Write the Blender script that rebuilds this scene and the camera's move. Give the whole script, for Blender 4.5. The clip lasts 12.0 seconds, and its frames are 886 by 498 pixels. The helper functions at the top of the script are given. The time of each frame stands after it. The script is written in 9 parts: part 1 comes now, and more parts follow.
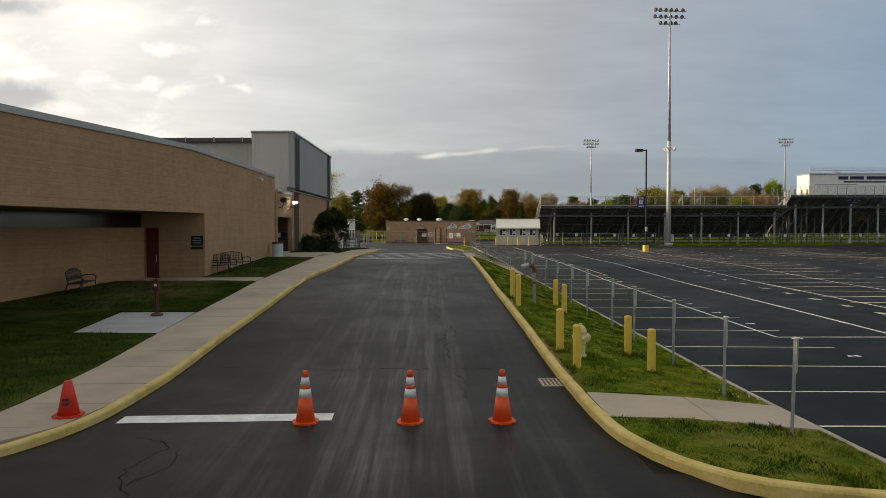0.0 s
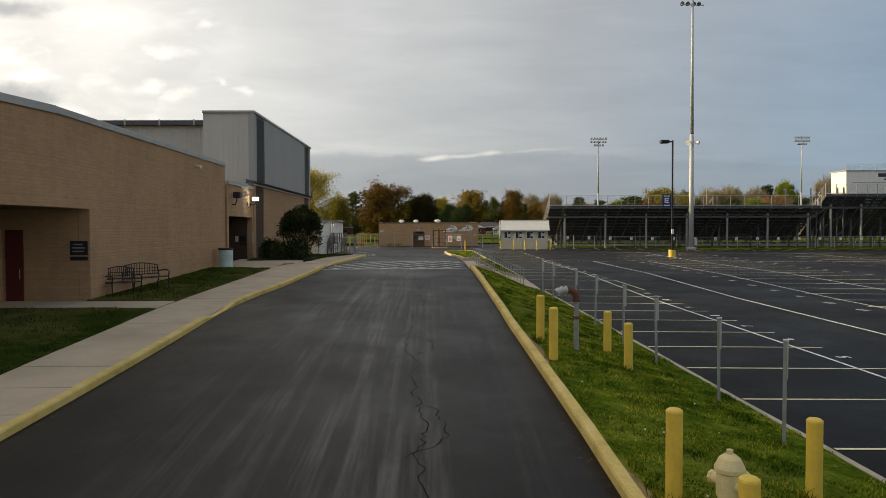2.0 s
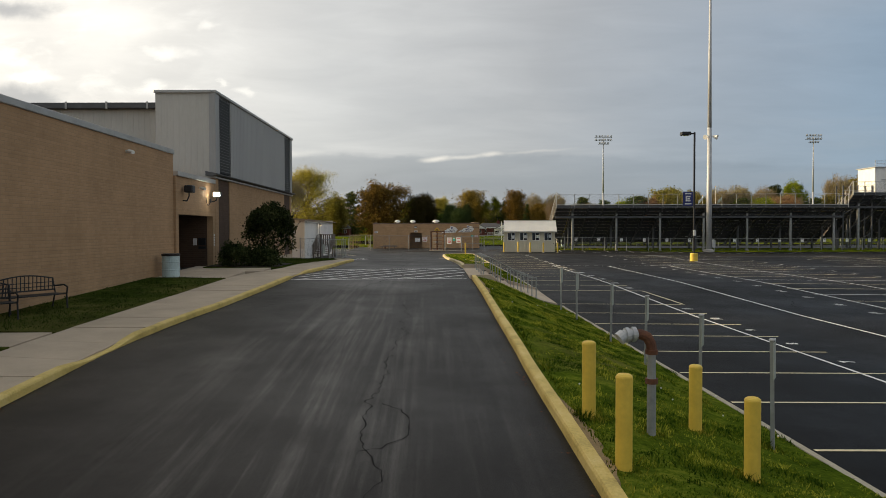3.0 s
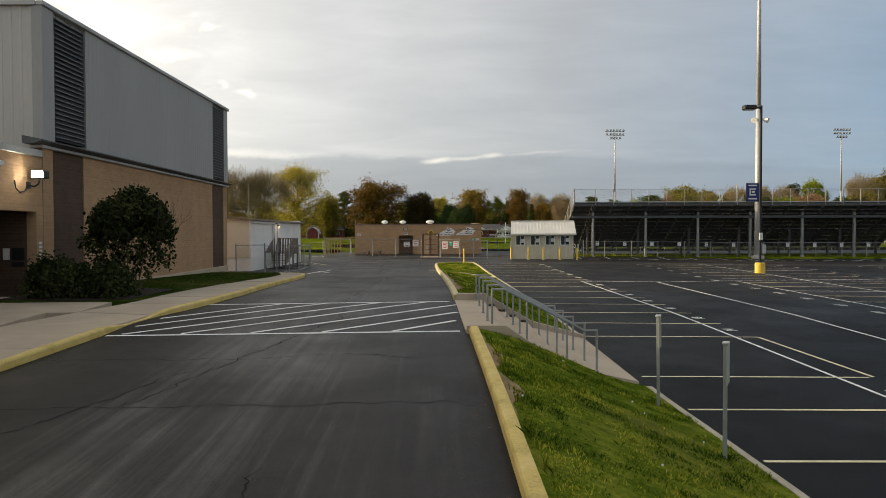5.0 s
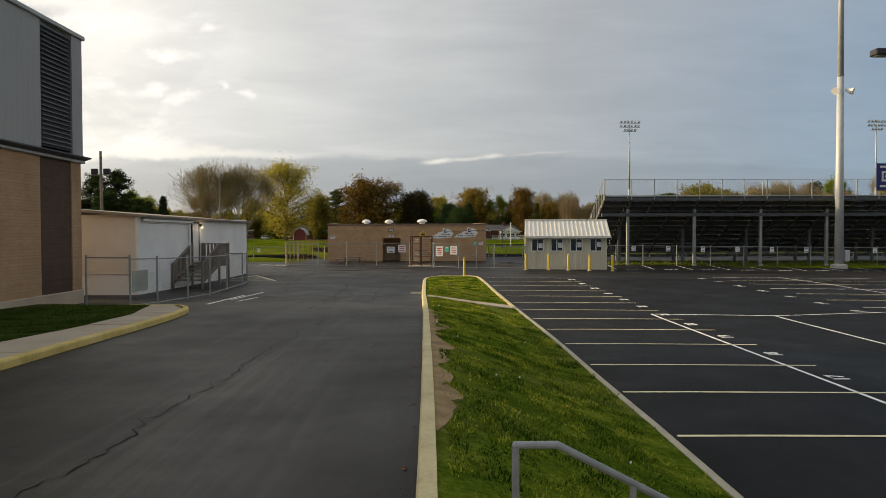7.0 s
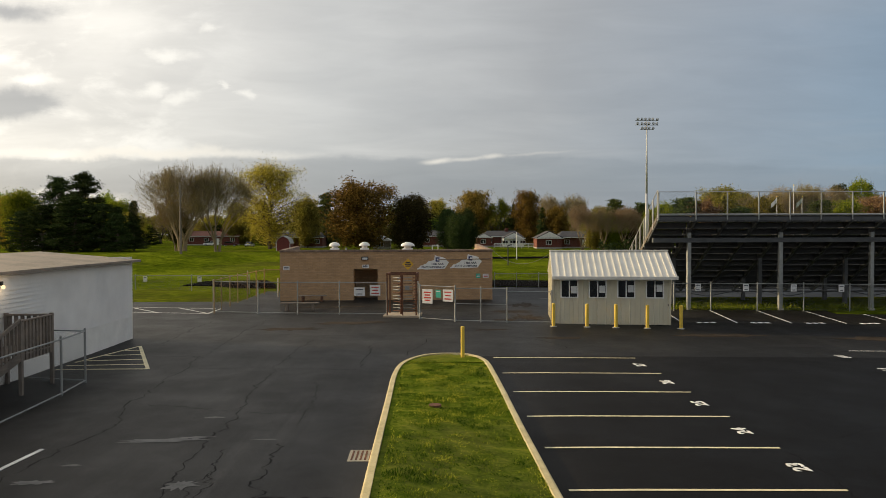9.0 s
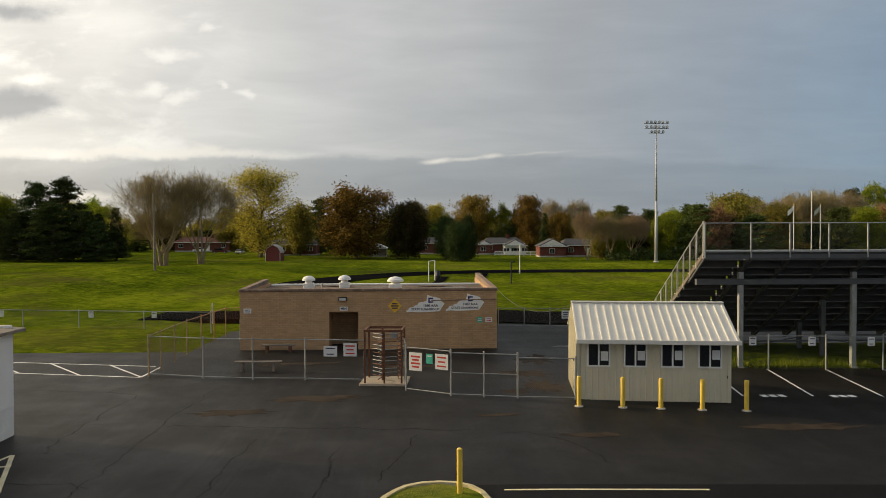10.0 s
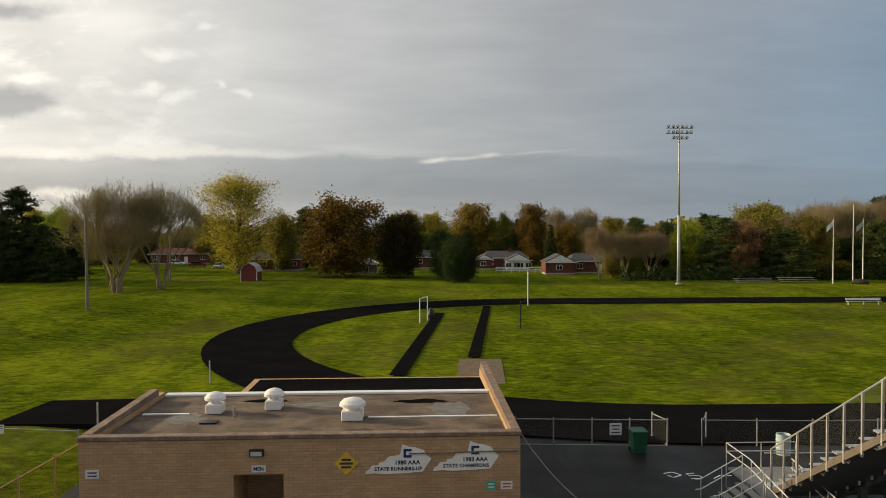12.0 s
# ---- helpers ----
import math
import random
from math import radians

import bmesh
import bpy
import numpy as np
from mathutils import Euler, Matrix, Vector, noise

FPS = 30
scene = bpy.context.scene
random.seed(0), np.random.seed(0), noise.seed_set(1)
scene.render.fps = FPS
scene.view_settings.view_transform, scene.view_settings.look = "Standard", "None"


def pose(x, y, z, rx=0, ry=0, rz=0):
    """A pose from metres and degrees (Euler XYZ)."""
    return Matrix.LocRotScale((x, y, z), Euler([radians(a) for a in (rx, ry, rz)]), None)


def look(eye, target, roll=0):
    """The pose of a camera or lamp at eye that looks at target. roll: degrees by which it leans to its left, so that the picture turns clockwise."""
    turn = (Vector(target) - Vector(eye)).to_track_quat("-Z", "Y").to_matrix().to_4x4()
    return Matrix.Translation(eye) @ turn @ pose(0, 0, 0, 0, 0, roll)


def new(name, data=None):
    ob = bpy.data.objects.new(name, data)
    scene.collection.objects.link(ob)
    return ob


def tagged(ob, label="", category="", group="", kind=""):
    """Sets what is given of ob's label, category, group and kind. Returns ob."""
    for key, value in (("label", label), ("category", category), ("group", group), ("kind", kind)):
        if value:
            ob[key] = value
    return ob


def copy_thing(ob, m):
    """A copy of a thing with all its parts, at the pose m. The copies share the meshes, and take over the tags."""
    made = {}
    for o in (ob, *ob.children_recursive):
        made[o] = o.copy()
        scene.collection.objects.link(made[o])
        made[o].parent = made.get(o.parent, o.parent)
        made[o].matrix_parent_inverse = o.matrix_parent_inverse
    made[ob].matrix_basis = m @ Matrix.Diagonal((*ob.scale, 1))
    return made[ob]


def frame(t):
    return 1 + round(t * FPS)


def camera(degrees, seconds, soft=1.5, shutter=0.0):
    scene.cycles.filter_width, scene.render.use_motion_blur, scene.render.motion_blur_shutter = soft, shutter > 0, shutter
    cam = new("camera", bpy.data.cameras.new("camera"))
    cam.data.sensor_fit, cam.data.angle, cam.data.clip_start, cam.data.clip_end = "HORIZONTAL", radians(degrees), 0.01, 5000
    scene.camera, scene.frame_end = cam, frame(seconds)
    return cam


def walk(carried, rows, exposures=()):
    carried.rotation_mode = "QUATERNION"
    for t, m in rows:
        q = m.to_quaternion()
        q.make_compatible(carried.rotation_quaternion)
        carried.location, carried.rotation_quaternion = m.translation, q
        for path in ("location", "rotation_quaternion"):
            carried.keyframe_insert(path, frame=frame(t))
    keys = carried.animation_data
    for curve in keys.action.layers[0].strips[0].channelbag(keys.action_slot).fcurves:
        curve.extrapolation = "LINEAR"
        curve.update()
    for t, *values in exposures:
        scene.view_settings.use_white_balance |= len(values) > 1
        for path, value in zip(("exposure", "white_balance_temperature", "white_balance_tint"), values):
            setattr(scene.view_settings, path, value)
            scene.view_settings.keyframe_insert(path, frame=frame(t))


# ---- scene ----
cam = camera(64.0, 12.0, soft=0.85)
PATH = [
    (0, -0.150, 0.626, 4.730, 88.290, 0.161, -1.341),
    (0.5, -0.053, 2.583, 4.723, 88.349, 0.162, -1.317),
    (1, 0.083, 4.926, 4.724, 88.401, 0.162, -1.291),
    (1.5, 0.252, 7.605, 4.717, 88.448, 0.163, -1.267),
    (2, 0.439, 10.601, 4.706, 88.492, 0.163, -1.240),
    (2.5, 0.630, 13.804, 4.709, 88.531, 0.164, -1.215),
    (3, 0.828, 17.270, 4.727, 88.568, 0.164, -1.190),
    (5, 1.804, 31.980, 4.843, 88.679, 0.167, -1.098),
    (5.5, 1.978, 35.828, 4.909, 88.697, 0.168, -1.082),
    (6, 2.175, 39.744, 4.926, 88.713, 0.169, -1.069),
    (6.5, 2.391, 43.646, 4.938, 88.726, 0.170, -1.058),
    (7, 2.597, 47.604, 4.959, 88.735, 0.171, -1.053),
    (7.2, 2.674, 49.191, 5.001, 88.736, 0.172, -1.053),
    (8.8, 3.326, 62.064, 6.625, 88.739, 0.175, -1.067),
    (9, 3.426, 63.736, 6.890, 88.737, 0.176, -1.073),
    (9.5, 3.663, 67.828, 7.851, 88.731, 0.177, -1.093),
    (10, 3.869, 71.878, 8.825, 88.723, 0.179, -1.119),
    (10.5, 4.049, 75.890, 9.723, 88.711, 0.180, -1.152),
    (11, 4.211, 79.875, 10.634, 88.697, 0.181, -1.192),
    (11.5, 4.378, 84.016, 11.477, 88.680, 0.183, -1.238),
    (12, 4.588, 88.000, 12.237, 88.664, 0.184, -1.293),
]
walk(cam, [(r[0], pose(*r[1:])) for r in PATH], [(0, 0.20), (3, 0.24), (5.5, 0.38), (6.5, 0.26), (7.2, 0.20), (8.8, 0.10), (9.5, 0.05), (12, -0.02)])

# ---- world, sun, exposure ----
SUN_AZ, SUN_EL = 288.0, 16.0     # degrees: clockwise from +y, above the horizon
scene.view_settings.exposure = 0.0
_az, _el = radians(SUN_AZ), radians(SUN_EL)
SUN_DIR = Vector((math.sin(_az) * math.cos(_el), math.cos(_az) * math.cos(_el), math.sin(_el)))

world = bpy.data.worlds.new("sky")
scene.world = world
world.use_nodes = True
wn, wl = world.node_tree.nodes, world.node_tree.links
wn.clear()


class Graph:
    """Short hand for wiring nodes."""

    def __init__(self, tree):
        self.tree, self.nodes, self.links = tree, tree.nodes, tree.links

    def node(self, kind, **values):
        n = self.nodes.new(kind)
        for key, value in values.items():
            if key in n.inputs:
                self.put(n.inputs[key], value)
            else:
                setattr(n, key, value)
        return n

    def put(self, socket, value):
        if hasattr(value, "is_linked"):
            self.links.new(value, socket)
        else:
            socket.default_value = value

    def math(self, op, a, b=0.0, c=0.0, clamp=False):
        n = self.nodes.new("ShaderNodeMath")
        n.operation, n.use_clamp = op, clamp
        for s, v in zip(n.inputs, (a, b, c)):
            self.put(s, v)
        return n.outputs[0]

    def ramp(self, fac, stops, mode="LINEAR"):
        n = self.nodes.new("ShaderNodeValToRGB")
        n.color_ramp.interpolation = mode
        while len(n.color_ramp.elements) < len(stops):
            n.color_ramp.elements.new(0.5)
        for e, (p, col) in zip(n.color_ramp.elements, stops):
            e.position = p
            e.color = (*col, 1) if isinstance(col, tuple) else (col, col, col, 1)
        self.put(n.inputs[0], fac)
        return n.outputs[0]

    def mix(self, fac, a, b, mode="MIX"):
        n = self.nodes.new("ShaderNodeMix")
        n.data_type, n.blend_type = "RGBA", mode
        self.put(n.inputs[0], fac)
        for s, v in ((n.inputs[6], a), (n.inputs[7], b)):
            self.put(s, (*v, 1) if isinstance(v, tuple) and len(v) == 3 else v)
        return n.outputs[2]

    def noise(self, vec, scale, detail=4.0, rough=0.55, stretch=None, distortion=0.0):
        if stretch:
            m = self.node("ShaderNodeMapping")
            self.put(m.inputs["Vector"], vec)
            m.inputs["Scale"].default_value = stretch
            vec = m.outputs[0]
        n = self.nodes.new("ShaderNodeTexNoise")
        self.put(n.inputs["Vector"], vec)
        n.inputs["Scale"].default_value, n.inputs["Detail"].default_value = scale, detail
        n.inputs["Roughness"].default_value, n.inputs["Distortion"].default_value = rough, distortion
        return n.outputs[0]

    def split(self, vec):
        n = self.nodes.new("ShaderNodeSeparateXYZ")
        self.put(n.inputs[0], vec)
        return n.outputs

    def join(self, x, y, z):
        n = self.nodes.new("ShaderNodeCombineXYZ")
        for s, v in zip(n.inputs, (x, y, z)):
            self.put(s, v)
        return n.outputs[0]


def build_sky():
    g = Graph(world.node_tree)
    tc = g.node("ShaderNodeTexCoord").outputs["Generated"]
    sky = g.node("ShaderNodeTexSky", sky_type="NISHITA", sun_disc=False)
    sky.sun_elevation, sky.sun_rotation = _el, _az
    sky.air_density, sky.dust_density, sky.ozone_density = 1.0, 1.5, 1.0
    x, y, z = g.split(tc)
    up = g.math("MAXIMUM", z, 0.0)
    # cloud layer: direction projected on a high flat deck
    den = g.math("ADD", up, 0.09)
    deck = g.join(g.math("DIVIDE", x, den), g.math("DIVIDE", y, den), 0.0)
    big = g.noise(deck, 0.42, 4.0, 0.5, (1.0, 1.25, 1.0), 0.5)
    mid = g.noise(deck, 1.25, 6.0, 0.52, (0.8, 1.15, 1.0), 0.7)
    puff = g.math("ADD", g.math("MULTIPLY", big, 0.5), g.math("MULTIPLY", mid, 0.5))
    # closeness to the sun's side of the sky
    dot = g.math("ADD", g.math("MULTIPLY", x, SUN_DIR.x), g.math("MULTIPLY", y, SUN_DIR.y))
    dot = g.math("ADD", dot, g.math("MULTIPLY", z, SUN_DIR.z))
    side = g.math("MULTIPLY_ADD", dot, 0.5, 0.5, clamp=True)
    # blue-grey away from the sun, pale and warm towards it
    base = g.ramp(side, [(0.0, (0.58, 0.56, 0.53)), (0.24, (0.46, 0.47, 0.48)), (0.36, (0.215, 0.310, 0.415)), (0.47, (0.300, 0.352, 0.415)), (0.60, (0.405, 0.415, 0.425)),
                         (0.74, (0.60, 0.595, 0.575)), (0.9, (0.98, 0.92, 0.82)), (1.0, (1.5, 1.35, 1.1))])
    lit = g.ramp(side, [(0.0, (0.75, 0.72, 0.68)), (0.38, (0.33, 0.37, 0.41)), (0.5, (0.45, 0.46, 0.48)), (0.65, (0.76, 0.755, 0.73)), (0.8, (0.95, 0.92, 0.85)), (1.0, (1.9, 1.75, 1.5))])
    shade = g.ramp(side, [(0.0, (0.34, 0.35, 0.37)), (0.38, (0.150, 0.200, 0.260)), (0.5, (0.185, 0.225, 0.275)), (0.72, (0.31, 0.325, 0.345)), (1.0, (0.55, 0.52, 0.48))])
    # view of the sky ahead in flat coordinates, ruffled by noise
    ahead = g.math("MAXIMUM", y, 0.15)
    u, w = g.math("DIVIDE", x, ahead), g.math("DIVIDE", z, ahead)
    flat = g.join(u, g.math("MULTIPLY", w, 2.2), 0.0)
    ruffle = g.math("SUBTRACT", g.noise(flat, 9.0, 7.0, 0.6), 0.5)
    ruffle2 = g.math("SUBTRACT", g.noise(g.join(w, u, 3.0), 14.0, 6.0, 0.6), 0.5)
    uw = g.math("MULTIPLY_ADD", ruffle, 0.15, u)
    ww = g.math("MULTIPLY_ADD", ruffle2, 0.040, w)
    front = g.math("GREATER_THAN", y, 0.2)

    def cloud_at(u0, w0, du, dw, soft=0.92):
        """Cover of one ragged cloud."""
        a = g.math("POWER", g.math("DIVIDE", g.math("SUBTRACT", uw, u0), du), 2.0)
        b = g.math("POWER", g.math("DIVIDE", g.math("SUBTRACT", ww, w0), dw), 2.0)
        r = g.math("SQRT", g.math("ADD", a, b))
        return g.math("MULTIPLY", g.ramp(r, [(1.0 - soft, 1.0), (1.0, 0.0)], "EASE"), front)

    cloud = g.ramp(puff, [(0.46, 0.0), (0.64, 1.0)], "EASE")
    dark = g.ramp(puff, [(0.36, 1.0), (0.50, 0.0)], "EASE")
    col = g.mix(g.math("MULTIPLY", cloud, 0.22), base, lit)
    col = g.mix(g.math("MULTIPLY", dark, 0.14), col, shade)
    # broken bright cover towards the sun
    broken = g.ramp(g.noise(flat, 6.5, 8.0, 0.58, None, 0.4), [(0.46, 0.0), (0.66, 1.0)], "EASE")
    west = g.ramp(g.math("MULTIPLY", u, -1.0), [(0.16, 0.0), (0.42, 1.0)], "EASE")
    col = g.mix(g.math("MULTIPLY", g.math("MULTIPLY", broken, west), 0.75), col, lit)
    bright = g.math("MULTIPLY", cloud_at(-0.44, 0.29, 0.115, 0.085, 1.0), 0.7)
    for spec in ((-0.395, 0.203, 0.034, 0.015), (-0.350, 0.188, 0.036, 0.013), (-0.252, 0.199, 0.020, 0.010), (-0.292, 0.208, 0.011, 0.008), (-0.36, 0.25, 0.05, 0.012),
                 (-0.55, 0.215, 0.05, 0.012), (-0.31, 0.29, 0.03, 0.01)):
        bright = g.math("MAXIMUM", bright, cloud_at(*spec))
    col = g.mix(g.math("MULTIPLY", bright, 0.95), col, g.mix(0.35, lit, (1.0, 0.95, 0.85)))
    gloom = cloud_at(-0.585, 0.182, 0.105, 0.030, 0.6)
    for spec in ((-0.66, 0.14, 0.05, 0.02), (-0.58, 0.31, 0.09, 0.02)):
        gloom = g.math("MAXIMUM", gloom, cloud_at(*spec))
    col = g.mix(g.math("MULTIPLY", gloom, 0.85), col, shade)
    # a dusky bank low over the horizon, with a bright rim along its top
    top = g.math("ADD", 0.112, g.math("MULTIPLY", ruffle, 0.030))
    top = g.math("SUBTRACT", top, g.math("MULTIPLY", g.math("MAXIMUM", g.math("SUBTRACT", u, 0.2), 0.0), 0.05))
    below = g.math("SUBTRACT", top, w)
    low = g.ramp(below, [(0.0, 0.0), (0.010, 0.75), (0.05, 1.0), (0.085, 0.55), (0.11, 0.30)], "EASE")
    fade = g.ramp(u, [(0.0, 1.0), (0.30, 0.55), (0.6, 0.4)])
    col = g.mix(g.math("MULTIPLY", g.math("MULTIPLY", low, fade), 0.85), col, shade)
    rim = cloud_at(-0.41, 0.112, 0.30, 0.0115, 0.9)
    # a thin bright streak that climbs to the right
    tilt = g.math("MULTIPLY_ADD", ruffle2, 0.010, g.math("SUBTRACT", w, g.math("MULTIPLY_ADD", u, 0.078, 0.1004)))
    for u0, du, dw, force in ((0.012, 0.034, 0.0058, 1.0), (0.088, 0.030, 0.0052, 0.8), (0.05, 0.075, 0.0040, 0.6), (0.150, 0.075, 0.0030, 0.30)):
        a = g.math("POWER", g.math("DIVIDE", g.math("SUBTRACT", g.math("MULTIPLY_ADD", ruffle, 0.03, u), u0), du), 2.0)
        b = g.math("POWER", g.math("DIVIDE", tilt, dw), 2.0)
        r = g.math("SQRT", g.math("ADD", a, b))
        rim = g.math("MAXIMUM", rim, g.math("MULTIPLY", g.math("MULTIPLY", g.ramp(r, [(0.0, 1.0), (1.0, 0.0)], "EASE"), front), force))
    rim = g.math("MAXIMUM", rim, g.math("MULTIPLY", cloud_at(-0.50, 0.052, 0.09, 0.014, 0.8), 0.9))
    col = g.mix(g.math("MULTIPLY", rim, 0.85), col, g.mix(0.5, lit, (0.95, 0.86, 0.72)))
    thin = g.noise(g.join(g.math("MULTIPLY", u, 2.2), g.math("MULTIPLY", w, 13.0), 1.0), 2.4, 7.0, 0.6, None, 0.5)
    col = g.mix(1.0, col, g.ramp(thin, [(0.3, 0.955), (0.5, 1.0), (0.7, 1.045)]), "MULTIPLY")
    clear = g.mix(1.0, sky.outputs[0], (0.10, 0.10, 0.10), "MULTIPLY")
    col = g.mix(0.12, col, clear)
    bg = g.node("ShaderNodeBackground")
    g.put(bg.inputs[0], col)
    bg.inputs[1].default_value = 1.0
    out = g.node("ShaderNodeOutputWorld")
    g.links.new(bg.outputs[0], out.inputs[0])


build_sky()

sun = new("sun", bpy.data.lights.new("sun", "SUN"))
sun.data.energy, sun.data.angle, sun.data.color = 4.6, radians(2.0), (1.0, 0.78, 0.46)
sun.matrix_world = look(SUN_DIR * 100, (0, 0, 0))


# ---- materials ----
def material(name, colour, rough=0.8, metal=0.0, vary=0.12, scale=1.2, fine=18.0, bump=0.15, tint=None, spec=0.4,
             random_tone=0.0, bump_scale=None, stretch=None):
    """A surface with broad stains (scale, per metre), fine grain, and relief."""
    m = bpy.data.materials.new(name)
    m.use_nodes = True
    g = Graph(m.node_tree)
    g.nodes.clear()
    pos = g.node("ShaderNodeTexCoord").outputs["Object"]
    info = g.node("ShaderNodeObjectInfo").outputs["Random"]
    if stretch:
        mp = g.node("ShaderNodeMapping")
        g.put(mp.inputs["Vector"], pos)
        mp.inputs["Scale"].default_value = stretch
        pos = mp.outputs[0]
    broad, grain = g.noise(pos, scale, 5.0, 0.6), g.noise(pos, fine, 3.0, 0.6)
    tone = g.math("ADD", g.math("MULTIPLY", broad, 0.65), g.math("MULTIPLY", grain, 0.35))
    dark = tuple(max(c * (1 - 2.2 * vary), 0) for c in colour)
    light = tuple(min(c * (1 + 2.2 * vary), 1) for c in colour)
    if tint:
        light = tuple(0.55 * a + 0.45 * b for a, b in zip(light, tint))
    col = g.ramp(tone, [(0.30, dark), (0.5, tuple(colour)), (0.70, light)])
    if random_tone:
        hsv = g.node("ShaderNodeHueSaturation")
        g.put(hsv.inputs["Color"], col)
        g.put(hsv.inputs["Value"], g.math("MULTIPLY_ADD", info, 2 * random_tone, 1 - random_tone))
        col = hsv.outputs[0]
    p = g.node("ShaderNodeBsdfPrincipled")
    g.put(p.inputs["Base Color"], col)
    g.put(p.inputs["Roughness"], g.math("MULTIPLY_ADD", grain, 0.25, rough - 0.12, clamp=True))
    p.inputs["Metallic"].default_value = metal
    p.inputs["Specular IOR Level"].default_value = spec
    if bump:
        b = g.node("ShaderNodeBump")
        b.inputs["Strength"].default_value, b.inputs["Distance"].default_value = bump, 0.02
        g.put(b.inputs["Height"], g.noise(pos, bump_scale or fine, 3.0))
        g.links.new(b.outputs[0], p.inputs["Normal"])
    out = g.node("ShaderNodeOutputMaterial")
    g.links.new(p.outputs[0], out.inputs[0])
    return m


def brick_material(name, a, b, mortar):
    """Running-bond courses of long brick in relief, on a wall along x or y."""
    m = bpy.data.materials.new(name)
    m.use_nodes = True
    g = Graph(m.node_tree)
    g.nodes.clear()
    geo = g.node("ShaderNodeTexCoord").outputs["Object"]
    x, y, z = g.split(geo)
    uv = g.join(g.math("ADD", x, y), z, 0.0)
    br = g.node("ShaderNodeTexBrick")
    g.put(br.inputs["Vector"], uv)
    br.inputs["Scale"].default_value = 1.0
    br.inputs["Brick Width"].default_value, br.inputs["Row Height"].default_value = 0.305, 0.102
    br.inputs["Mortar Size"].default_value, br.inputs["Mortar Smooth"].default_value = 0.008, 0.3
    br.inputs["Bias"].default_value = -0.1
    br.inputs["Color1"].default_value, br.inputs["Color2"].default_value = (*a, 1), (*b, 1)
    br.inputs["Mortar"].default_value = (*mortar, 1)
    broad = g.noise(geo, 0.35, 5.0, 0.6)
    stain = g.noise(geo, 1.6, 6.0, 0.65, (1.0, 1.0, 0.35))
    course = g.noise(g.join(0.0, 0.0, z), 9.0, 2.0, 0.6)
    tone = g.math("ADD", g.math("MULTIPLY", broad, 0.4), g.math("MULTIPLY", stain, 0.4))
    tone = g.math("ADD", tone, g.math("MULTIPLY", course, 0.3))
    col = g.mix(1.0, br.outputs[0], g.ramp(tone, [(0.35, 0.74), (0.56, 1.0), (0.72, 1.16)]), "MULTIPLY")
    p = g.node("ShaderNodeBsdfPrincipled")
    g.put(p.inputs["Base Color"], col)
    p.inputs["Roughness"].default_value = 0.88
    p.inputs["Specular IOR Level"].default_value = 0.25
    bm_ = g.node("ShaderNodeBump")
    bm_.inputs["Strength"].default_value, bm_.inputs["Distance"].default_value = 0.5, 0.012
    h = g.math("SUBTRACT", g.math("MULTIPLY", g.noise(geo, 30.0, 3.0), 0.4), br.outputs["Fac"])
    g.put(bm_.inputs["Height"], h)
    g.links.new(bm_.outputs[0], p.inputs["Normal"])
    out = g.node("ShaderNodeOutputMaterial")
    g.links.new(p.outputs[0], out.inputs[0])
    return m


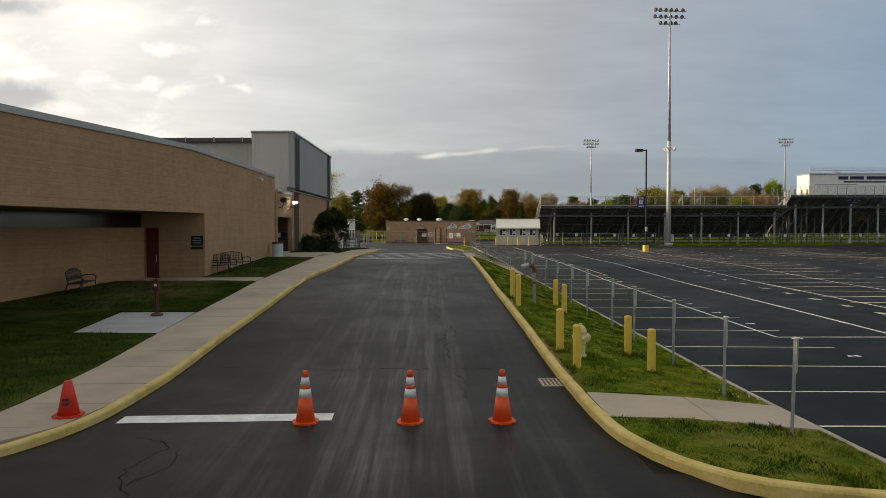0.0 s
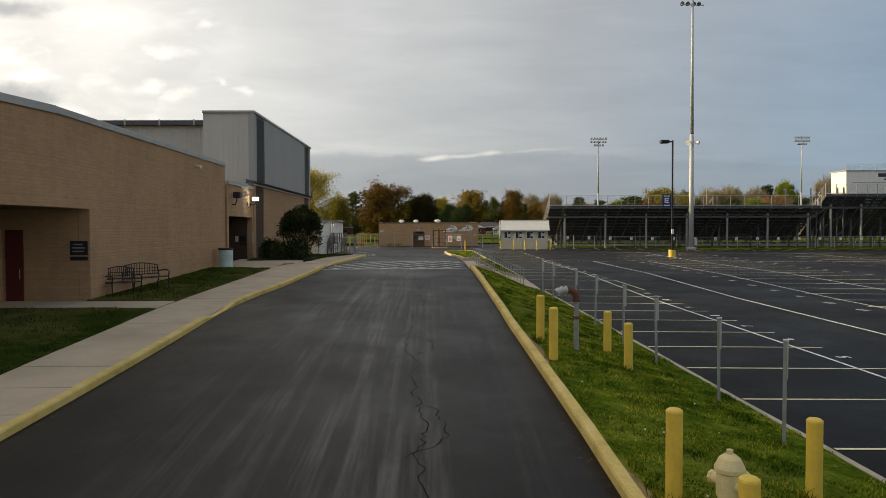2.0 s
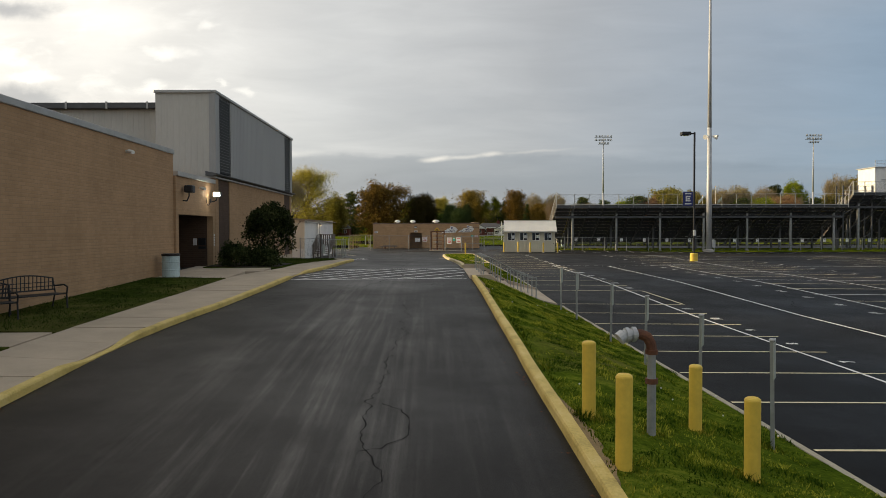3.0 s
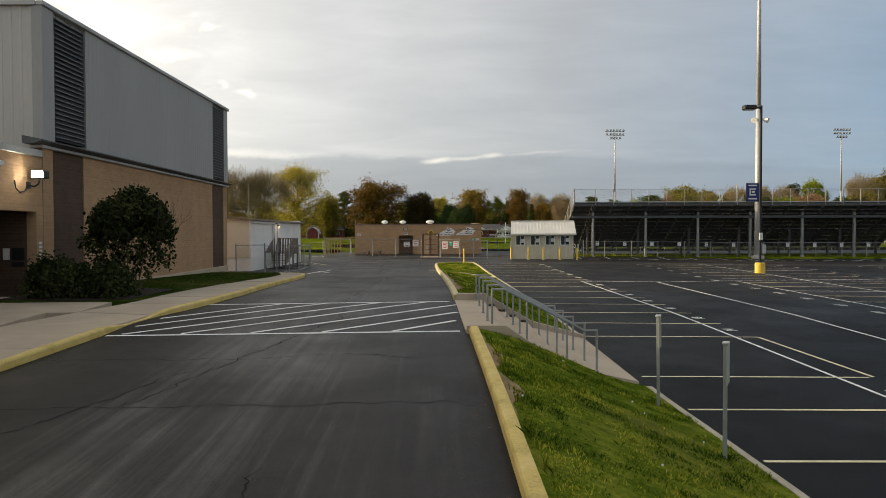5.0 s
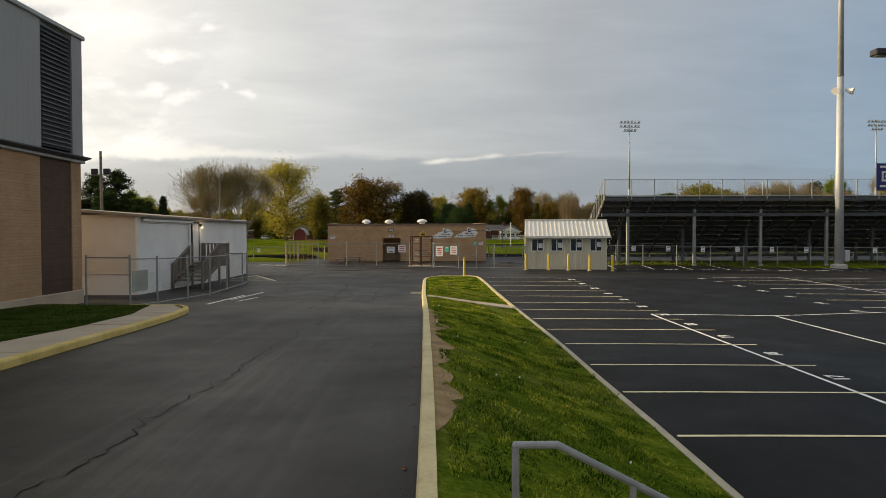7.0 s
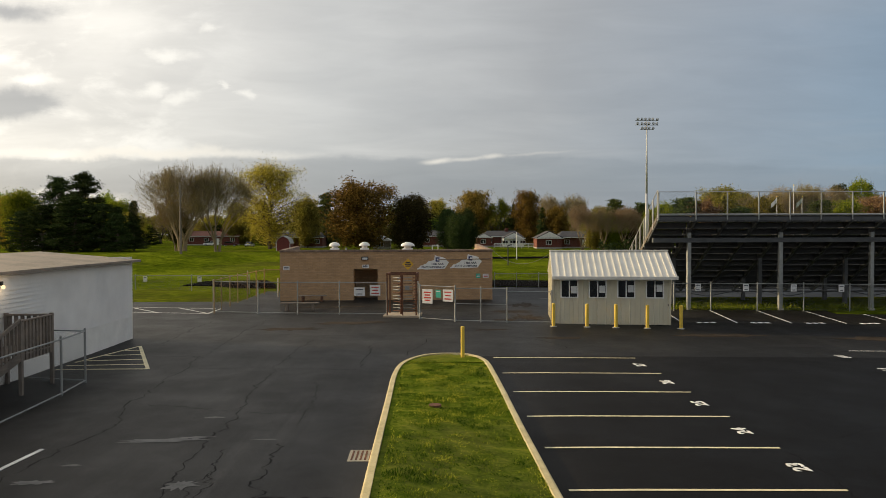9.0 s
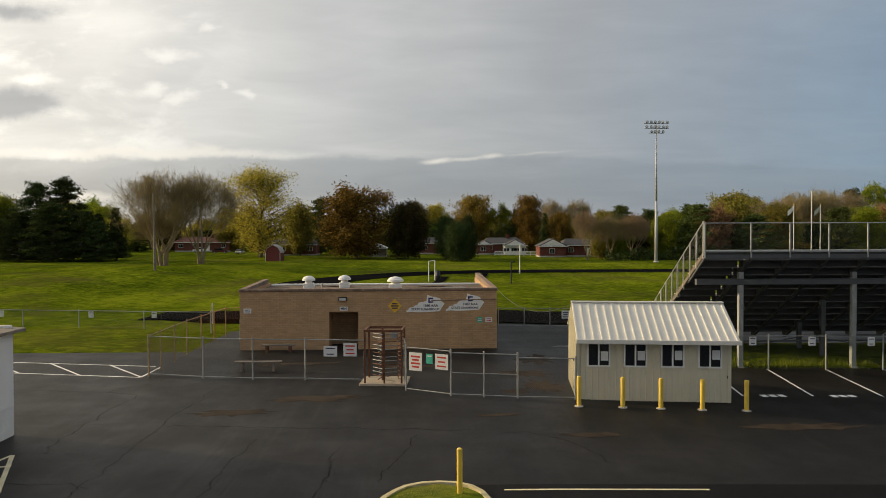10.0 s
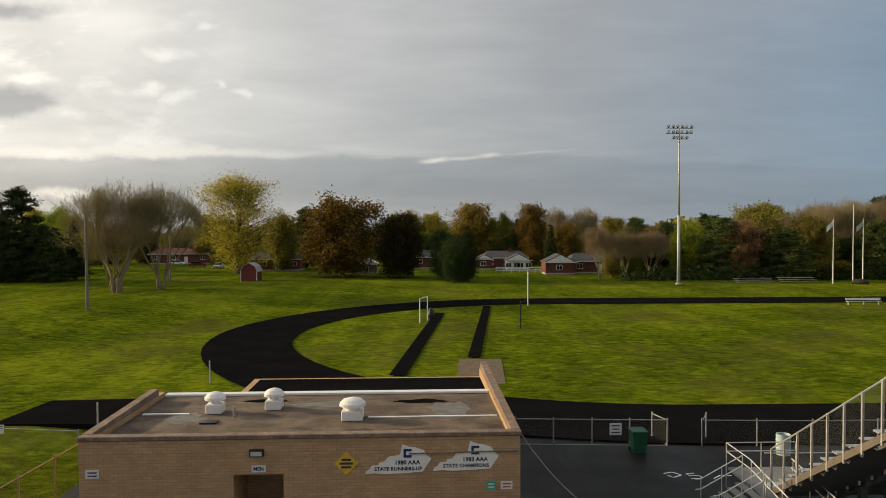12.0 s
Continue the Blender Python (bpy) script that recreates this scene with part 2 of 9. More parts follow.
def asphalt_material(name, dark, grey, streaks, sheen):
    """Sealed asphalt: aggregate grain, patches worn pale, tyre streaks along the drive."""
    m = bpy.data.materials.new(name)
    m.use_nodes = True
    g = Graph(m.node_tree)
    g.nodes.clear()
    pos = g.node("ShaderNodeTexCoord").outputs["Object"]
    x, y, z = g.split(pos)
    grain, broad = g.noise(pos, 55.0, 3.0, 0.7), g.noise(pos, 0.22, 6.0, 0.62)
    wear = g.noise(pos, 1.0, 7.0, 0.62, (1.7, 0.075, 1.0), 0.35)
    scuff = g.noise(pos, 1.0, 5.0, 0.6, (7.5, 0.16, 1.0), 0.25)
    patch = g.noise(pos, 0.6, 7.0, 0.65)
    # worn band where cars run
    lane = g.math("SUBTRACT", 1.0, g.math("DIVIDE", g.math("ABSOLUTE", g.math("ADD", x, 0.9)), 3.3), clamp=True)
    lane = g.math("MULTIPLY", g.math("POWER", lane, 0.8), g.math("MULTIPLY", g.ramp(g.math("DIVIDE", y, 100.0), [(0.30, 1.0), (0.46, 0.55), (0.64, 0.28), (0.80, 0.10)]), streaks))
    track = g.math("ADD", g.math("MULTIPLY", wear, 0.66), g.math("MULTIPLY", scuff, 0.34))
    w = g.math("MULTIPLY", g.ramp(track, [(0.45, 0.0), (0.66, 1.0)], "EASE"), g.math("MULTIPLY_ADD", lane, 0.85, 0.06))
    w = g.math("ADD", w, g.math("MULTIPLY", g.ramp(broad, [(0.46, 0.0), (0.75, 1.0)]), 0.12))
    w = g.math("MULTIPLY", w, g.ramp(patch, [(0.3, 0.40), (0.62, 1.0)]), clamp=True)
    col = g.mix(w, g.mix(g.math("MULTIPLY", lane, 0.6), dark, tuple(c * 2.6 for c in dark)), grey)
    col = g.mix(1.0, col, g.ramp(grain, [(0.3, 0.60), (0.5, 1.0), (0.72, 1.7)]), "MULTIPLY")
    p = g.node("ShaderNodeBsdfPrincipled")
    g.put(p.inputs["Base Color"], col)
    g.put(p.inputs["Roughness"], g.math("ADD", g.math("MULTIPLY_ADD", broad, -0.34, 0.70), g.math("MULTIPLY_ADD", patch, -0.20, 0.10)))
    p.inputs["Specular IOR Level"].default_value = sheen
    b = g.node("ShaderNodeBump")
    b.inputs["Strength"].default_value, b.inputs["Distance"].default_value = 0.28, 0.012
    g.put(b.inputs["Height"], grain)
    g.links.new(b.outputs[0], p.inputs["Normal"])
    out = g.node("ShaderNodeOutputMaterial")
    g.links.new(p.outputs[0], out.inputs[0])
    return m


def grass_material(name, dark, mid, light, rows=0.0, dry=(0.20, 0.17, 0.06)):
    """Turf: clumps at several sizes, dry spots, faint mowing bands."""
    m = bpy.data.materials.new(name)
    m.use_nodes = True
    g = Graph(m.node_tree)
    g.nodes.clear()
    pos = g.node("ShaderNodeTexCoord").outputs["Object"]
    x, y, z = g.split(pos)
    a, b_, c = g.noise(pos, 0.07, 6.0, 0.6), g.noise(pos, 0.9, 5.0, 0.65), g.noise(pos, 14.0, 4.0, 0.7)
    tone = g.math("ADD", g.math("MULTIPLY", a, 0.45), g.math("MULTIPLY", b_, 0.30))
    tone = g.math("ADD", tone, g.math("MULTIPLY_ADD", c, 0.46, -0.08))
    if rows:
        band = g.math("SINE", g.math("MULTIPLY", x, 2 * math.pi / rows))
        tone = g.math("ADD", tone, g.math("MULTIPLY", band, 0.018))
    streak = g.noise(pos, 2.2, 6.0, 0.7, (0.55, 1.0, 1.0), 0.3)
    tone = g.math("ADD", tone, g.math("MULTIPLY_ADD", streak, 0.62, -0.31))
    col = g.ramp(tone, [(0.36, dark), (0.52, mid), (0.68, light)])
    col = g.mix(g.ramp(g.noise(pos, 0.085, 7.0, 0.7), [(0.50, 0.0), (0.70, 0.8)]), col, dry)
    p = g.node("ShaderNodeBsdfPrincipled")
    g.put(p.inputs["Base Color"], col)
    p.inputs["Roughness"].default_value = 0.9
    p.inputs["Specular IOR Level"].default_value = 0.0
    bu = g.node("ShaderNodeBump")
    bu.inputs["Strength"].default_value, bu.inputs["Distance"].default_value = 0.9, 0.06
    g.put(bu.inputs["Height"], g.math("ADD", c, g.math("MULTIPLY", b_, 1.2)))
    g.links.new(bu.outputs[0], p.inputs["Normal"])
    out = g.node("ShaderNodeOutputMaterial")
    g.links.new(p.outputs[0], out.inputs[0])
    return m


def leaf_material(name, colours, through_light=0.48, patch=1.3, single=0.5):
    """Leaves: tone per clump, a little light shining through."""
    m = bpy.data.materials.new(name)
    m.use_nodes = True
    g = Graph(m.node_tree)
    g.nodes.clear()
    geo = g.node("ShaderNodeNewGeometry").outputs["Random Per Island"]
    info = g.node("ShaderNodeObjectInfo").outputs["Random"]
    pos = g.node("ShaderNodeTexCoord").outputs["Object"]
    f = g.math("ADD", g.math("MULTIPLY", geo, single), g.ramp(g.noise(pos, patch, 6.0, 0.68), [(0.36, 0.0), (0.64, 1.0 - single)]))
    n = len(colours)
    col = g.ramp(f, [(0.2 + 0.6 * i / (n - 1), c) for i, c in enumerate(colours)])
    hsv = g.node("ShaderNodeHueSaturation")
    g.put(hsv.inputs["Color"], col)
    g.put(hsv.inputs["Value"], g.math("MULTIPLY_ADD", info, 0.5, 0.75))
    g.put(hsv.inputs["Hue"], g.math("MULTIPLY_ADD", info, 0.03, 0.485))
    d = g.node("ShaderNodeBsdfDiffuse")
    t = g.node("ShaderNodeBsdfTranslucent")
    g.put(d.inputs[0], hsv.outputs[0])
    g.put(t.inputs[0], hsv.outputs[0])
    mx = g.node("ShaderNodeMixShader")
    mx.inputs[0].default_value = through_light
    g.links.new(d.outputs[0], mx.inputs[1])
    g.links.new(t.outputs[0], mx.inputs[2])
    out = g.node("ShaderNodeOutputMaterial")
    g.links.new(mx.outputs[0], out.inputs[0])
    return m


def mesh_fabric(name, colour, cell=0.055, wire=0.028):
    """Chain-link fabric: a diamond net of wire with gaps between."""
    m = bpy.data.materials.new(name)
    m.use_nodes = True
    g = Graph(m.node_tree)
    g.nodes.clear()
    x, y, z = g.split(g.node("ShaderNodeTexCoord").outputs["Object"])
    u = g.math("ADD", x, y)
    nets = []
    for s in (1.0, -1.0):
        q = g.math("DIVIDE", g.math("ADD", u, g.math("MULTIPLY", z, s)), cell * 1.414)
        q = g.math("ABSOLUTE", g.math("SUBTRACT", g.math("FRACT", q), 0.5))
        nets.append(g.math("LESS_THAN", q, wire))
    cover = g.math("MAXIMUM", *nets)
    p = g.node("ShaderNodeBsdfPrincipled")
    p.inputs["Base Color"].default_value = (*colour, 1)
    p.inputs["Roughness"].default_value, p.inputs["Metallic"].default_value = 0.5, 0.6
    tr = g.node("ShaderNodeBsdfTransparent")
    mx = g.node("ShaderNodeMixShader")
    g.put(mx.inputs[0], cover)
    g.links.new(tr.outputs[0], mx.inputs[1])
    g.links.new(p.outputs[0], mx.inputs[2])
    out = g.node("ShaderNodeOutputMaterial")
    g.links.new(mx.outputs[0], out.inputs[0])
    return m


def glow(name, colour, strength):
    m = bpy.data.materials.new(name)
    m.use_nodes = True
    g = Graph(m.node_tree)
    g.nodes.clear()
    e = g.node("ShaderNodeEmission")
    e.inputs[0].default_value, e.inputs[1].default_value = (*colour, 1), strength
    out = g.node("ShaderNodeOutputMaterial")
    g.links.new(e.outputs[0], out.inputs[0])
    return m


ASPHALT = asphalt_material("asphalt", (0.0112, 0.0101, 0.0090), (0.138, 0.128, 0.116), 1.0, 0.14)
LOT_ASPHALT = asphalt_material("sealed_asphalt", (0.0072, 0.0062, 0.0053), (0.036, 0.031, 0.026), 0.0, 0.07)
TRACK = material("track_surface", (0.0090, 0.0088, 0.0092), 0.95, vary=0.16, scale=0.4, fine=40, bump=0.2, spec=0.0)
GRASS = grass_material("turf", (0.022, 0.036, 0.003), (0.086, 0.116, 0.006), (0.200, 0.225, 0.014), rows=5.5, dry=(0.085, 0.075, 0.022))
MEDIAN_TURF = grass_material("rough_turf", (0.032, 0.058, 0.006), (0.088, 0.126, 0.011), (0.215, 0.225, 0.028), dry=(0.19, 0.16, 0.05))
# lawn and its blades: the school's shade is put into these darker greens
LAWN = grass_material("lawn_darkened_for_shade", (0.016, 0.026, 0.005), (0.034, 0.052, 0.009), (0.068, 0.090, 0.016))
LAWN_BLADE = leaf_material("lawn_blades_darkened_for_shade", [(0.018, 0.030, 0.006), (0.038, 0.058, 0.010), (0.075, 0.098, 0.018)], 0.3)
BLADE = leaf_material("grass_blades", [(0.020, 0.048, 0.005), (0.062, 0.108, 0.009), (0.18, 0.215, 0.018), (0.46, 0.43, 0.055)], 0.5, 1.3, 0.40)
BRICK = brick_material("tan_brick", (0.42, 0.268, 0.150), (0.375, 0.236, 0.130), (0.345, 0.236, 0.144))
# brown gym panels; also stands for shaded tan brick in the link's recess
BRICK_DARK = brick_material("brown_and_shaded_brick", (0.098, 0.062, 0.043), (0.080, 0.051, 0.036), (0.10, 0.075, 0.055))
BRICK_RR = brick_material("ochre_tan_brick", (0.47, 0.300, 0.165), (0.39, 0.242, 0.128), (0.30, 0.205, 0.13))
BRICK_RED = brick_material("red_brick", (0.16, 0.045, 0.032), (0.12, 0.035, 0.026), (0.16, 0.11, 0.09))
CONCRETE = material("concrete", (0.44, 0.357, 0.262), 0.9, vary=0.10, scale=0.7, fine=45, bump=0.25)
CONCRETE_PAD = material("pale_concrete", (0.42, 0.41, 0.38), 0.9, vary=0.10, scale=0.9, fine=45, bump=0.25)
FOOTING = material("footing_concrete", (0.40, 0.38, 0.35), 0.9, vary=0.12, fine=30)
KERB_YELLOW = material("yellow_kerb_paint", (0.60, 0.45, 0.135), 0.8, vary=0.19, scale=1.8, fine=26, bump=0.4, tint=(0.52, 0.45, 0.32))
KERB_FADED = material("faded_yellow_kerb_paint", (0.54, 0.455, 0.25), 0.85, vary=0.17, scale=1.6, fine=26, bump=0.4, tint=(0.50, 0.46, 0.37))
KERB_GREY = material("bare_kerb", (0.40, 0.36, 0.27), 0.9, vary=0.14, scale=1.5, fine=30, bump=0.3)
LINE_WHITE = material("white_line_paint", (0.76, 0.75, 0.71), 0.7, vary=0.14, scale=2.5, fine=40, bump=0.2)
LINE_YELLOW = material("yellow_line_paint", (0.72, 0.63, 0.40), 0.7, vary=0.14, scale=2.5, fine=40, bump=0.2)
BOLLARD = material("yellow_enamel", (0.72, 0.50, 0.07), 0.5, vary=0.06, scale=3, fine=20, bump=0.08)
HYDRANT = material("cream_enamel", (0.66, 0.55, 0.28), 0.5, vary=0.08, scale=6, fine=30, bump=0.1)
GALV = material("galvanised_steel", (0.46, 0.465, 0.47), 0.6, metal=0.25, vary=0.08, scale=3, fine=25, bump=0.05)
GALV_DULL = material("weathered_galvanised_steel", (0.30, 0.31, 0.30), 0.65, metal=0.4, vary=0.12, scale=3, fine=25, bump=0.1)
ALUMINIUM = material("mill_aluminium", (0.62, 0.60, 0.56), 0.42, metal=0.7, vary=0.06, scale=2, fine=20, bump=0.04)
STEEL_DARK = material("grey_painted_steel", (0.085, 0.088, 0.092), 0.6, metal=0.2, vary=0.10, scale=2, fine=20, bump=0.08)
# foot and riser planks: shade under the stand is put into this near-black
PLANK_UNDER_SHADE = material("plank_with_underside_shade", (0.040, 0.040, 0.042), 0.8, metal=0.0, vary=0.10, scale=1.5, fine=15, bump=0.05)
BLACK_METAL = material("black_enamel", (0.014, 0.014, 0.016), 0.45, vary=0.15, scale=4, fine=20, bump=0.06)
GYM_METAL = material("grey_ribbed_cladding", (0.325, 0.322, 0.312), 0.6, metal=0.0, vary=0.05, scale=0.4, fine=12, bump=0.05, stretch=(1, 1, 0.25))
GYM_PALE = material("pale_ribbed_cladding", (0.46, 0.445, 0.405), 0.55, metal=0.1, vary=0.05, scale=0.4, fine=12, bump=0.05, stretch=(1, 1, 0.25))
FLASHING = material("pale_metal_flashing", (0.38, 0.375, 0.36), 0.5, metal=0.35, vary=0.08, scale=1.5, fine=20, bump=0.05)
SIDING = material("white_vinyl_siding", (0.74, 0.725, 0.70), 0.6, vary=0.06, scale=0.8, fine=25, bump=0.05)
SIDING_WARM = material("beige_siding", (0.66, 0.60, 0.50), 0.6, vary=0.06, scale=0.8, fine=25, bump=0.05)
OLD_ROOF = material("rusty_roof_sheet", (0.26, 0.22, 0.18), 0.85, vary=0.22, scale=0.6, fine=9, bump=0.2, tint=(0.34, 0.25, 0.18))
BOOTH_WALL = material("cream_steel_siding", (0.60, 0.555, 0.42), 0.5, vary=0.04, scale=0.9, fine=18, bump=0.04)
BOOTH_ROOF = material("white_ribbed_roof", (0.70, 0.67, 0.60), 0.45, vary=0.05, scale=0.9, fine=14, bump=0.04)
GLASS_DARK = material("dark_window_glass", (0.012, 0.013, 0.016), 0.12, vary=0.1, scale=2, fine=6, bump=0.0, spec=0.7)
WHITE_PAINT = material("white_paint", (0.76, 0.75, 0.72), 0.55, vary=0.05, scale=2, fine=20, bump=0.06)
SIGN_WHITE = material("white_sign_face", (0.66, 0.66, 0.65), 0.5, vary=0.05, scale=4, fine=20, bump=0.03)
SIGN_BACK = material("bare_sign_back", (0.40, 0.43, 0.38), 0.5, metal=0.4, vary=0.08, scale=4, fine=20, bump=0.05)
INK = material("dark_ink", (0.03, 0.03, 0.06), 0.6, vary=0.1, scale=4, fine=20, bump=0.0)
BLUE = material("navy_banner", (0.02, 0.03, 0.14), 0.6, vary=0.10, scale=4, fine=15, bump=0.1)
SIGN_YELLOW = material("yellow_sign_face", (0.66, 0.40, 0.03), 0.5, vary=0.08, scale=4, fine=20, bump=0.04)
RED_INK = material("red_ink", (0.45, 0.04, 0.03), 0.6, vary=0.1, scale=4, fine=20, bump=0.0)
TEAL = material("teal_sign_face", (0.05, 0.38, 0.28), 0.5, vary=0.08, scale=4, fine=20, bump=0.0)
ORANGE = material("orange_cone_plastic", (0.72, 0.085, 0.012), 0.5, vary=0.08, scale=5, fine=25, bump=0.08)
RED_ORANGE = material("red_cone_plastic", (0.62, 0.035, 0.012), 0.45, vary=0.08, scale=5, fine=25, bump=0.08)
REFLECTIVE = material("white_reflective_band", (0.72, 0.71, 0.68), 0.4, vary=0.06, scale=8, fine=30, bump=0.02)
RED_PAINT = material("dark_red_paint", (0.085, 0.012, 0.012), 0.5, vary=0.12, scale=5, fine=25, bump=0.08)
MAROON = material("maroon_paint", (0.15, 0.030, 0.025), 0.65, vary=0.10, scale=2, fine=20, bump=0.06)
RUST = material("rusted_iron", (0.13, 0.055, 0.030), 0.85, vary=0.2, scale=6, fine=30, bump=0.3, tint=(0.25, 0.10, 0.04))
WOOD = material("weathered_deck_wood", (0.20, 0.165, 0.135), 0.85, vary=0.16, scale=2.5, fine=22, bump=0.3, random_tone=0.12)
BARK = material("bark", (0.085, 0.066, 0.050), 0.95, vary=0.2, scale=3, fine=14, bump=0.6)
POLE_WOOD = material("grey_pole_wood", (0.20, 0.165, 0.13), 0.9, vary=0.15, scale=2, fine=16, bump=0.3)
BIN_GREEN = material("green_bin_plastic", (0.012, 0.085, 0.040), 0.5, vary=0.1, scale=3, fine=20, bump=0.05)
BIN_BLUE = material("pale_blue_drum", (0.42, 0.52, 0.52), 0.55, vary=0.12, scale=3, fine=20, bump=0.1)
ROOF_GRAVEL = material("gravel_roof", (0.115, 0.082, 0.058), 0.95, vary=0.42, scale=0.9, fine=24, bump=0.5, tint=(0.22, 0.16, 0.11))
ROOF_SHINGLE = material("dark_shingles", (0.060, 0.060, 0.066), 0.9, vary=0.18, scale=1.5, fine=10, bump=0.3)
ROOF_BROWN = material("brown_shingles", (0.20, 0.085, 0.058), 0.9, vary=0.18, scale=1.5, fine=10, bump=0.3)
COPING = material("weathered_coping", (0.19, 0.130, 0.098), 0.85, vary=0.2, scale=2, fine=16, bump=0.3, tint=(0.45, 0.33, 0.22))
MULCH = material("dark_mulch", (0.030, 0.020, 0.014), 0.95, vary=0.2, scale=6, fine=30, bump=0.8)
DIRT = material("bare_dirt", (0.125, 0.090, 0.055), 0.95, vary=0.2, scale=2, fine=20, bump=0.4)
CRACK = material("crack_filler", (0.0085, 0.0080, 0.0076), 0.75, vary=0.1, scale=4, fine=20, bump=0.1, spec=0.12)
PALE_PATCH = material("pale_asphalt_patch", (0.15, 0.145, 0.135), 0.85, vary=0.2, scale=3, fine=30, bump=0.3)
CHAIN = mesh_fabric("chain_link", (0.15, 0.15, 0.148), wire=0.024)
CHAIN_DARK = mesh_fabric("rusty_chain_link", (0.20, 0.12, 0.06))
LAMP_ON = glow("lit_lamp_lens", (1.0, 0.93, 0.72), 30.0)
LAMP_SMALL = glow("lit_porch_bulb", (1.0, 0.72, 0.38), 1.5)
LENS = material("flood_lamp_lens", (0.50, 0.50, 0.48), 0.25, vary=0.05, scale=3, fine=10, bump=0.0, spec=0.6)

SLAT = material("grey_louvre_slat", (0.15, 0.15, 0.148), 0.6, vary=0.08, scale=1.5, fine=12, bump=0.04)
STRINGER = material("tan_stringer", (0.12, 0.10, 0.075), 0.8, vary=0.15, scale=2, fine=16, bump=0.1)
SOIL = material("pale_bare_soil", (0.26, 0.185, 0.095), 0.95, vary=0.2, scale=3, fine=30, bump=0.5, spec=0.1)
STAIN = material("brown_silt_stain", (0.040, 0.030, 0.022), 0.9, vary=0.3, scale=1.2, fine=14, bump=0.2, spec=0.1, tint=(0.07, 0.05, 0.035))
DAMP = material("dark_damp_stain", (0.012, 0.010, 0.009), 0.55, vary=0.3, scale=1.2, fine=14, bump=0.2, spec=0.2)
RUSTY_POST = material("tan_rusted_posts", (0.30, 0.205, 0.115), 0.8, vary=0.2, scale=5, fine=25, bump=0.2)
DECK = material("grey_ramp_deck", (0.20, 0.20, 0.195), 0.75, metal=0.1, vary=0.12, scale=2, fine=25, bump=0.1)


# ---- geometry helpers ----
class Shape:
    """Collects boxes, tubes and slabs into one mesh."""

    def __init__(self):
        self.v, self.f = [], []

    def add(self, verts, faces):
        o = len(self.v)
        self.v += [tuple(p) for p in verts]
        self.f += [tuple(i + o for i in face) for face in faces]
        return self

    def box(self, x0, y0, z0, x1, y1, z1, c=0.0):
        """A box, with its edges chamfered by c."""
        if not c:
            self.add([(x, y, z) for z in (z0, z1) for y in (y0, y1) for x in (x0, x1)],
                     [(0, 2, 3, 1), (4, 5, 7, 6), (0, 1, 5, 4), (2, 6, 7, 3), (0, 4, 6, 2), (1, 3, 7, 5)])
            return self
        bm = bmesh.new()
        bmesh.ops.create_cube(bm, size=1, matrix=Matrix.Translation(((x0 + x1) / 2, (y0 + y1) / 2, (z0 + z1) / 2))
                              @ Matrix.Diagonal((x1 - x0, y1 - y0, z1 - z0, 1)))
        bmesh.ops.bevel(bm, geom=bm.edges[:], offset=c, segments=1, affect="EDGES")
        bm.verts.index_update()
        self.add([v.co[:] for v in bm.verts], [[v.index for v in f.verts] for f in bm.faces])
        bm.free()
        return self

    def tube(self, a, b, r, r2=None, n=10, caps=True):
        """A straight round bar from a to b."""
        a, b = Vector(a), Vector(b)
        r2 = r if r2 is None else r2
        q = (b - a).to_track_quat("Z", "Y")
        ring = [Vector((math.cos(2 * math.pi * i / n), math.sin(2 * math.pi * i / n), 0)) for i in range(n)]
        vs = [a + q @ (p * r) for p in ring] + [b + q @ (p * r2) for p in ring]
        fs = [(i, (i + 1) % n, n + (i + 1) % n, n + i) for i in range(n)]
        if caps:
            fs += [tuple(range(n - 1, -1, -1)), tuple(range(n, 2 * n))]
        return self.add(vs, fs)

    def pipe(self, pts, r, n=8):
        for a, b in zip(pts, pts[1:]):
            self.tube(a, b, r, n=n)
        for p in pts[1:-1]:
            self.ball(p, r * 1.02, r * 1.02, n, 4)
        return self

    def ball(self, c, r, rz=None, n=12, m=7, top=False):
        """A rounded body; top: its upper half alone."""
        rz = rz or r
        rows = []
        for j in range(m + 1):
            a = (0 if top else -math.pi / 2) + (math.pi / 2 if top else math.pi) * j / m
            rows.append([(c[0] + r * math.cos(a) * math.cos(2 * math.pi * i / n), c[1] + r * math.cos(a) * math.sin(2 * math.pi * i / n),
                          c[2] + rz * math.sin(a)) for i in range(n)])
        return self.rings(rows)

    def rings(self, rows, cap=True):
        n = len(rows[0])
        vs = [p for row in rows for p in row]
        fs = [(j * n + i, j * n + (i + 1) % n, (j + 1) * n + (i + 1) % n, (j + 1) * n + i) for j in range(len(rows) - 1) for i in range(n)]
        if cap:
            fs += [tuple(range(n - 1, -1, -1)), tuple(range((len(rows) - 1) * n, len(rows) * n))]
        return self.add(vs, fs)

    def lathe(self, profile, c=(0, 0, 0), n=16):
        """A turned body from (radius, height) pairs."""
        return self.rings([[(c[0] + r * math.cos(2 * math.pi * i / n), c[1] + r * math.sin(2 * math.pi * i / n), c[2] + h) for i in range(n)]
                           for r, h in profile])

    def slab(self, outline, z0, z1):
        """A prism over a flat outline; z0, z1: numbers or functions of x, y."""
        lo = z0 if callable(z0) else (lambda x, y: z0)
        hi = z1 if callable(z1) else (lambda x, y: z1)
        n = len(outline)
        vs = [(x, y, lo(x, y)) for x, y in outline] + [(x, y, hi(x, y)) for x, y in outline]
        fs = [tuple(range(n - 1, -1, -1)), tuple(range(n, 2 * n))]
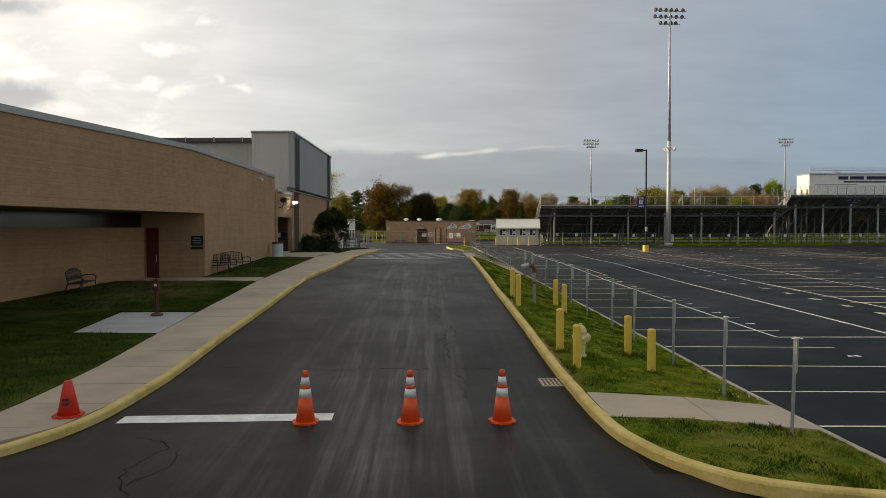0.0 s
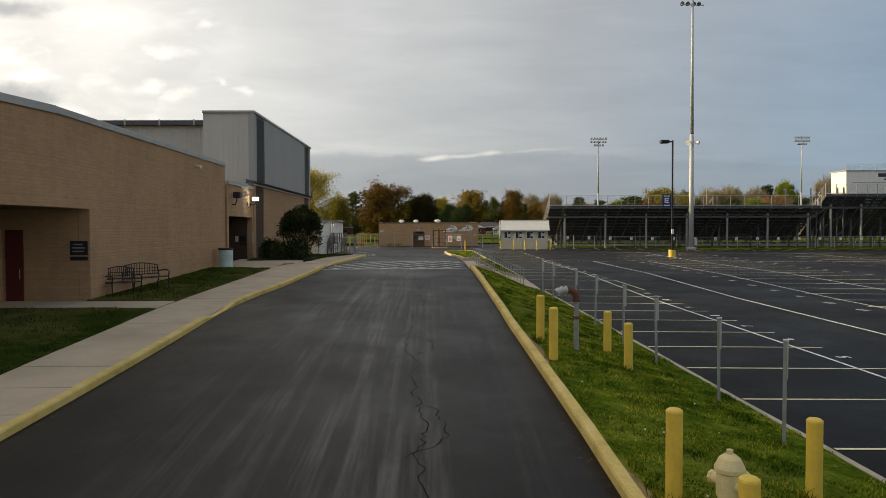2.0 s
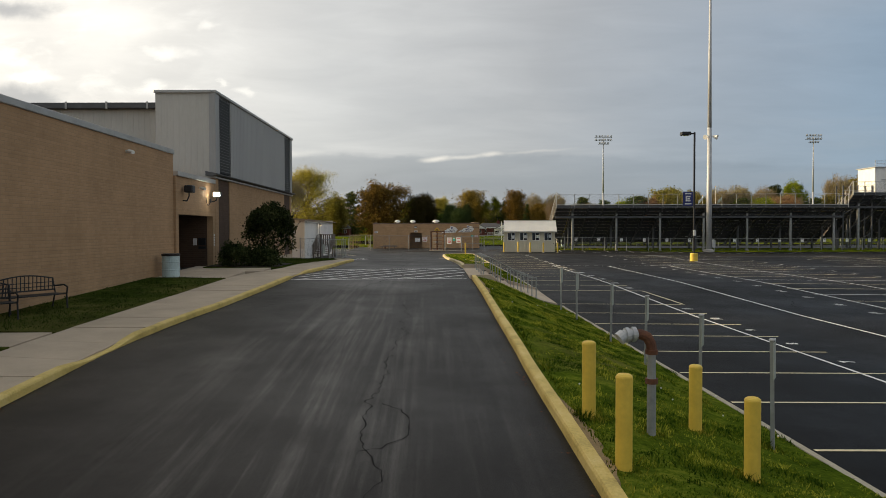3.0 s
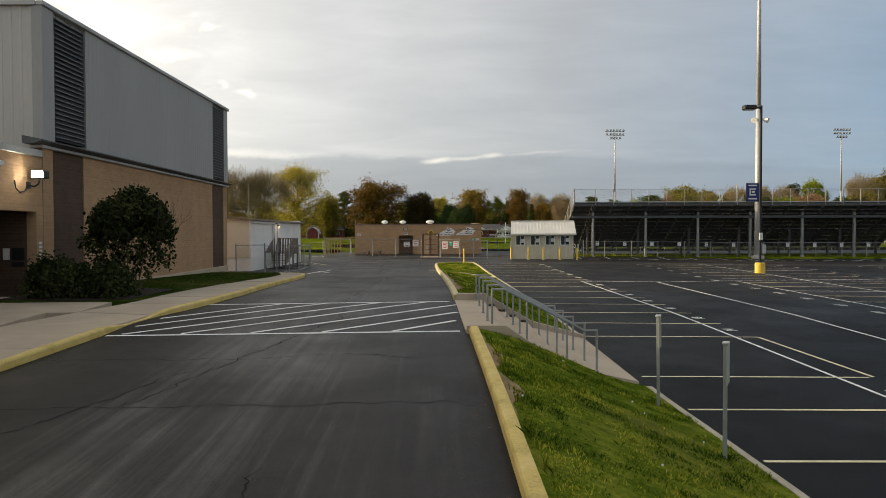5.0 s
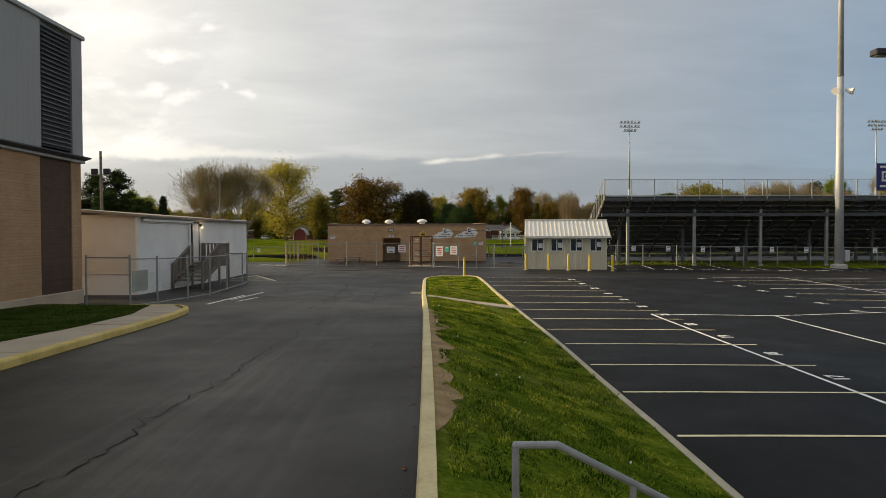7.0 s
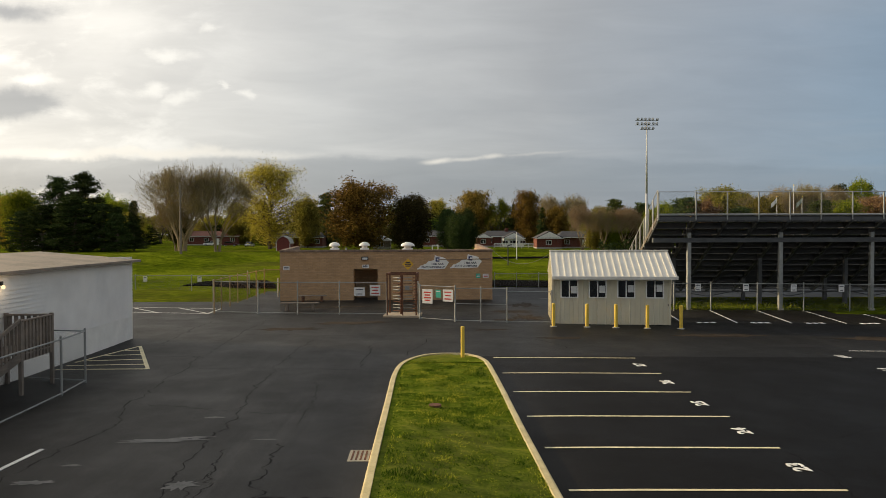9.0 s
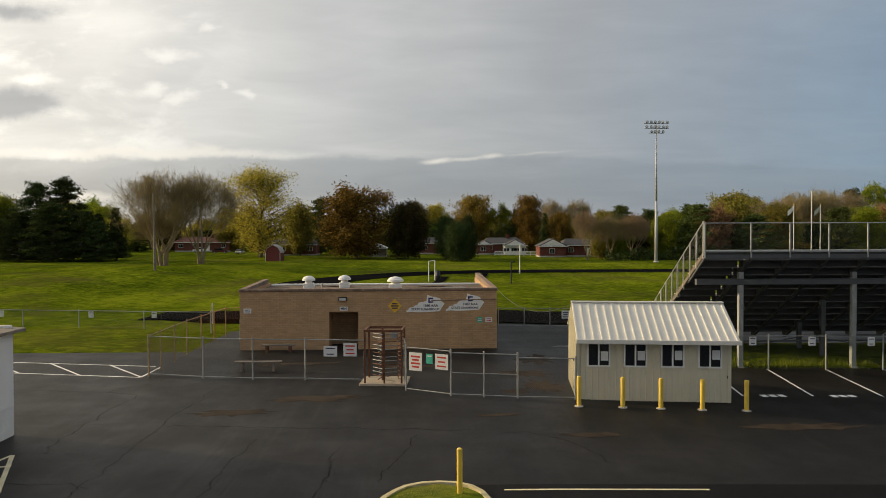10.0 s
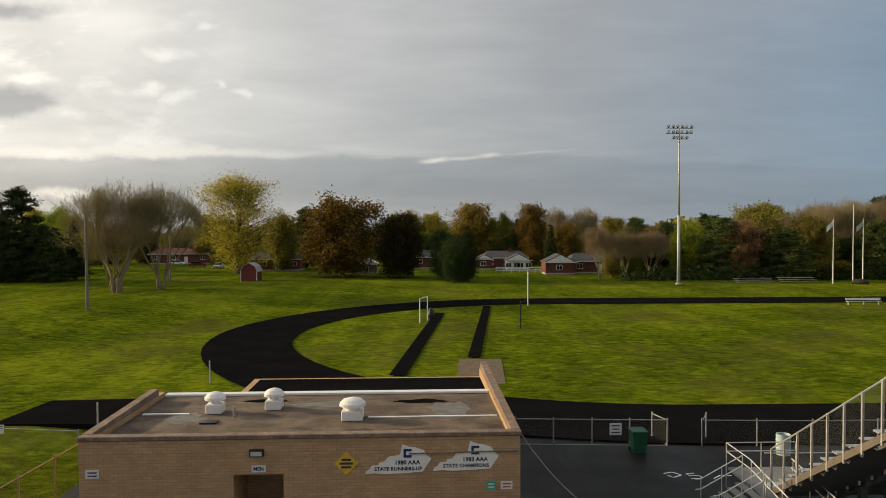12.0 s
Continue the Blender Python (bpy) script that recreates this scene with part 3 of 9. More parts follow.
        fs += [(i, (i + 1) % n, n + (i + 1) % n, n + i) for i in range(n)]
        return self.add(vs, fs)

    def beam(self, a, b, w, h):
        """A square bar from a to b, w wide and h high."""
        a, b = Vector(a), Vector(b)
        d = (b - a).normalized()
        side = d.cross(Vector((0, 0, 1)))
        side = Vector((1, 0, 0)) if side.length < 1e-4 else side.normalized()
        up = side.cross(d)
        k = [side * (sx * w / 2) + up * (sy * h / 2) for sx, sy in ((-1, -1), (1, -1), (1, 1), (-1, 1))]
        return self.add([a + q for q in k] + [b + q for q in k],
                        [(3, 2, 1, 0), (4, 5, 6, 7), (0, 1, 5, 4), (1, 2, 6, 5), (2, 3, 7, 6), (3, 0, 4, 7)])

    def data(self, name, mat, smooth=False):
        me = bpy.data.meshes.new(name)
        me.from_pydata(self.v, [], self.f)
        me.materials.append(mat)
        if smooth:
            me.polygons.foreach_set("use_smooth", [True] * len(me.polygons))
        me.update()
        return me


def fixed(name, shape, mat, smooth=False, label="", category=""):
    """A piece of the setting."""
    return tagged(new(name, shape.data(name, mat, smooth)), label, category, kind="structure")


def thing(name, label, category, m=None, group=""):
    """An empty at a thing's base, to carry its parts."""
    ob = new(name)
    ob.empty_display_size = 0.2
    ob.matrix_world = m or Matrix()
    return tagged(ob, label, category, group)


def part(name, shape, mat, parent, label="", smooth=False):
    ob = new(name, shape.data(name, mat, smooth))
    ob.parent = parent
    return tagged(ob, label)


def lone(name, shape, mat, label, category, m=None, group="", smooth=False):
    """A thing of one mesh."""
    ob = new(name, shape.data(name, mat, smooth))
    ob.matrix_world = m or Matrix()
    return tagged(ob, label, category, group)


# ---- the lie of the land ----
def between(v, table):
    for (a, za), (b, zb) in zip(table, table[1:]):
        if v <= b:
            t = max((v - a) / (b - a), 0)
            return za + (zb - za) * t
    return table[-1][1]


DRIVE_RAW = [(-60, 0.9), (0, 1.15), (13.5, 1.25), (17, 1.35), (21, 1.65), (32, 2.3), (47, 2.75), (52, 2.92), (56, 2.89), (60, 2.81), (66, 2.67), (72, 2.52), (78, 2.41), (88, 2.29), (94, 2.31),
           (100, 2.39), (105, 2.44), (111, 2.5), (125, 2.5), (150, 2.6), (190, 2.6), (215, 2.8), (300, 3.2)]
LOT_RAW = [(-60, 0.9), (0, 1.0), (16, 1.0), (25, 1.1), (30, 1.2), (45, 1.45), (58, 1.85), (72, 2.0), (88, 2.30), (94, 2.31), (100, 2.37), (105, 2.43), (111, 2.5), (125, 2.5),
         (150, 2.6), (190, 2.6), (215, 2.8), (300, 3.2)]

PAVE_Y = list(range(-60, 8, 4)) + [8.9, 9.1] + [9 + 1.5 * k for k in range(1, 54)] + [90.1, 91, 93, 95.9, 96.1, 98, 100, 102, 104, 106, 108, 110, 112, 115, 118, 121.2]
DRIVE_Z = [(y, between(y, DRIVE_RAW)) for y in PAVE_Y + [125, 150, 190, 215, 300]]
LOT_Z = [(y, between(y, LOT_RAW)) for y in PAVE_Y + [125, 150, 190, 215, 300]]


def drive_z(y):
    return between(y, DRIVE_Z)


def lot_z(x, y):
    return between(y, LOT_Z) - (0.012 * max(0, min(x - 7, 30)) * max(0, min((118 - y) / 6, 1)))


def kerb_x(y):
    """The drive's kerb on the lot's side."""
    return between(y, [(0, 2.90), (13.2, 2.87), (17, 2.79), (21.7, 2.71), (25.7, 2.66), (28, 2.61), (31, 2.57), (36, 2.60), (39, 2.64), (44, 2.65), (47, 2.62), (52, 2.49), (58, 2.47), (64, 2.42), (69, 2.37), (76, 2.26), (86, 2.22), (90, 2.22)])


def lot_edge_x(y):
    """The lot's kerb, at the foot of the grass strip."""
    return between(y, [(0, 7.0), (16, 6.98), (22, 6.96), (26, 6.9), (31, 6.8), (36, 6.7), (43, 6.58), (46, 6.5), (52, 6.32), (60, 6.12), (66, 6.08), (70, 6.0), (76, 5.82), (90, 5.55)])


def paved_z(x, y):
    if y > 96:
        t = max(0, min((x + 5) / 12, 1))
        return drive_z(y) * (1 - t) + lot_z(x, y) * t
    if x <= (3.65 if 10.4 < y < 12.2 else 3.04):
        return drive_z(y)
    if y < 10.6 or y > 90:
        t = max(0, min((x - 3.04) / 4, 1))
        return drive_z(y) * (1 - t) + lot_z(x, y) * t
    return lot_z(x, y) - (0.06 if x < 5.5 else 0)


def strip_z(x, y):
    """The grass strip's surface, from kerb to kerb."""
    a, b = kerb_x(y) + 0.15, lot_edge_x(y) - 0.12
    t = max(0, min((x - a) / (b - a), 1))
    t = t * t * (3 - 2 * t) * 0.5 + t * 0.5
    swell = between(y, [(0, 0.06), (25, 0.05), (38, 0.0)]) * min(1, 4 * t) * min(1, (1 - t) / 0.2)
    return (drive_z(y) + 0.13) * (1 - t) + (lot_z(7, y) + 0.09) * t + swell


def hill(x, y):
    """Open ground beyond the paving: a low bank west of the track."""
    z = between(y, DRIVE_Z)
    d = x + 38.5 - (y - 157) * 0.24
    z += 1.75 * math.exp(-(d / (12.0 if d > 0 else 16.0)) ** 2 - ((y - 165) / (21.0 if y < 165 else 34.0)) ** 2)
    z += 0.22 * math.sin(x * 0.16 + y * 0.11) * math.exp(-((x + 32) / 18) ** 2 - ((y - 150) / 22) ** 2)
    z += 0.35 * math.exp(-((y - 203) / 9) ** 2)
    z += 0.25 * noise.noise((x * 0.02, y * 0.02, 0)) * max(0, min((abs(x - 30) + abs(y - 155) - 90) / 60, 1))
    return z


def build_ground():
    xs = sorted({*range(-120, 180, 4), *range(-1600, -120, 80), *range(180, 1700, 80)})
    ys = sorted({*range(96, 320, 4), *range(-300, 96, 36), *range(320, 2600, 120)})
    s = Shape()
    n = len(ys)
    for x in xs:
        for y in ys:
            z = hill(x, y) if y > 100 else 0.0
            s.v.append((x, y, z - (0.25 if y < 126 and -60 < x < 130 and not (x < -13 and y > 109) else 0.0)))
    s.f = [(i * n + j, (i + 1) * n + j, (i + 1) * n + j + 1, i * n + j + 1) for i in range(len(xs) - 1) for j in range(n - 1)]
    fixed("ground", s, GRASS, True, "green mown grass running out to the horizon", "ground")


def build_paving():
    xs = [-60, -40, -25, -14, -9, -6, -4.5, -3, -1.5, 0, 1.2, 2.5, 3.0, 3.08, 3.6, 4.5, 5.4, 5.6, 7, 9, 12, 16, 20, 26, 32, 37, 44, 60, 80, 105, 130]
    ys = PAVE_Y
    n = len(ys)
    keep = lambda x, y: not (x < -9.5 and y > 109) and not (x < -6 and y > 119)
    in_lot = lambda x, y: x > 3.04 and 9.8 < y < 90.05
    for nm, want, mat, label in (("road", False, ASPHALT, "worn grey-black asphalt drive"), ("parking_lot", True, LOT_ASPHALT, "sealed black asphalt parking lot")):
        s = Shape()
        s.v = [(x, y, paved_z(x, y)) for x in xs for y in ys]
        for i in range(len(xs) - 1):
            for j in range(n - 1):
                cx, cy = (xs[i] + xs[i + 1]) / 2, (ys[j] + ys[j + 1]) / 2
                if keep(cx, cy) and in_lot(cx, cy) == want:
                    s.f.append((i * n + j, (i + 1) * n + j, (i + 1) * n + j + 1, i * n + j + 1))
        fixed(nm, s, mat, True, label, "asphalt paving")


def resample(pts, step):
    """A smooth line through pts, with points about step apart."""
    out = []
    p = [Vector(q) for q in pts]
    for i in range(len(p) - 1):
        a, b, c, d = p[max(i - 1, 0)], p[i], p[i + 1], p[min(i + 2, len(p) - 1)]
        k = max(1, round((c - b).length / step))
        for j in range(k):
            t = j / k
            out.append(0.5 * ((2 * b) + (c - a) * t + (2 * a - 5 * b + 4 * c - d) * t * t + (3 * b - a - 3 * c + d) * t ** 3))
    out.append(p[-1])
    return out


def kerb(name, line, side, foot, mat, label, width=0.16, height=0.15, step=0.6, dip=None):
    """A kerb along a line, with a rounded lip; side: 1 where it widens to the right of the line's run."""
    pts = resample([(x, y, 0) for x, y in line], step)
    s = Shape()
    prof = [(0, -0.25), (0, 0.75), (0.12, 0.95), (0.30, 1.0), (1.0, 1.0), (1.0, -0.25)]
    rows = []
    for i, p in enumerate(pts):
        d = (pts[min(i + 1, len(pts) - 1)] - pts[max(i - 1, 0)]).normalized()
        nrm = Vector((d.y, -d.x, 0)) * side
        z = foot(p.x, p.y)
        wob = 0.006 * noise.noise((p.x * 0.9, p.y * 0.9, 3.0))
        rows.append([(p.x + nrm.x * (u * width + wob), p.y + nrm.y * (u * width + wob), z + h * (height - (dip(p.y) if dip and h > 0 else 0)) + wob) for u, h in prof])
    s.rings(rows)
    return fixed(name, s, mat, False, label, "kerb")


LEFT_KERB = [(-14, 9.0), (-9.5, 9.7), (-7.3, 10.8), (-6.4, 12.1), (-6.05, 13.4), (-5.92, 15), (-5.87, 17), (-5.82, 20), (-5.72, 24), (-5.67, 28), (-5.68, 31), (-5.64, 33.3), (-5.52, 35.8), (-5.3, 38.2), (-5.1, 42), (-5.0, 44.5),
             (-4.93, 46.5), (-4.95, 48.4), (-4.65, 49.7), (-4.32, 50.8), (-4.1, 52.4), (-4.02, 55.1), (-4.12, 59), (-4.2, 62), (-4.28, 65), (-4.4, 67), (-4.62, 68.7), (-5.0, 69.9), (-5.6, 70.5), (-7.1, 70.75)]


def ramp_dip(y):
    """How far the kerb and the walk's edge drop at the two ramps."""
    return 0.125 * max(0.0, 1 - max(0.0, abs(y - 31.6) - 0.5) / 1.1) + 0.125 * max(0.0, 1 - max(0.0, abs(y - 48.4) - 0.4) / 1.1)


def left_kerb_x(y):
    return between(y, [(q, p) for p, q in LEFT_KERB])


def walk_z(x, y):
    return drive_z(y) + 0.145


def patch(name, near, far, y0, y1, z, mat, label, category, n_y=30, n_x=3, skirt=0.3):
    """A sheet between two edge lines x = near(y) and x = far(y), with a skirt down into the ground."""
    s = Shape()
    rows = []
    for j in range(n_y + 1):
        y = y0 + (y1 - y0) * j / n_y
        a, b = near(y), far(y)
        row = [(a + (b - a) * i / n_x, y) for i in range(n_x + 1)]
        rows.append([(row[0][0], y, z(*row[0]) - skirt)] + [(x, yy, z(x, yy)) for x, yy in row] + [(row[-1][0], y, z(*row[-1]) - skirt)])
    k = len(rows[0])
    s.v = [p for r in rows for p in r]
    s.f = [(j * k + i, j * k + i + 1, (j + 1) * k + i + 1, (j + 1) * k + i) for j in range(n_y) for i in range(k - 1)]
    for j in (0, n_y):
        o = len(s.v)
        s.v += [(p[0], p[1], p[2] - skirt) for p in rows[j]]
        s.f += [(j * k + i, j * k + i + 1, o + i + 1, o + i) for i in range(k - 1)]
    return fixed(name, s, mat, False, label, category)


build_ground()
build_paving()

# kerbs, walks and grass on the school's side of the drive
kerb("kerb_school", LEFT_KERB, -1, lambda x, y: drive_z(y), KERB_YELLOW, "worn yellow painted concrete kerb beside the walk", step=0.5, dip=ramp_dip)
WALK_IN = lambda y: between(y, [(9, -13), (11.5, -9.2), (13.4, -7.9), (20.5, -7.75), (32, -7.55), (44.7, -7.3), (47, -7.3), (51, -6.0), (64, -5.4), (67, -5.5), (70.2, -6.3)])
slab_y = [9.6 + 1.52 * k for k in range(41)]
pavement = tagged(new("pavement"), "pale tan concrete walk in jointed slabs", "pavement", kind="structure")
for y0, y1 in zip(slab_y, slab_y[1:]):
    q = Shape()
    e = 0.012
    out = [(left_kerb_x(y0 + e) - 0.15 if y0 > 11.6 else WALK_IN(y0) + 2.4, y0 + e), (left_kerb_x(y1) - 0.15 if y1 > 11.6 else WALK_IN(y1) + 2.4, y1 - e), (WALK_IN(y1), y1 - e), (WALK_IN(y0), y0 + e)]
    lift = random.uniform(-0.006, 0.006)
    q.slab(out, lambda x, y: walk_z(x, y) - 0.35, lambda x, y: walk_z(x, y) + lift - ramp_dip(y) * max(0, 1 - (left_kerb_x(y) - x) / 1.2))
    part("slab", q, CONCRETE, pavement)
for x0, x1, y0, y1 in ((-10.2, -7.75, 20.7, 22.2), (-10.2, -7.75, 22.2, 24.1), (-13.0, -10.6, 31.6, 33.4), (-10.6, -7.6, 31.6, 33.3),
                       (-10.5, -8.95, 45.9, 49.0), (-8.95, -7.32, 45.9, 49.0), (-10.5, -8.9, 49.0, 52.3), (-8.9, -6.6, 49.0, 50.9)):
    q = Shape().slab([(x0 + .01, y0), (x1 - .01, y0), (x1 - .01, y1 - .015), (x0 + .01, y1 - .015)], lambda x, y: walk_z(x, y) - 0.2, lambda x, y: walk_z(x, y) + 0.004)
    part("slab", q, CONCRETE_PAD if y0 < 24 else CONCRETE, pavement)
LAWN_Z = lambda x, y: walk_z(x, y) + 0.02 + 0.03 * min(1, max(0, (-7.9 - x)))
patch("lawn_1", lambda y: WALK_IN(y) - 0.01, lambda y: -19.5, 9.7, 20.7, LAWN_Z, LAWN, "green lawn between walk and brick wall, darkened for shade", "lawn", 12, 6)
patch("lawn_2", lambda y: -10.22, lambda y: -17.6, 20.7, 24.1, LAWN_Z, LAWN, "green lawn between walk and brick wall, darkened for shade", "lawn", 4, 4)
patch("lawn_3", lambda y: WALK_IN(y) - 0.01, lambda y: -16.5, 24.1, 31.6, LAWN_Z, LAWN, "green lawn between walk and brick wall, darkened for shade", "lawn", 8, 6)
patch("lawn_4", lambda y: WALK_IN(y) - 0.01, lambda y: -10.4, 33.3, 45.9, LAWN_Z, LAWN, "green lawn strip along the brick wall, darkened for shade", "lawn", 12, 4)
patch("lawn_5", lambda y: WALK_IN(y) - 0.01, lambda y: -9.8, 50.9, 70.2, LAWN_Z, LAWN, "green lawn strip along the gym wall, darkened for shade", "lawn", 18, 4)

# the grass strip between drive and lot
RIGHT_KERB = [(12, 8.3), (8.0, 8.75), (4.9, 9.45), (3.68, 10.3), (3.07, 11.6), (2.87, 13.2)] + [(kerb_x(y), y) for y in (17, 20, 24, 27, 30, 36, 42, 46.7)]
kerb("kerb_strip", RIGHT_KERB, 1, lambda x, y: drive_z(y), KERB_YELLOW, "worn yellow painted concrete kerb of the grass strip", step=0.5, width=0.17, height=0.17)
kerb("kerb_strip_far", [(2.49, 52.2), (2.47, 58), (2.42, 64), (2.37, 69), (2.26, 76), (2.23, 82), (2.23, 86.4), (2.5, 88.5), (3.2, 89.75), (4.1, 90.05), (4.95, 89.75), (5.42, 88.6), (5.56, 86), (5.68, 80), (5.84, 74.2)],
     1, lambda x, y: paved_z(min(x, 2.5) if x < 3.5 else x + 2, y) if x < 3.5 or y < 89 else drive_z(y), KERB_FADED, "faded yellow kerb round the grass strip's end", step=0.5, width=0.16, height=0.16)
kerb("kerb_lot", [(lot_edge_x(y) + 0.02, y) for y in (74.2, 70, 66, 62, 58, 55, 52.5)], 1, lambda x, y: lot_z(7, y), KERB_GREY, "bare concrete kerb along the lot", width=0.14, height=0.11)
kerb("kerb_lot_near", [(lot_edge_x(y), y) for y in (46.7, 43, 36, 31, 26, 22, 14)] + [(7.1, 10.6), (7.65, 9.3), (8.8, 8.8)], 1, lambda x, y: lot_z(7, y), KERB_GREY, "bare concrete kerb along the lot", width=0.14, height=0.11)


def strip_patch(name, y0, y1, n_y, near=None):
    a = near or (lambda y: kerb_x(y) + 0.16)
    patch(name, a, lambda y: lot_edge_x(y) - 0.1, y0, y1, lambda x, y: strip_z(x, y) + 0.025 * noise.noise((x * 1.1, y * 1.1, 0)), MEDIAN_TURF,
          "bright green grass strip sloping down to the lot", "grass strip", n_y, 8)


strip_patch("grass_strip_1", 9.75, 13.0, 8, lambda y: between(y, [(9.7, 4.9), (10.3, 3.88), (11.6, 3.22), (13.2, 3.02)]))
strip_patch("grass_strip_2", 14.75, 46.82, 60)
strip_patch("grass_strip_3", 52.08, 73.9, 44)
strip_patch("grass_strip_4", 74.9, 88.2, 26)
s = Shape().slab([(2.4, 88.2), (5.4, 88.2), (5.3, 88.9), (4.8, 89.55), (4.1, 89.85), (3.3, 89.6), (2.72, 88.9)], lambda x, y: 2.0, lambda x, y: drive_z(y) + 0.13)
fixed("grass_strip_5", s, MEDIAN_TURF, False, "rounded grass end of the strip", "grass strip")
for nm, y0, y1 in (("crossing_walk_1", 13.02, 14.73), ("crossing_walk_2", 73.92, 74.88)):
    for k in range(2):
        ym = (y0 + y1) / 2
        xa, xb = kerb_x(ym) + 0.2, lot_edge_x(ym)
        xm0, xm1 = xa + (xb - xa) * k / 2 + 0.01, xa + (xb - xa) * (k + 1) / 2 - 0.01
        q = Shape().slab([(xm0, y0), (xm1, y0), (xm1, y1), (xm0, y1)], lambda x, y: strip_z(x, y) - 0.3, lambda x, y: strip_z(x, y) + 0.01)
        fixed(nm if not k else nm + "_lower", q, CONCRETE, False, "pale concrete walk across the grass strip", "pavement")


# ---- painted lines ----
def ribbon(line, width, zf, lift=0.006, step=1.2):
    s = Shape()
    (x0, y0), (x1, y1) = line
    n = max(1, int(math.hypot(x1 - x0, y1 - y0) / step))
    d = Vector((x1 - x0, y1 - y0)).normalized()
    ox, oy = -d.y * width / 2, d.x * width / 2
    for i in range(n + 1):
        x, y = x0 + (x1 - x0) * i / n, y0 + (y1 - y0) * i / n
        for sgn in (1, -1):
            px, py = x + ox * sgn, y + oy * sgn
            s.v.append((px, py, zf(px, py) + lift))
    s.f = [(2 * i, 2 * i + 1, 2 * i + 3, 2 * i + 2) for i in range(n)]
    return s


def marking(name, line, width, mat, label, zf=paved_z, lift=0.008):
    s = ribbon(line, width, zf, lift)
    o = len(s.v)
    s.v += [(x, y, z - 0.05) for x, y, z in s.v]
    return tagged(new(name, s.data(name, mat)), label, "road marking", kind="structure")


STALL = 2.62
STALL_Y = [89.7, 86.95, 84.4, 81.8, 79.28, 76.8, 74.4, 72.0, 69.45, 66.75, 63.85, 61.15, 58.3, 55.75, 53.2, 50.6, 48.0, 45.3, 42.4, 39.8, 37.1, 34.3, 31.5, 28.5, 25.4, 22.1, 19.25, 16.4, 13.6, 10.8]
for k, y in enumerate(STALL_Y):
    if y == 50.6:
        continue
    x0 = lot_edge_x(y) + 0.2
    marking("stall_line", ((x0, y), (x0 + 5.25, y)), 0.09, LINE_YELLOW, "thin pale parking stall line")
marking("stall_line", ((11.75, 53.2), (12.02, 48.05)), 0.10, LINE_YELLOW, "yellow line closing the bay below the steps")
for a, b, wd, words in (((11.57, 24.0), (10.68, 73.3), 0.10, "long white line along the parking stalls"), ((10.68, 73.3), (15.22, 73.1), 0.10, "white line across the parking aisle"),
                        ((15.22, 73.1), (20.3, 74.4), 0.08, "white line across the parking aisle"), ((20.3, 74.4), (45, 75.6), 0.08, "white line across the parking aisle"),
                        ((11.57, 24.0), (40, 25.0), 0.10, "white line across the parking aisle"), ((15.1, 73.0), (15.95, 24.3), 0.10, "long white line along the parking aisle"),
                        ((20.25, 74.3), (20.6, 27.0), 0.10, "long white line along the parking stalls")):
    marking("aisle_line", (a, b), wd, LINE_WHITE, words)
ROW_X = (25.3, 43.8, 62.3, 80.8)
for row, x in enumerate(ROW_X):
    marking("aisle_line", ((x - 0.7, 92), (x + 0.9, 24)), 0.10, LINE_WHITE, "long white line between facing parking stalls")
    for k in range(26):
        y = 91.6 - STALL * k
        marking("stall_line", ((x - 5.2, y), (x + 5.0, y)), 0.09, LINE_YELLOW if k % 3 else LINE_WHITE, "thin pale parking stall line")
for k in range(16):
    x = 17.13 + 2.85 * k
    marking("stall_line", ((x - 0.7, 99.95), (x, 105.3)), 0.10, LINE_WHITE, "white parking stall line by the bleacher fence")

# hatched crossing at the head of the steps
for a, b in (((-4.85, 46.62), (2.45, 46.95)), ((-4.4, 51.36), (2.35, 51.85))):
    marking("crossing_line", (a, b), 0.13, LINE_WHITE, "white edge line of the hatched crossing")
for a, b in (((-4.6, 48.93), (-2.18, 51.53)), ((-4.72, 47.8), (-1.02, 51.57)), ((-4.6, 46.8), (0.46, 51.68)), ((-3.38, 46.83), (1.79, 51.81)), ((-1.95, 46.9), (2.52, 51.08)),
             ((-0.46, 46.95), (2.5, 49.72)), ((1.02, 47.0), (2.40, 48.38))):
    marking("crossing_line", (a, b), 0.12, LINE_WHITE, "slanting white stripe of the hatched crossing")
marking("stop_bar", ((-5.72, 13.55), (-1.88, 13.62)), 0.46, LINE_WHITE, "broad white stop bar across half the drive")
# yellow hatched triangle by the portable classroom and lines by the far verge
for a, b in (((-6.2, 88.0), (-8.45, 92.9)), ((-6.2, 88.0), (-9.3, 88.0)), ((-8.45, 92.9), (-9.3, 89.3)), ((-6.6, 88.9), (-9.3, 88.7)), ((-7.0, 89.9), (-9.2, 89.6)), ((-7.5, 90.9), (-8.9, 90.7)), ((-7.9, 91.9), (-8.6, 91.8))):
    marking("hatch_line", (a, b), 0.13, LINE_YELLOW, "yellow hatched no-parking triangle on asphalt")
for a, b in (((-22, 108.3), (-9.3, 106.1)), ((-22, 106.0), (-9.05, 103.65)), ((-14.85, 107.1), (-12.0, 104.2)), ((-11.73, 106.6), (-9.07, 103.75)), ((-17.9, 107.6), (-15.1, 104.8)), ((-9.03, 103.67), (-9.0, 106.0))):
    marking("stall_line", (a, b), 0.10, LINE_WHITE, "white parking line beside the far verge")


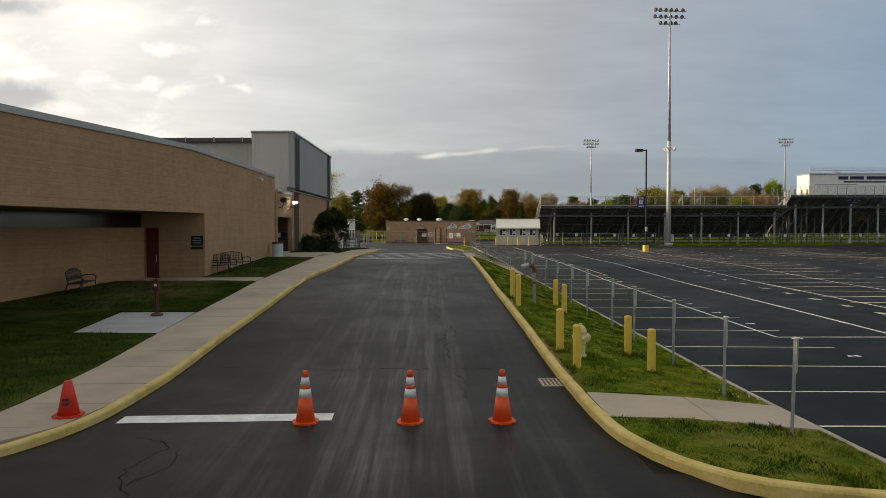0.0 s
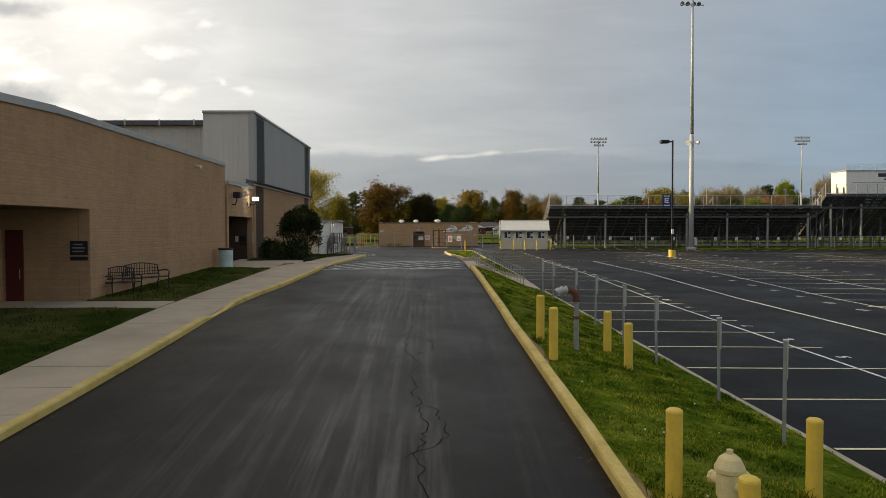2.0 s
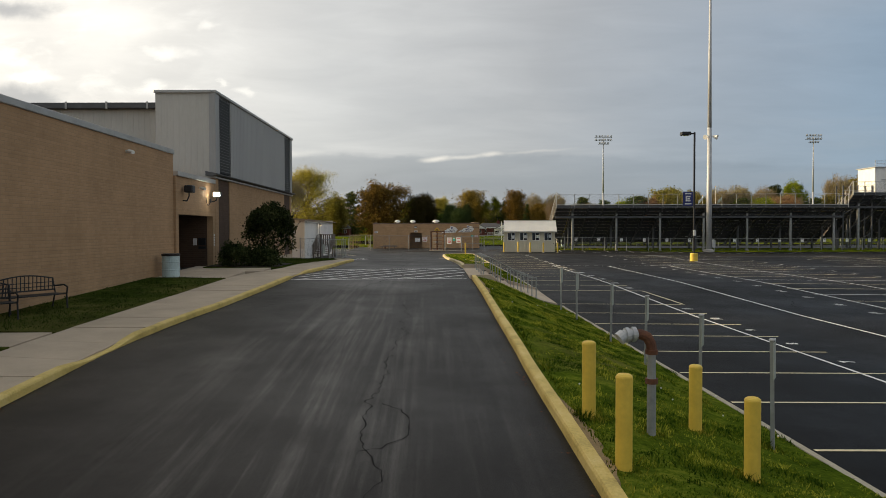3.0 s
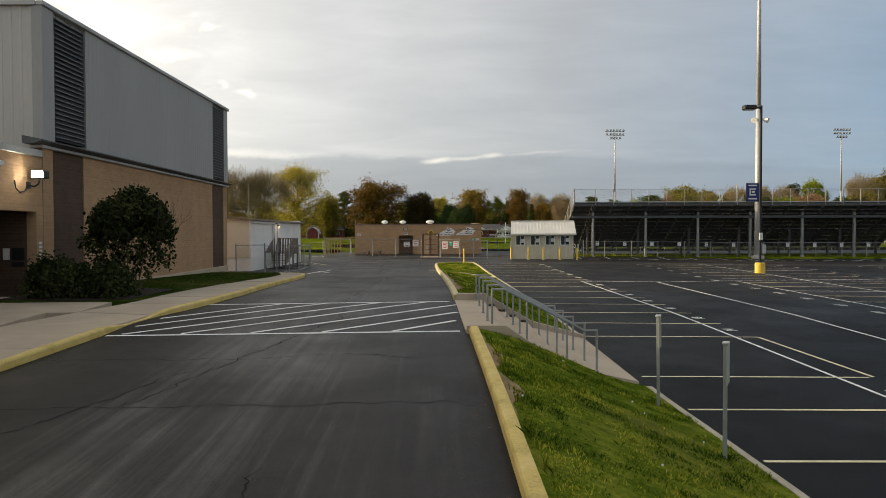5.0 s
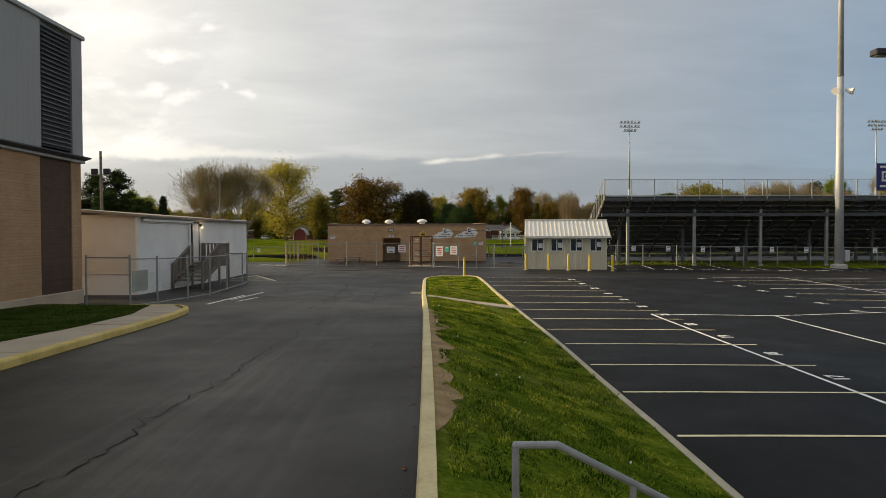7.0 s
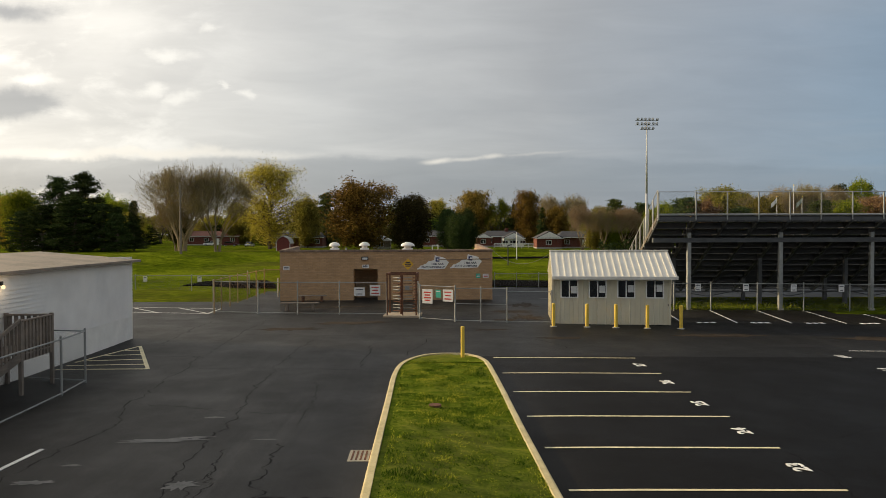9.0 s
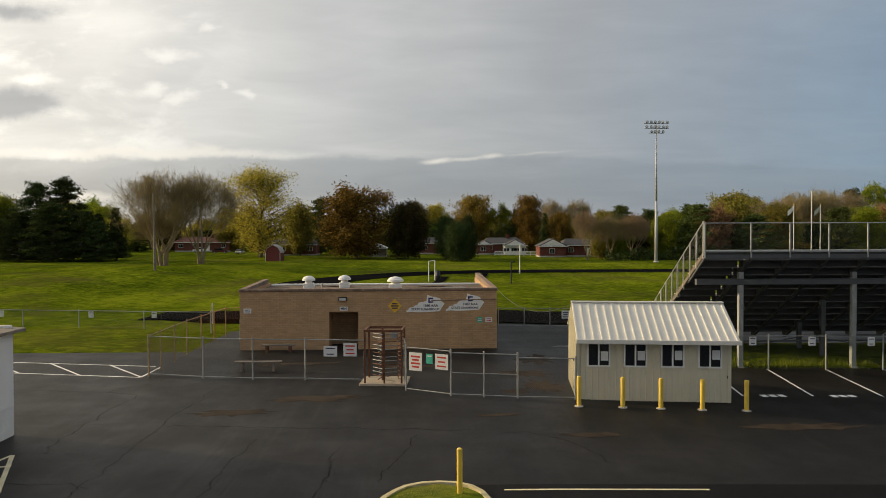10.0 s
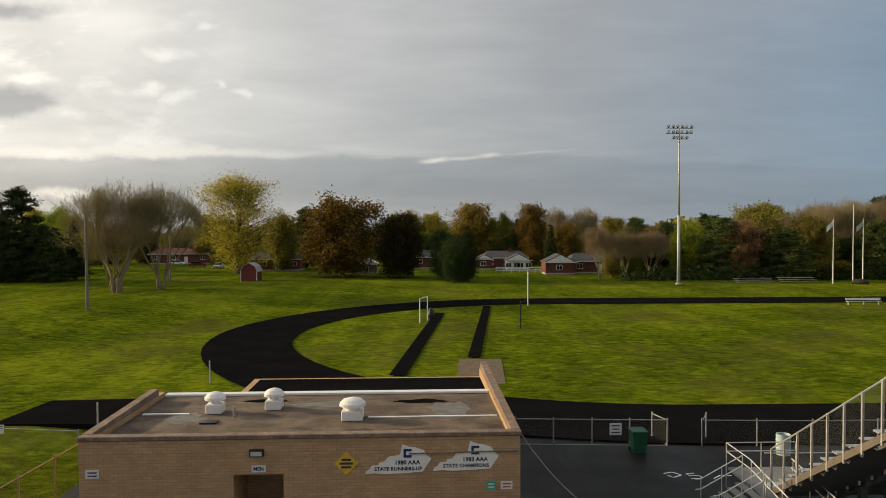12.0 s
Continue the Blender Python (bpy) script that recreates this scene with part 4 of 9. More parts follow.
# ---- track and field ----
def build_track():
    cx, cy, r0, r1, east = 20.0, 154.6, 27.6, 34.9, 150.0
    s = Shape()
    inner, outer = [], []
    for i in range(41):
        a = math.pi / 2 + math.pi * i / 40
        inner.append((cx + r0 * math.cos(a), cy + r0 * math.sin(a)))
        outer.append((cx + r1 * math.cos(a), cy + r1 * math.sin(a)))
    inner, outer = [(east, cy + r0)] + inner + [(east, cy - r0)], [(east, cy + r1)] + outer + [(east, cy - r1)]
    steps = []
    for (a, b), (c, d) in zip(zip(inner, inner[1:]), zip(outer, outer[1:])):
        k = max(1, int(math.hypot(b[0] - a[0], b[1] - a[1]) / 5))
        for j in range(k):
            t = j / k
            steps.append((a[0] + (b[0] - a[0]) * t, a[1] + (b[1] - a[1]) * t, c[0] + (d[0] - c[0]) * t, c[1] + (d[1] - c[1]) * t))
    for xa, ya, xb, yb in steps:
        for t in (0, 0.5, 1):
            x, y = xa + (xb - xa) * t, ya + (yb - ya) * t
            s.v.append((x, y, max(hill(x, y), 2.42) + 0.09))
    s.f = [(3 * i + k, 3 * i + k + 1, 3 * i + k + 4, 3 * i + k + 3) for i in range(len(steps) - 1) for k in (0, 1)]
    fixed("running_track", s, TRACK, True, "black running track curving round the field", "running track")
    for nm, a, b, w in (("runway_1", (2.55, 135.6), (6.1, 172.3), 1.15), ("runway_2", (8.15, 142.2), (12.35, 179.8), 0.95)):
        q = ribbon((a, b), w, lambda x, y: max(hill(x, y), 2.45) + 0.06, 0.03, 4)
        fixed(nm, q, TRACK, False, "narrow black jumping runway in the grass", "runway")
    q = Shape().slab([(6.4, 133), (9.6, 133), (10.2, 141.6), (7.0, 141.9)], 2.3, lambda x, y: max(hill(x, y), 2.45) + 0.03)
    fixed("sand_pit", q, DIRT, False, "brown bare landing pit at the runway's end", "sand pit")
    q = Shape().slab([(-17.6, 124.4), (-17.2, 129.4), (-11.6, 129.6), (-9.6, 124.0)], 2.3, lambda x, y: hill(x, y) + 0.09)
    fixed("throwing_pad", q, TRACK, False, "black asphalt pad in the grass", "asphalt pad")


build_track()


# bare soil where the turf wears away behind the kerb
for y0, y1, w0 in ((54.5, 68.5, 0.42), (15.5, 20.0, 0.22), (24.6, 28.4, 0.28), (40, 46, 0.22)):
    wf = lambda y: w0 * max(0.08, 0.6 + 0.9 * noise.noise((y * 0.9, 3.0, 0.0)) + 0.5 * noise.noise((y * 3.1, 7.0, 0.0))) * min(1, (y - y0) / 1.5 + 0.05, (y1 - y) / 1.5 + 0.05)
    patch("bare_soil", lambda y: kerb_x(y) + 0.165, lambda y: kerb_x(y) + 0.17 + wf(y), y0, y1, lambda x, y: strip_z(x, y) + 0.025 * noise.noise((x * 1.1, y * 1.1, 0)) + 0.012, SOIL, "bare tan soil along the kerb", "soil", 60, 2, 0.05)


# ---- the school ----
def wall_with_holes(s, axis, at, thick, a0, a1, z0, z1, holes):
    """A wall of that thickness (towards the negative side) along an axis, with openings (a, b, low, high)."""
    cuts_a = sorted({a0, a1, *[h[0] for h in holes], *[h[1] for h in holes]})
    cuts_z = sorted({z0, z1, *[h[2] for h in holes], *[h[3] for h in holes]})
    for i in range(len(cuts_a) - 1):
        for j in range(len(cuts_z) - 1):
            a, b, lo, hi = cuts_a[i], cuts_a[i + 1], cuts_z[j], cuts_z[j + 1]
            if any(h[0] <= a and b <= h[1] and h[2] <= lo and hi <= h[3] for h in holes):
                continue
            if axis == "y":
                s.box(at - thick, a, lo, at, b, hi)
            else:
                s.box(a, at, lo, b, at + thick, hi)
    return s


def merge_flat(ob):
    """Joins the blocks of a wall into one clean skin."""
    bm = bmesh.new()
    bm.from_mesh(ob.data)
    bmesh.ops.remove_doubles(bm, verts=bm.verts, dist=1e-4)
    groups = {}
    for f in bm.faces:
        groups.setdefault(tuple(sorted(v.index for v in f.verts)), []).append(f)
    bmesh.ops.delete(bm, geom=[f for g_ in groups.values() if len(g_) > 1 for f in g_], context="FACES")
    bm.to_mesh(ob.data)
    bm.free()
    return ob


SCHOOL = thing("school_building", "low tan brick school wing with a recessed dark entrance", "building")
s = wall_with_holes(Shape(), "y", -10.33, 0.35, 31.4, 48.6, 1.6, 8.12, [(31.4, 33.45, 1.6, 5.42)])
merge_flat(part("wall", s, BRICK, SCHOOL))
# the wing bends away from the drive
s = Shape()
bx0, by0, bx1, by1 = -10.33, 31.4, -17.5, -3.0
nx, ny = -(by0 - by1), (bx0 - bx1)
ln = math.hypot(nx, ny)
nx, ny = nx / ln * 0.35, ny / ln * 0.35
s.slab([(bx1, by1), (bx0, by0), (bx0 + nx, by0 + ny), (bx1 + nx, by1 + ny)], 5.42, 8.12)
s.slab([(-15.2, 6), (-13.35, 15.8), (-13.35 + nx, 15.8 + ny), (-15.2 + nx, 6 + ny)], 1.0, 5.42)
part("wall", s, BRICK, SCHOOL)
s = Shape()
s.box(-10.68, 48.25, 1.9, -10.33 - 12, 48.6, 8.12)
part("wall", s, BRICK, SCHOOL, "end wall of tan brick")
s = Shape()
s.box(-13.3, 33.45, 1.9, -10.69, 33.8, 5.42)
part("jamb_wall", s, BRICK, SCHOOL)
s = Shape()
s.slab([(-12.98, 33.9), (-13.33, 33.9), (-17.25, 20.0), (-16.9, 20.0)], 1.8, 4.78)
part("recess_wall", s, BRICK, SCHOOL, "tan brick wall inside the entrance recess")
s = Shape()
s.slab([(-13.08, 33.9), (-13.43, 33.9), (-20.2, 10.0), (-19.85, 10.0)], 4.78, 5.5)
s.slab([(-16.95, 20.2), (-17.3, 20.2), (-20.2, 10.0), (-19.85, 10.0)], 3.1, 4.78)
part("clerestory", s, GLASS_DARK, SCHOOL, "band of dark glass above the recess wall")
s = Shape()
s.slab([(-16.95, 20.2), (-17.35, 20.2), (-20.2, 10.0), (-19.8, 10.0)], 1.6, 3.1)
part("sill_wall", s, BRICK, SCHOOL)
for k in range(6):
    t = k / 5
    x, y = -16.92 - 2.85 * t, 20.2 - 10.2 * t
    part("mullion", Shape().box(x - 0.1, y - 0.06, 3.1, x + 0.06, y + 0.06, 4.78), BLACK_METAL, SCHOOL)
s = Shape().slab([(-10.4, 31.4), (-10.4, 33.45), (-19, 33.45), (-26, -3), (-17.6, -3)], 5.43, 5.5)
part("soffit", s, STEEL_DARK, SCHOOL, "dark soffit over the entrance recess")
s = Shape().slab([(-10.35, 48.55), (-10.35, 31.4), (-17.5, -3), (-34, -3), (-34, 48.55)], 7.85, 8.0)
part("roof", s, ROOF_GRAVEL, SCHOOL)
s = Shape()
s.box(-10.75, 31.38, 8.12, -10.27, 48.66, 8.34, 0.02)
s.slab([(bx1 + 0.06, by1), (bx0 + 0.06, by0 - 0.012), (bx0 + nx * 1.2, by0 - 0.012 + ny * 1.2), (bx1 + nx * 1.2, by1 + ny * 1.2)], 8.12, 8.34)
s.box(-22, 48.2, 8.12, -10.76, 48.68, 8.34, 0.02)
part("fascia", s, FLASHING, SCHOOL, "pale metal roof edge")
s = Shape().box(-12.98, 33.40, 2.0, -12.42, 33.448, 4.76, 0.01)
d = part("door", s, RED_PAINT, SCHOOL, "dark red entrance door")
part("door_handle", Shape().tube((-12.52, 33.37, 3.2), (-12.52, 33.37, 3.5), 0.015), GALV, d)
s = Shape().box(-10.95, 33.41, 3.95, -10.40, 33.45, 4.4, 0.005)
d = part("plaque", s, BLACK_METAL, SCHOOL, "dark wall plaque with pale lettering")
for k, (w, z) in enumerate(((0.30, 4.29), (0.40, 4.18), (0.36, 4.07))):
    part("bar", Shape().box(-10.68 - w / 2, 33.402, z - 0.02, -10.68 + w / 2, 33.41, z + 0.02), GALV_DULL, d)
s = Shape().box(-10.95, 33.41, 3.78, -10.40, 33.45, 3.90, 0.005)
part("plaque", s, BLACK_METAL, SCHOOL)

# link with a side door recess
LINK = thing("link_building", "lower tan brick link with a recessed side door", "building")
s = wall_with_holes(Shape(), "y", -10.23, 0.3, 48.62, 54.31, 1.9, 7.2, [(48.95, 53.95, 1.9, 5.52)])
merge_flat(part("wall", s, BRICK, LINK))
# darker brick here puts the recess's shade into the wall's colour
part("recess_wall", Shape().box(-13.4, 53.96, 1.9, -10.54, 54.2, 5.6), BRICK_DARK, LINK, "side wall of the recess, shade put into its brick colour")
part("recess_wall", Shape().box(-13.4, 48.62, 1.9, -13.1, 53.95, 5.55), BRICK, LINK)
part("soffit", Shape().box(-13.1, 48.63, 5.56, -10.54, 53.94, 5.64), STEEL_DARK, LINK)
part("roof", Shape().box(-22, 48.7, 7.0, -10.54, 54.2, 7.12), ROOF_GRAVEL, LINK)
part("fascia", Shape().box(-10.6, 48.7, 7.2, -10.14, 54.2, 7.42, 0.02), FLASHING, LINK, "pale metal roof edge")
d = part("door", Shape().box(-13.09, 49.4, 2.85, -13.02, 50.5, 5.0, 0.01), GALV_DULL, LINK, "grey metal door with a narrow window")
part("pane", Shape().box(-13.015, 49.6, 3.7, -13.01, 49.85, 4.7), GLASS_DARK, d)
part("plaque", Shape().box(-10.98, 53.91, 4.05, -10.60, 53.955, 4.42, 0.005), BLACK_METAL, LINK, "dark wall plaque")
part("plaque", Shape().box(-10.98, 53.91, 3.86, -10.60, 53.955, 3.99, 0.005), BLACK_METAL, LINK)
part("notice", Shape().box(-11.25, 53.92, 4.05, -11.06, 53.955, 4.40), SIGN_WHITE, LINK, "small white notice")
for k in range(5):
    part("bar", Shape().box(-10.229, 54.06, 4.02 + 0.125 * k, -10.215, 54.22, 4.10 + 0.125 * k), SIGN_WHITE, LINK, "small pale characters shown as bars")

# ---- gymnasium ----
GYM = thing("gymnasium", "tall gym with tan brick base and grey ribbed metal upper walls", "building",
            pose(-9.93, 73.45, 0.0, 0, 0, -0.87) @ pose(9.72, -72.9, 0.0))
X = -9.72
merge_flat(part("wall", wall_with_holes(Shape(), "y", X, 0.4, 56.3, 70.2, 1.8, 7.5, []), BRICK, GYM))
part("wall", Shape().box(X - 0.4, 72.15, 1.8, X, 72.8, 7.5), BRICK, GYM)
part("wall", Shape().box(X - 25, 72.4, 1.8, X - 0.41, 72.8, 7.5), BRICK, GYM)
part("wall", Shape().box(X - 0.4, 53.78, 1.8, X, 54.36, 7.5), BRICK, GYM)
for a, b in ((54.36, 56.3), (70.2, 72.15)):
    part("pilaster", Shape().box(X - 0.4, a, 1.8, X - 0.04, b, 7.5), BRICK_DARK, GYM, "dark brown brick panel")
part("plinth", Shape().box(X - 0.39, 56.2, 1.8, X + 0.05, 72.83, 2.98, 0.02), CONCRETE, GYM, "pale concrete base course")
part("ledge", Shape().box(X - 0.3, 53.6, 7.5, X + 0.10, 72.95, 7.60, 0.02), FLASHING, GYM, "thin metal ledge between brick and cladding")
part("drip_edge", Shape().add([(X - 0.3, 53.2, 7.60), (X + 0.06, 53.2, 7.60), (X + 0.30, 53.2, 7.68), (X + 0.30, 53.2, 7.72), (X - 0.3, 53.2, 7.84),
                               (X - 0.3, 73.0, 7.60), (X + 0.06, 73.0, 7.60), (X + 0.30, 73.0, 7.68), (X + 0.30, 73.0, 7.72), (X - 0.3, 73.0, 7.84)],
                              [(4, 3, 2, 1, 0), (5, 6, 7, 8, 9), (0, 1, 6, 5), (1, 2, 7, 6), (2, 3, 8, 7), (3, 4, 9, 8), (4, 0, 5, 9)]), STEEL_DARK, GYM, "dark sloping metal drip edge under the cladding")


def cladding(axis, at, a0, a1, z0, z1, pitch=0.3, out=1, depth=0.025):
    """Ribbed sheet metal standing on a wall plane."""
    s = Shape()
    n = max(1, round((a1 - a0) / pitch))
    prof = []
    for k in range(n):
        a = a0 + (a1 - a0) * k / n
        w = (a1 - a0) / n
        prof += [(a, 0.0), (a + 0.72 * w, 0.0), (a + 0.78 * w, depth), (a + 0.94 * w, depth)]
    prof.append((a1, 0.0))
    for a, o in prof:
        for z in (z0, z1):
            s.v.append((at + o * out, a, z) if axis == "y" else (a, at + o * out, z))
    m = len(prof)
    s.f = [(2 * i, 2 * i + 2, 2 * i + 3, 2 * i + 1) for i in range(m - 1)]
    if axis == "y":
        s.box(at - 0.3, a0, z0, at - 0.01, a1, z1)
    else:
        s.box(a0, at + 0.01, z0, a1, at + 0.3, z1)
    return s


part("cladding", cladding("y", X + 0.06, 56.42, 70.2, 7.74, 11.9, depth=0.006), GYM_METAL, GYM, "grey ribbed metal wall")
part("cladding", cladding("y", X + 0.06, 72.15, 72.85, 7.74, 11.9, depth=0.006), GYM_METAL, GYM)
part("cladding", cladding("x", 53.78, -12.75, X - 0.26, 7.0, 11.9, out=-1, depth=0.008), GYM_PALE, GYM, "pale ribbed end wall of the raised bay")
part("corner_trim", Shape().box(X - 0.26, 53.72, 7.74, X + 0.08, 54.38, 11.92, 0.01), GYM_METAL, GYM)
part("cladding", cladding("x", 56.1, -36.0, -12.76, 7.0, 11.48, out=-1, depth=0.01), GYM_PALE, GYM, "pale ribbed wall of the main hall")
part("wall_back", Shape().box(-36, 72.3, 7.5, X - 0.3, 72.6, 11.88), GYM_PALE, GYM)
part("roof", Shape().box(X - 3.0, 53.9, 11.75, X + 0.0, 72.7, 11.9), GYM_METAL, GYM)
part("roof", Shape().box(-36, 56.25, 11.48, -12.75, 72.5, 11.6), GYM_METAL, GYM)
s = Shape()
s.box(X - 0.1, 53.68, 11.9, X + 0.14, 72.95, 12.05, 0.02)
s.box(-12.8, 53.66, 11.9, X - 0.11, 53.94, 12.05, 0.02)
part("coping", s, FLASHING, GYM, "pale metal coping")
s = Shape().box(-36, 55.7, 11.46, -12.85, 56.11, 11.78, 0.03)
part("gutter", s, STEEL_DARK, GYM, "dark box gutter along the hall's eave")
for k in range(10):
    part("gutter_strap", Shape().box(-14.0 - 2.2 * k, 55.65, 11.43, -13.9 - 2.2 * k, 55.695, 11.82), FLASHING, GYM)
part("downpipe", Shape().box(-13.1, 55.86, 7.1, -12.94, 56.04, 11.48, 0.02), GYM_PALE, GYM)


def louvre(a, b, z0, z1):
    d = part("louvre", Shape().box(X - 0.25, a, z0, X + 0.0, b, z1), BLACK_METAL, GYM, "dark vertical louvred panel")
    n = round((z1 - z0) / 0.155)
    slat = Shape()
    slat.add([(0.02, a + 0.05, 0.0), (0.02, b - 0.05, 0.0), (0.075, b - 0.05, -0.03), (0.075, a + 0.05, -0.03),
              (0.02, a + 0.05, 0.02), (0.02, b - 0.05, 0.02), (0.075, b - 0.05, -0.01), (0.075, a + 0.05, -0.01)],
             [(0, 1, 2, 3), (7, 6, 5, 4), (0, 4, 5, 1), (1, 5, 6, 2), (2, 6, 7, 3), (3, 7, 4, 0)])
    me = slat.data("slat", SLAT)
    for k in range(n):
        o = new("slat", me)
        o.parent = d
        o.location = (X + 0.01, 0, z0 + 0.1 + (z1 - z0 - 0.1) * k / n)


louvre(54.4, 56.4, 7.86, 11.88)
louvre(70.22, 72.13, 7.86, 11.88)

# ---- portable classroom ----
TRAILER = thing("portable_classroom", "white sided portable classroom with a low rusty roof", "building")
TX, TY0, TY1, TW = -9.62, 77.4, 95.0, 8.2
G0 = 2.3


def siding(axis, at, a0, a1, z0, z1, row=0.2, out=1):
    """Lapped siding boards."""
    s = Shape()
    n = round((z1 - z0) / row)
    for k in range(n):
        za, zb = z0 + (z1 - z0) * k / n, z0 + (z1 - z0) * (k + 1) / n
        if axis == "y":
            s.add([(at + 0.03 * out, a0, za), (at + 0.03 * out, a1, za), (at, a1, zb), (at, a0, zb), (at - 0.1 * out, a0, za), (at - 0.1 * out, a1, za), (at - 0.1 * out, a1, zb), (at - 0.1 * out, a0, zb)],
                  [(0, 1, 2, 3), (0, 4, 5, 1), (3, 2, 6, 7), (4, 7, 6, 5), (0, 3, 7, 4), (1, 5, 6, 2)])
        else:
            s.add([(a0, at + 0.03 * out, za), (a1, at + 0.03 * out, za), (a1, at, zb), (a0, at, zb), (a0, at - 0.1 * out, za), (a1, at - 0.1 * out, za), (a1, at - 0.1 * out, zb), (a0, at - 0.1 * out, zb)],
                  [(0, 1, 2, 3), (0, 4, 5, 1), (3, 2, 6, 7), (4, 7, 6, 5), (0, 3, 7, 4), (1, 5, 6, 2)])
    return s


part("siding", siding("y", TX, TY0, TY1, 3.3, 5.7, 0.13), SIDING, TRAILER)
part("siding", siding("x", TY0, TX - TW, TX, 3.3, 5.78, 0.13, -1), SIDING_WARM, TRAILER, "beige lapped end wall")
part("siding", siding("x", TY1, TX - TW, TX, 3.3, 5.9), SIDING, TRAILER)
s = Shape()
s.box(TX - TW, TY0 + 0.02, G0, TX + 0.01, TY0 + 0.1, 3.3)
s.box(TX - 0.1, TY0 + 0.1, G0, TX + 0.01, TY1, 3.3)
part("skirting", s, WHITE_PAINT, TRAILER, "white painted skirting panels")
s = Shape()
rows = []
for y in (TY0 - 0.25, TY1 + 0.25):
    rows.append([(TX + 0.3, y, 5.68), (TX + 0.3, y, 5.78), (TX - TW / 2, y, 6.15), (TX - TW - 0.3, y, 5.78), (TX - TW - 0.3, y, 5.68), (TX - TW / 2, y, 6.04)])
s.rings(rows)
part("roof", s, OLD_ROOF, TRAILER, "low rusty ribbed metal roof")
part("corner_board", Shape().box(TX - 0.05, TY0 - 0.05, 3.3, TX + 0.05, TY0 + 0.06, 5.7, 0.01), WHITE_PAINT, TRAILER)
d = part("door", Shape().box(TX - 0.02, 84.15, 3.55, TX + 0.06, 85.1, 5.5, 0.01), SIDING, TRAILER, "white door at the head of the wooden steps")
part("door_frame", Shape().box(TX - 0.02, 84.05, 3.55, TX + 0.08, 84.14, 5.6).box(TX - 0.02, 85.11, 3.55, TX + 0.08, 85.2, 5.6).box(TX - 0.02, 84.05, 5.51, TX + 0.08, 85.2, 5.6), BLACK_METAL, d)
part("door_handle", Shape().tube((TX + 0.1, 85.0, 4.5), (TX + 0.1, 85.0, 4.6), 0.02), GALV, d)
part("gutter", Shape().box(TX + 0.05, TY0 + 0.4, 5.5, TX + 0.17, 84.0, 5.62, 0.02), WHITE_PAINT, TRAILER)
part("downpipe", Shape().box(TX + 0.05, 83.6, 2.8, TX + 0.13, 83.7, 5.5), WHITE_PAINT, TRAILER)

# ---- restroom block by the field ----
RR = thing("restroom_building", "flat-roofed tan brick restroom block with a dark doorway", "building", pose(-6.42, 110.45, 2.4, 0, 0, 1.0))
s = wall_with_holes(Shape(), "x", 0, 0.3, 0, 14.0, -0.1, 3.28, [(4.82, 6.4, -0.1, 2.14)])
merge_flat(part("wall", s, BRICK_RR, RR))
part("wall", Shape().box(0, 0.3, -0.1, 0.3, 6.9, 3.28), BRICK_RR, RR)
part("wall", Shape().box(13.7, 0.3, -0.1, 14.0, 11.3, 3.28), BRICK_RR, RR)
part("wall", Shape().box(0, 6.9, -0.1, 13.7, 7.2, 3.1), BRICK_RR, RR)
part("wall", Shape().box(3.0, 11.0, -0.1, 13.7, 11.3, 2.9), BRICK_RR, RR)
part("wall", Shape().box(3.0, 7.2, -0.1, 3.3, 11.0, 2.9), BRICK_RR, RR)
part("recess_wall", Shape().box(4.5, 1.9, -0.1, 6.7, 2.1, 3.0).box(4.5, 0.3, -0.1, 4.81, 1.9, 3.0).box(6.41, 0.3, -0.1, 6.7, 1.9, 3.0), BRICK_RR, RR, "brick wall inside the doorway")
part("threshold", Shape().box(4.85, -0.25, -0.1, 6.37, 1.88, 0.03, 0.01), CONCRETE_PAD, RR)
part("roof", Shape().box(0.3, 0.3, 3.0, 13.7, 6.9, 3.1), ROOF_GRAVEL, RR, "brown gravelled flat roof with bare patches")
part("roof", Shape().box(3.3, 7.2, 2.85, 13.7, 11.0, 2.92), TRACK, RR, "dark tar roof of the rear part")
part("flashing", Shape().box(0.3, 6.82, 3.1, 13.7, 7.22, 3.2, 0.02), WHITE_PAINT, RR, "white sealed strip along the roof's back")
rg = random.Random(31)
for x, y, rx, ry, mt, lb in ((5.0, 1.6, 2.6, 0.5, DIRT, "bare tan patch on the gravel roof"), (9.6, 2.0, 2.0, 0.55, DIRT, "bare tan patch on the gravel roof"), (2.2, 3.4, 1.0, 0.8, PALE_PATCH, "pale worn patch on the roof"),
                             (7.2, 5.2, 2.2, 0.45, PALE_PATCH, "pale worn patch on the roof"), (12.0, 4.2, 1.0, 1.3, PALE_PATCH, "pale worn patch on the roof"), (10.8, 5.6, 1.3, 0.4, TRACK, "dark damp patch on the roof"), (4.6, 5.9, 1.2, 0.3, TRACK, "dark damp patch on the roof")):
    out = [(x + rx * math.cos(k * math.pi / 11) * rg.uniform(0.5, 1.1), y + ry * math.sin(k * math.pi / 11) * rg.uniform(0.5, 1.15)) for k in range(22)]
    part("roof_patch", Shape().slab(out, 3.09, 3.104), mt, RR, lb)
part("flashing", Shape().box(0.5, 3.9, 3.1, 2.2, 4.05, 3.13), WHITE_PAINT, RR, "narrow white sealed seam")
part("flashing", Shape().box(8.9, 3.1, 3.1, 13.6, 3.22, 3.13), WHITE_PAINT, RR, "narrow white sealed seam")
s = Shape()
s.box(-0.04, -0.05, 3.28, 14.04, 0.32, 3.42, 0.02)
part("coping", s, COPING, RR, "weathered brown metal coping")
s = Shape()
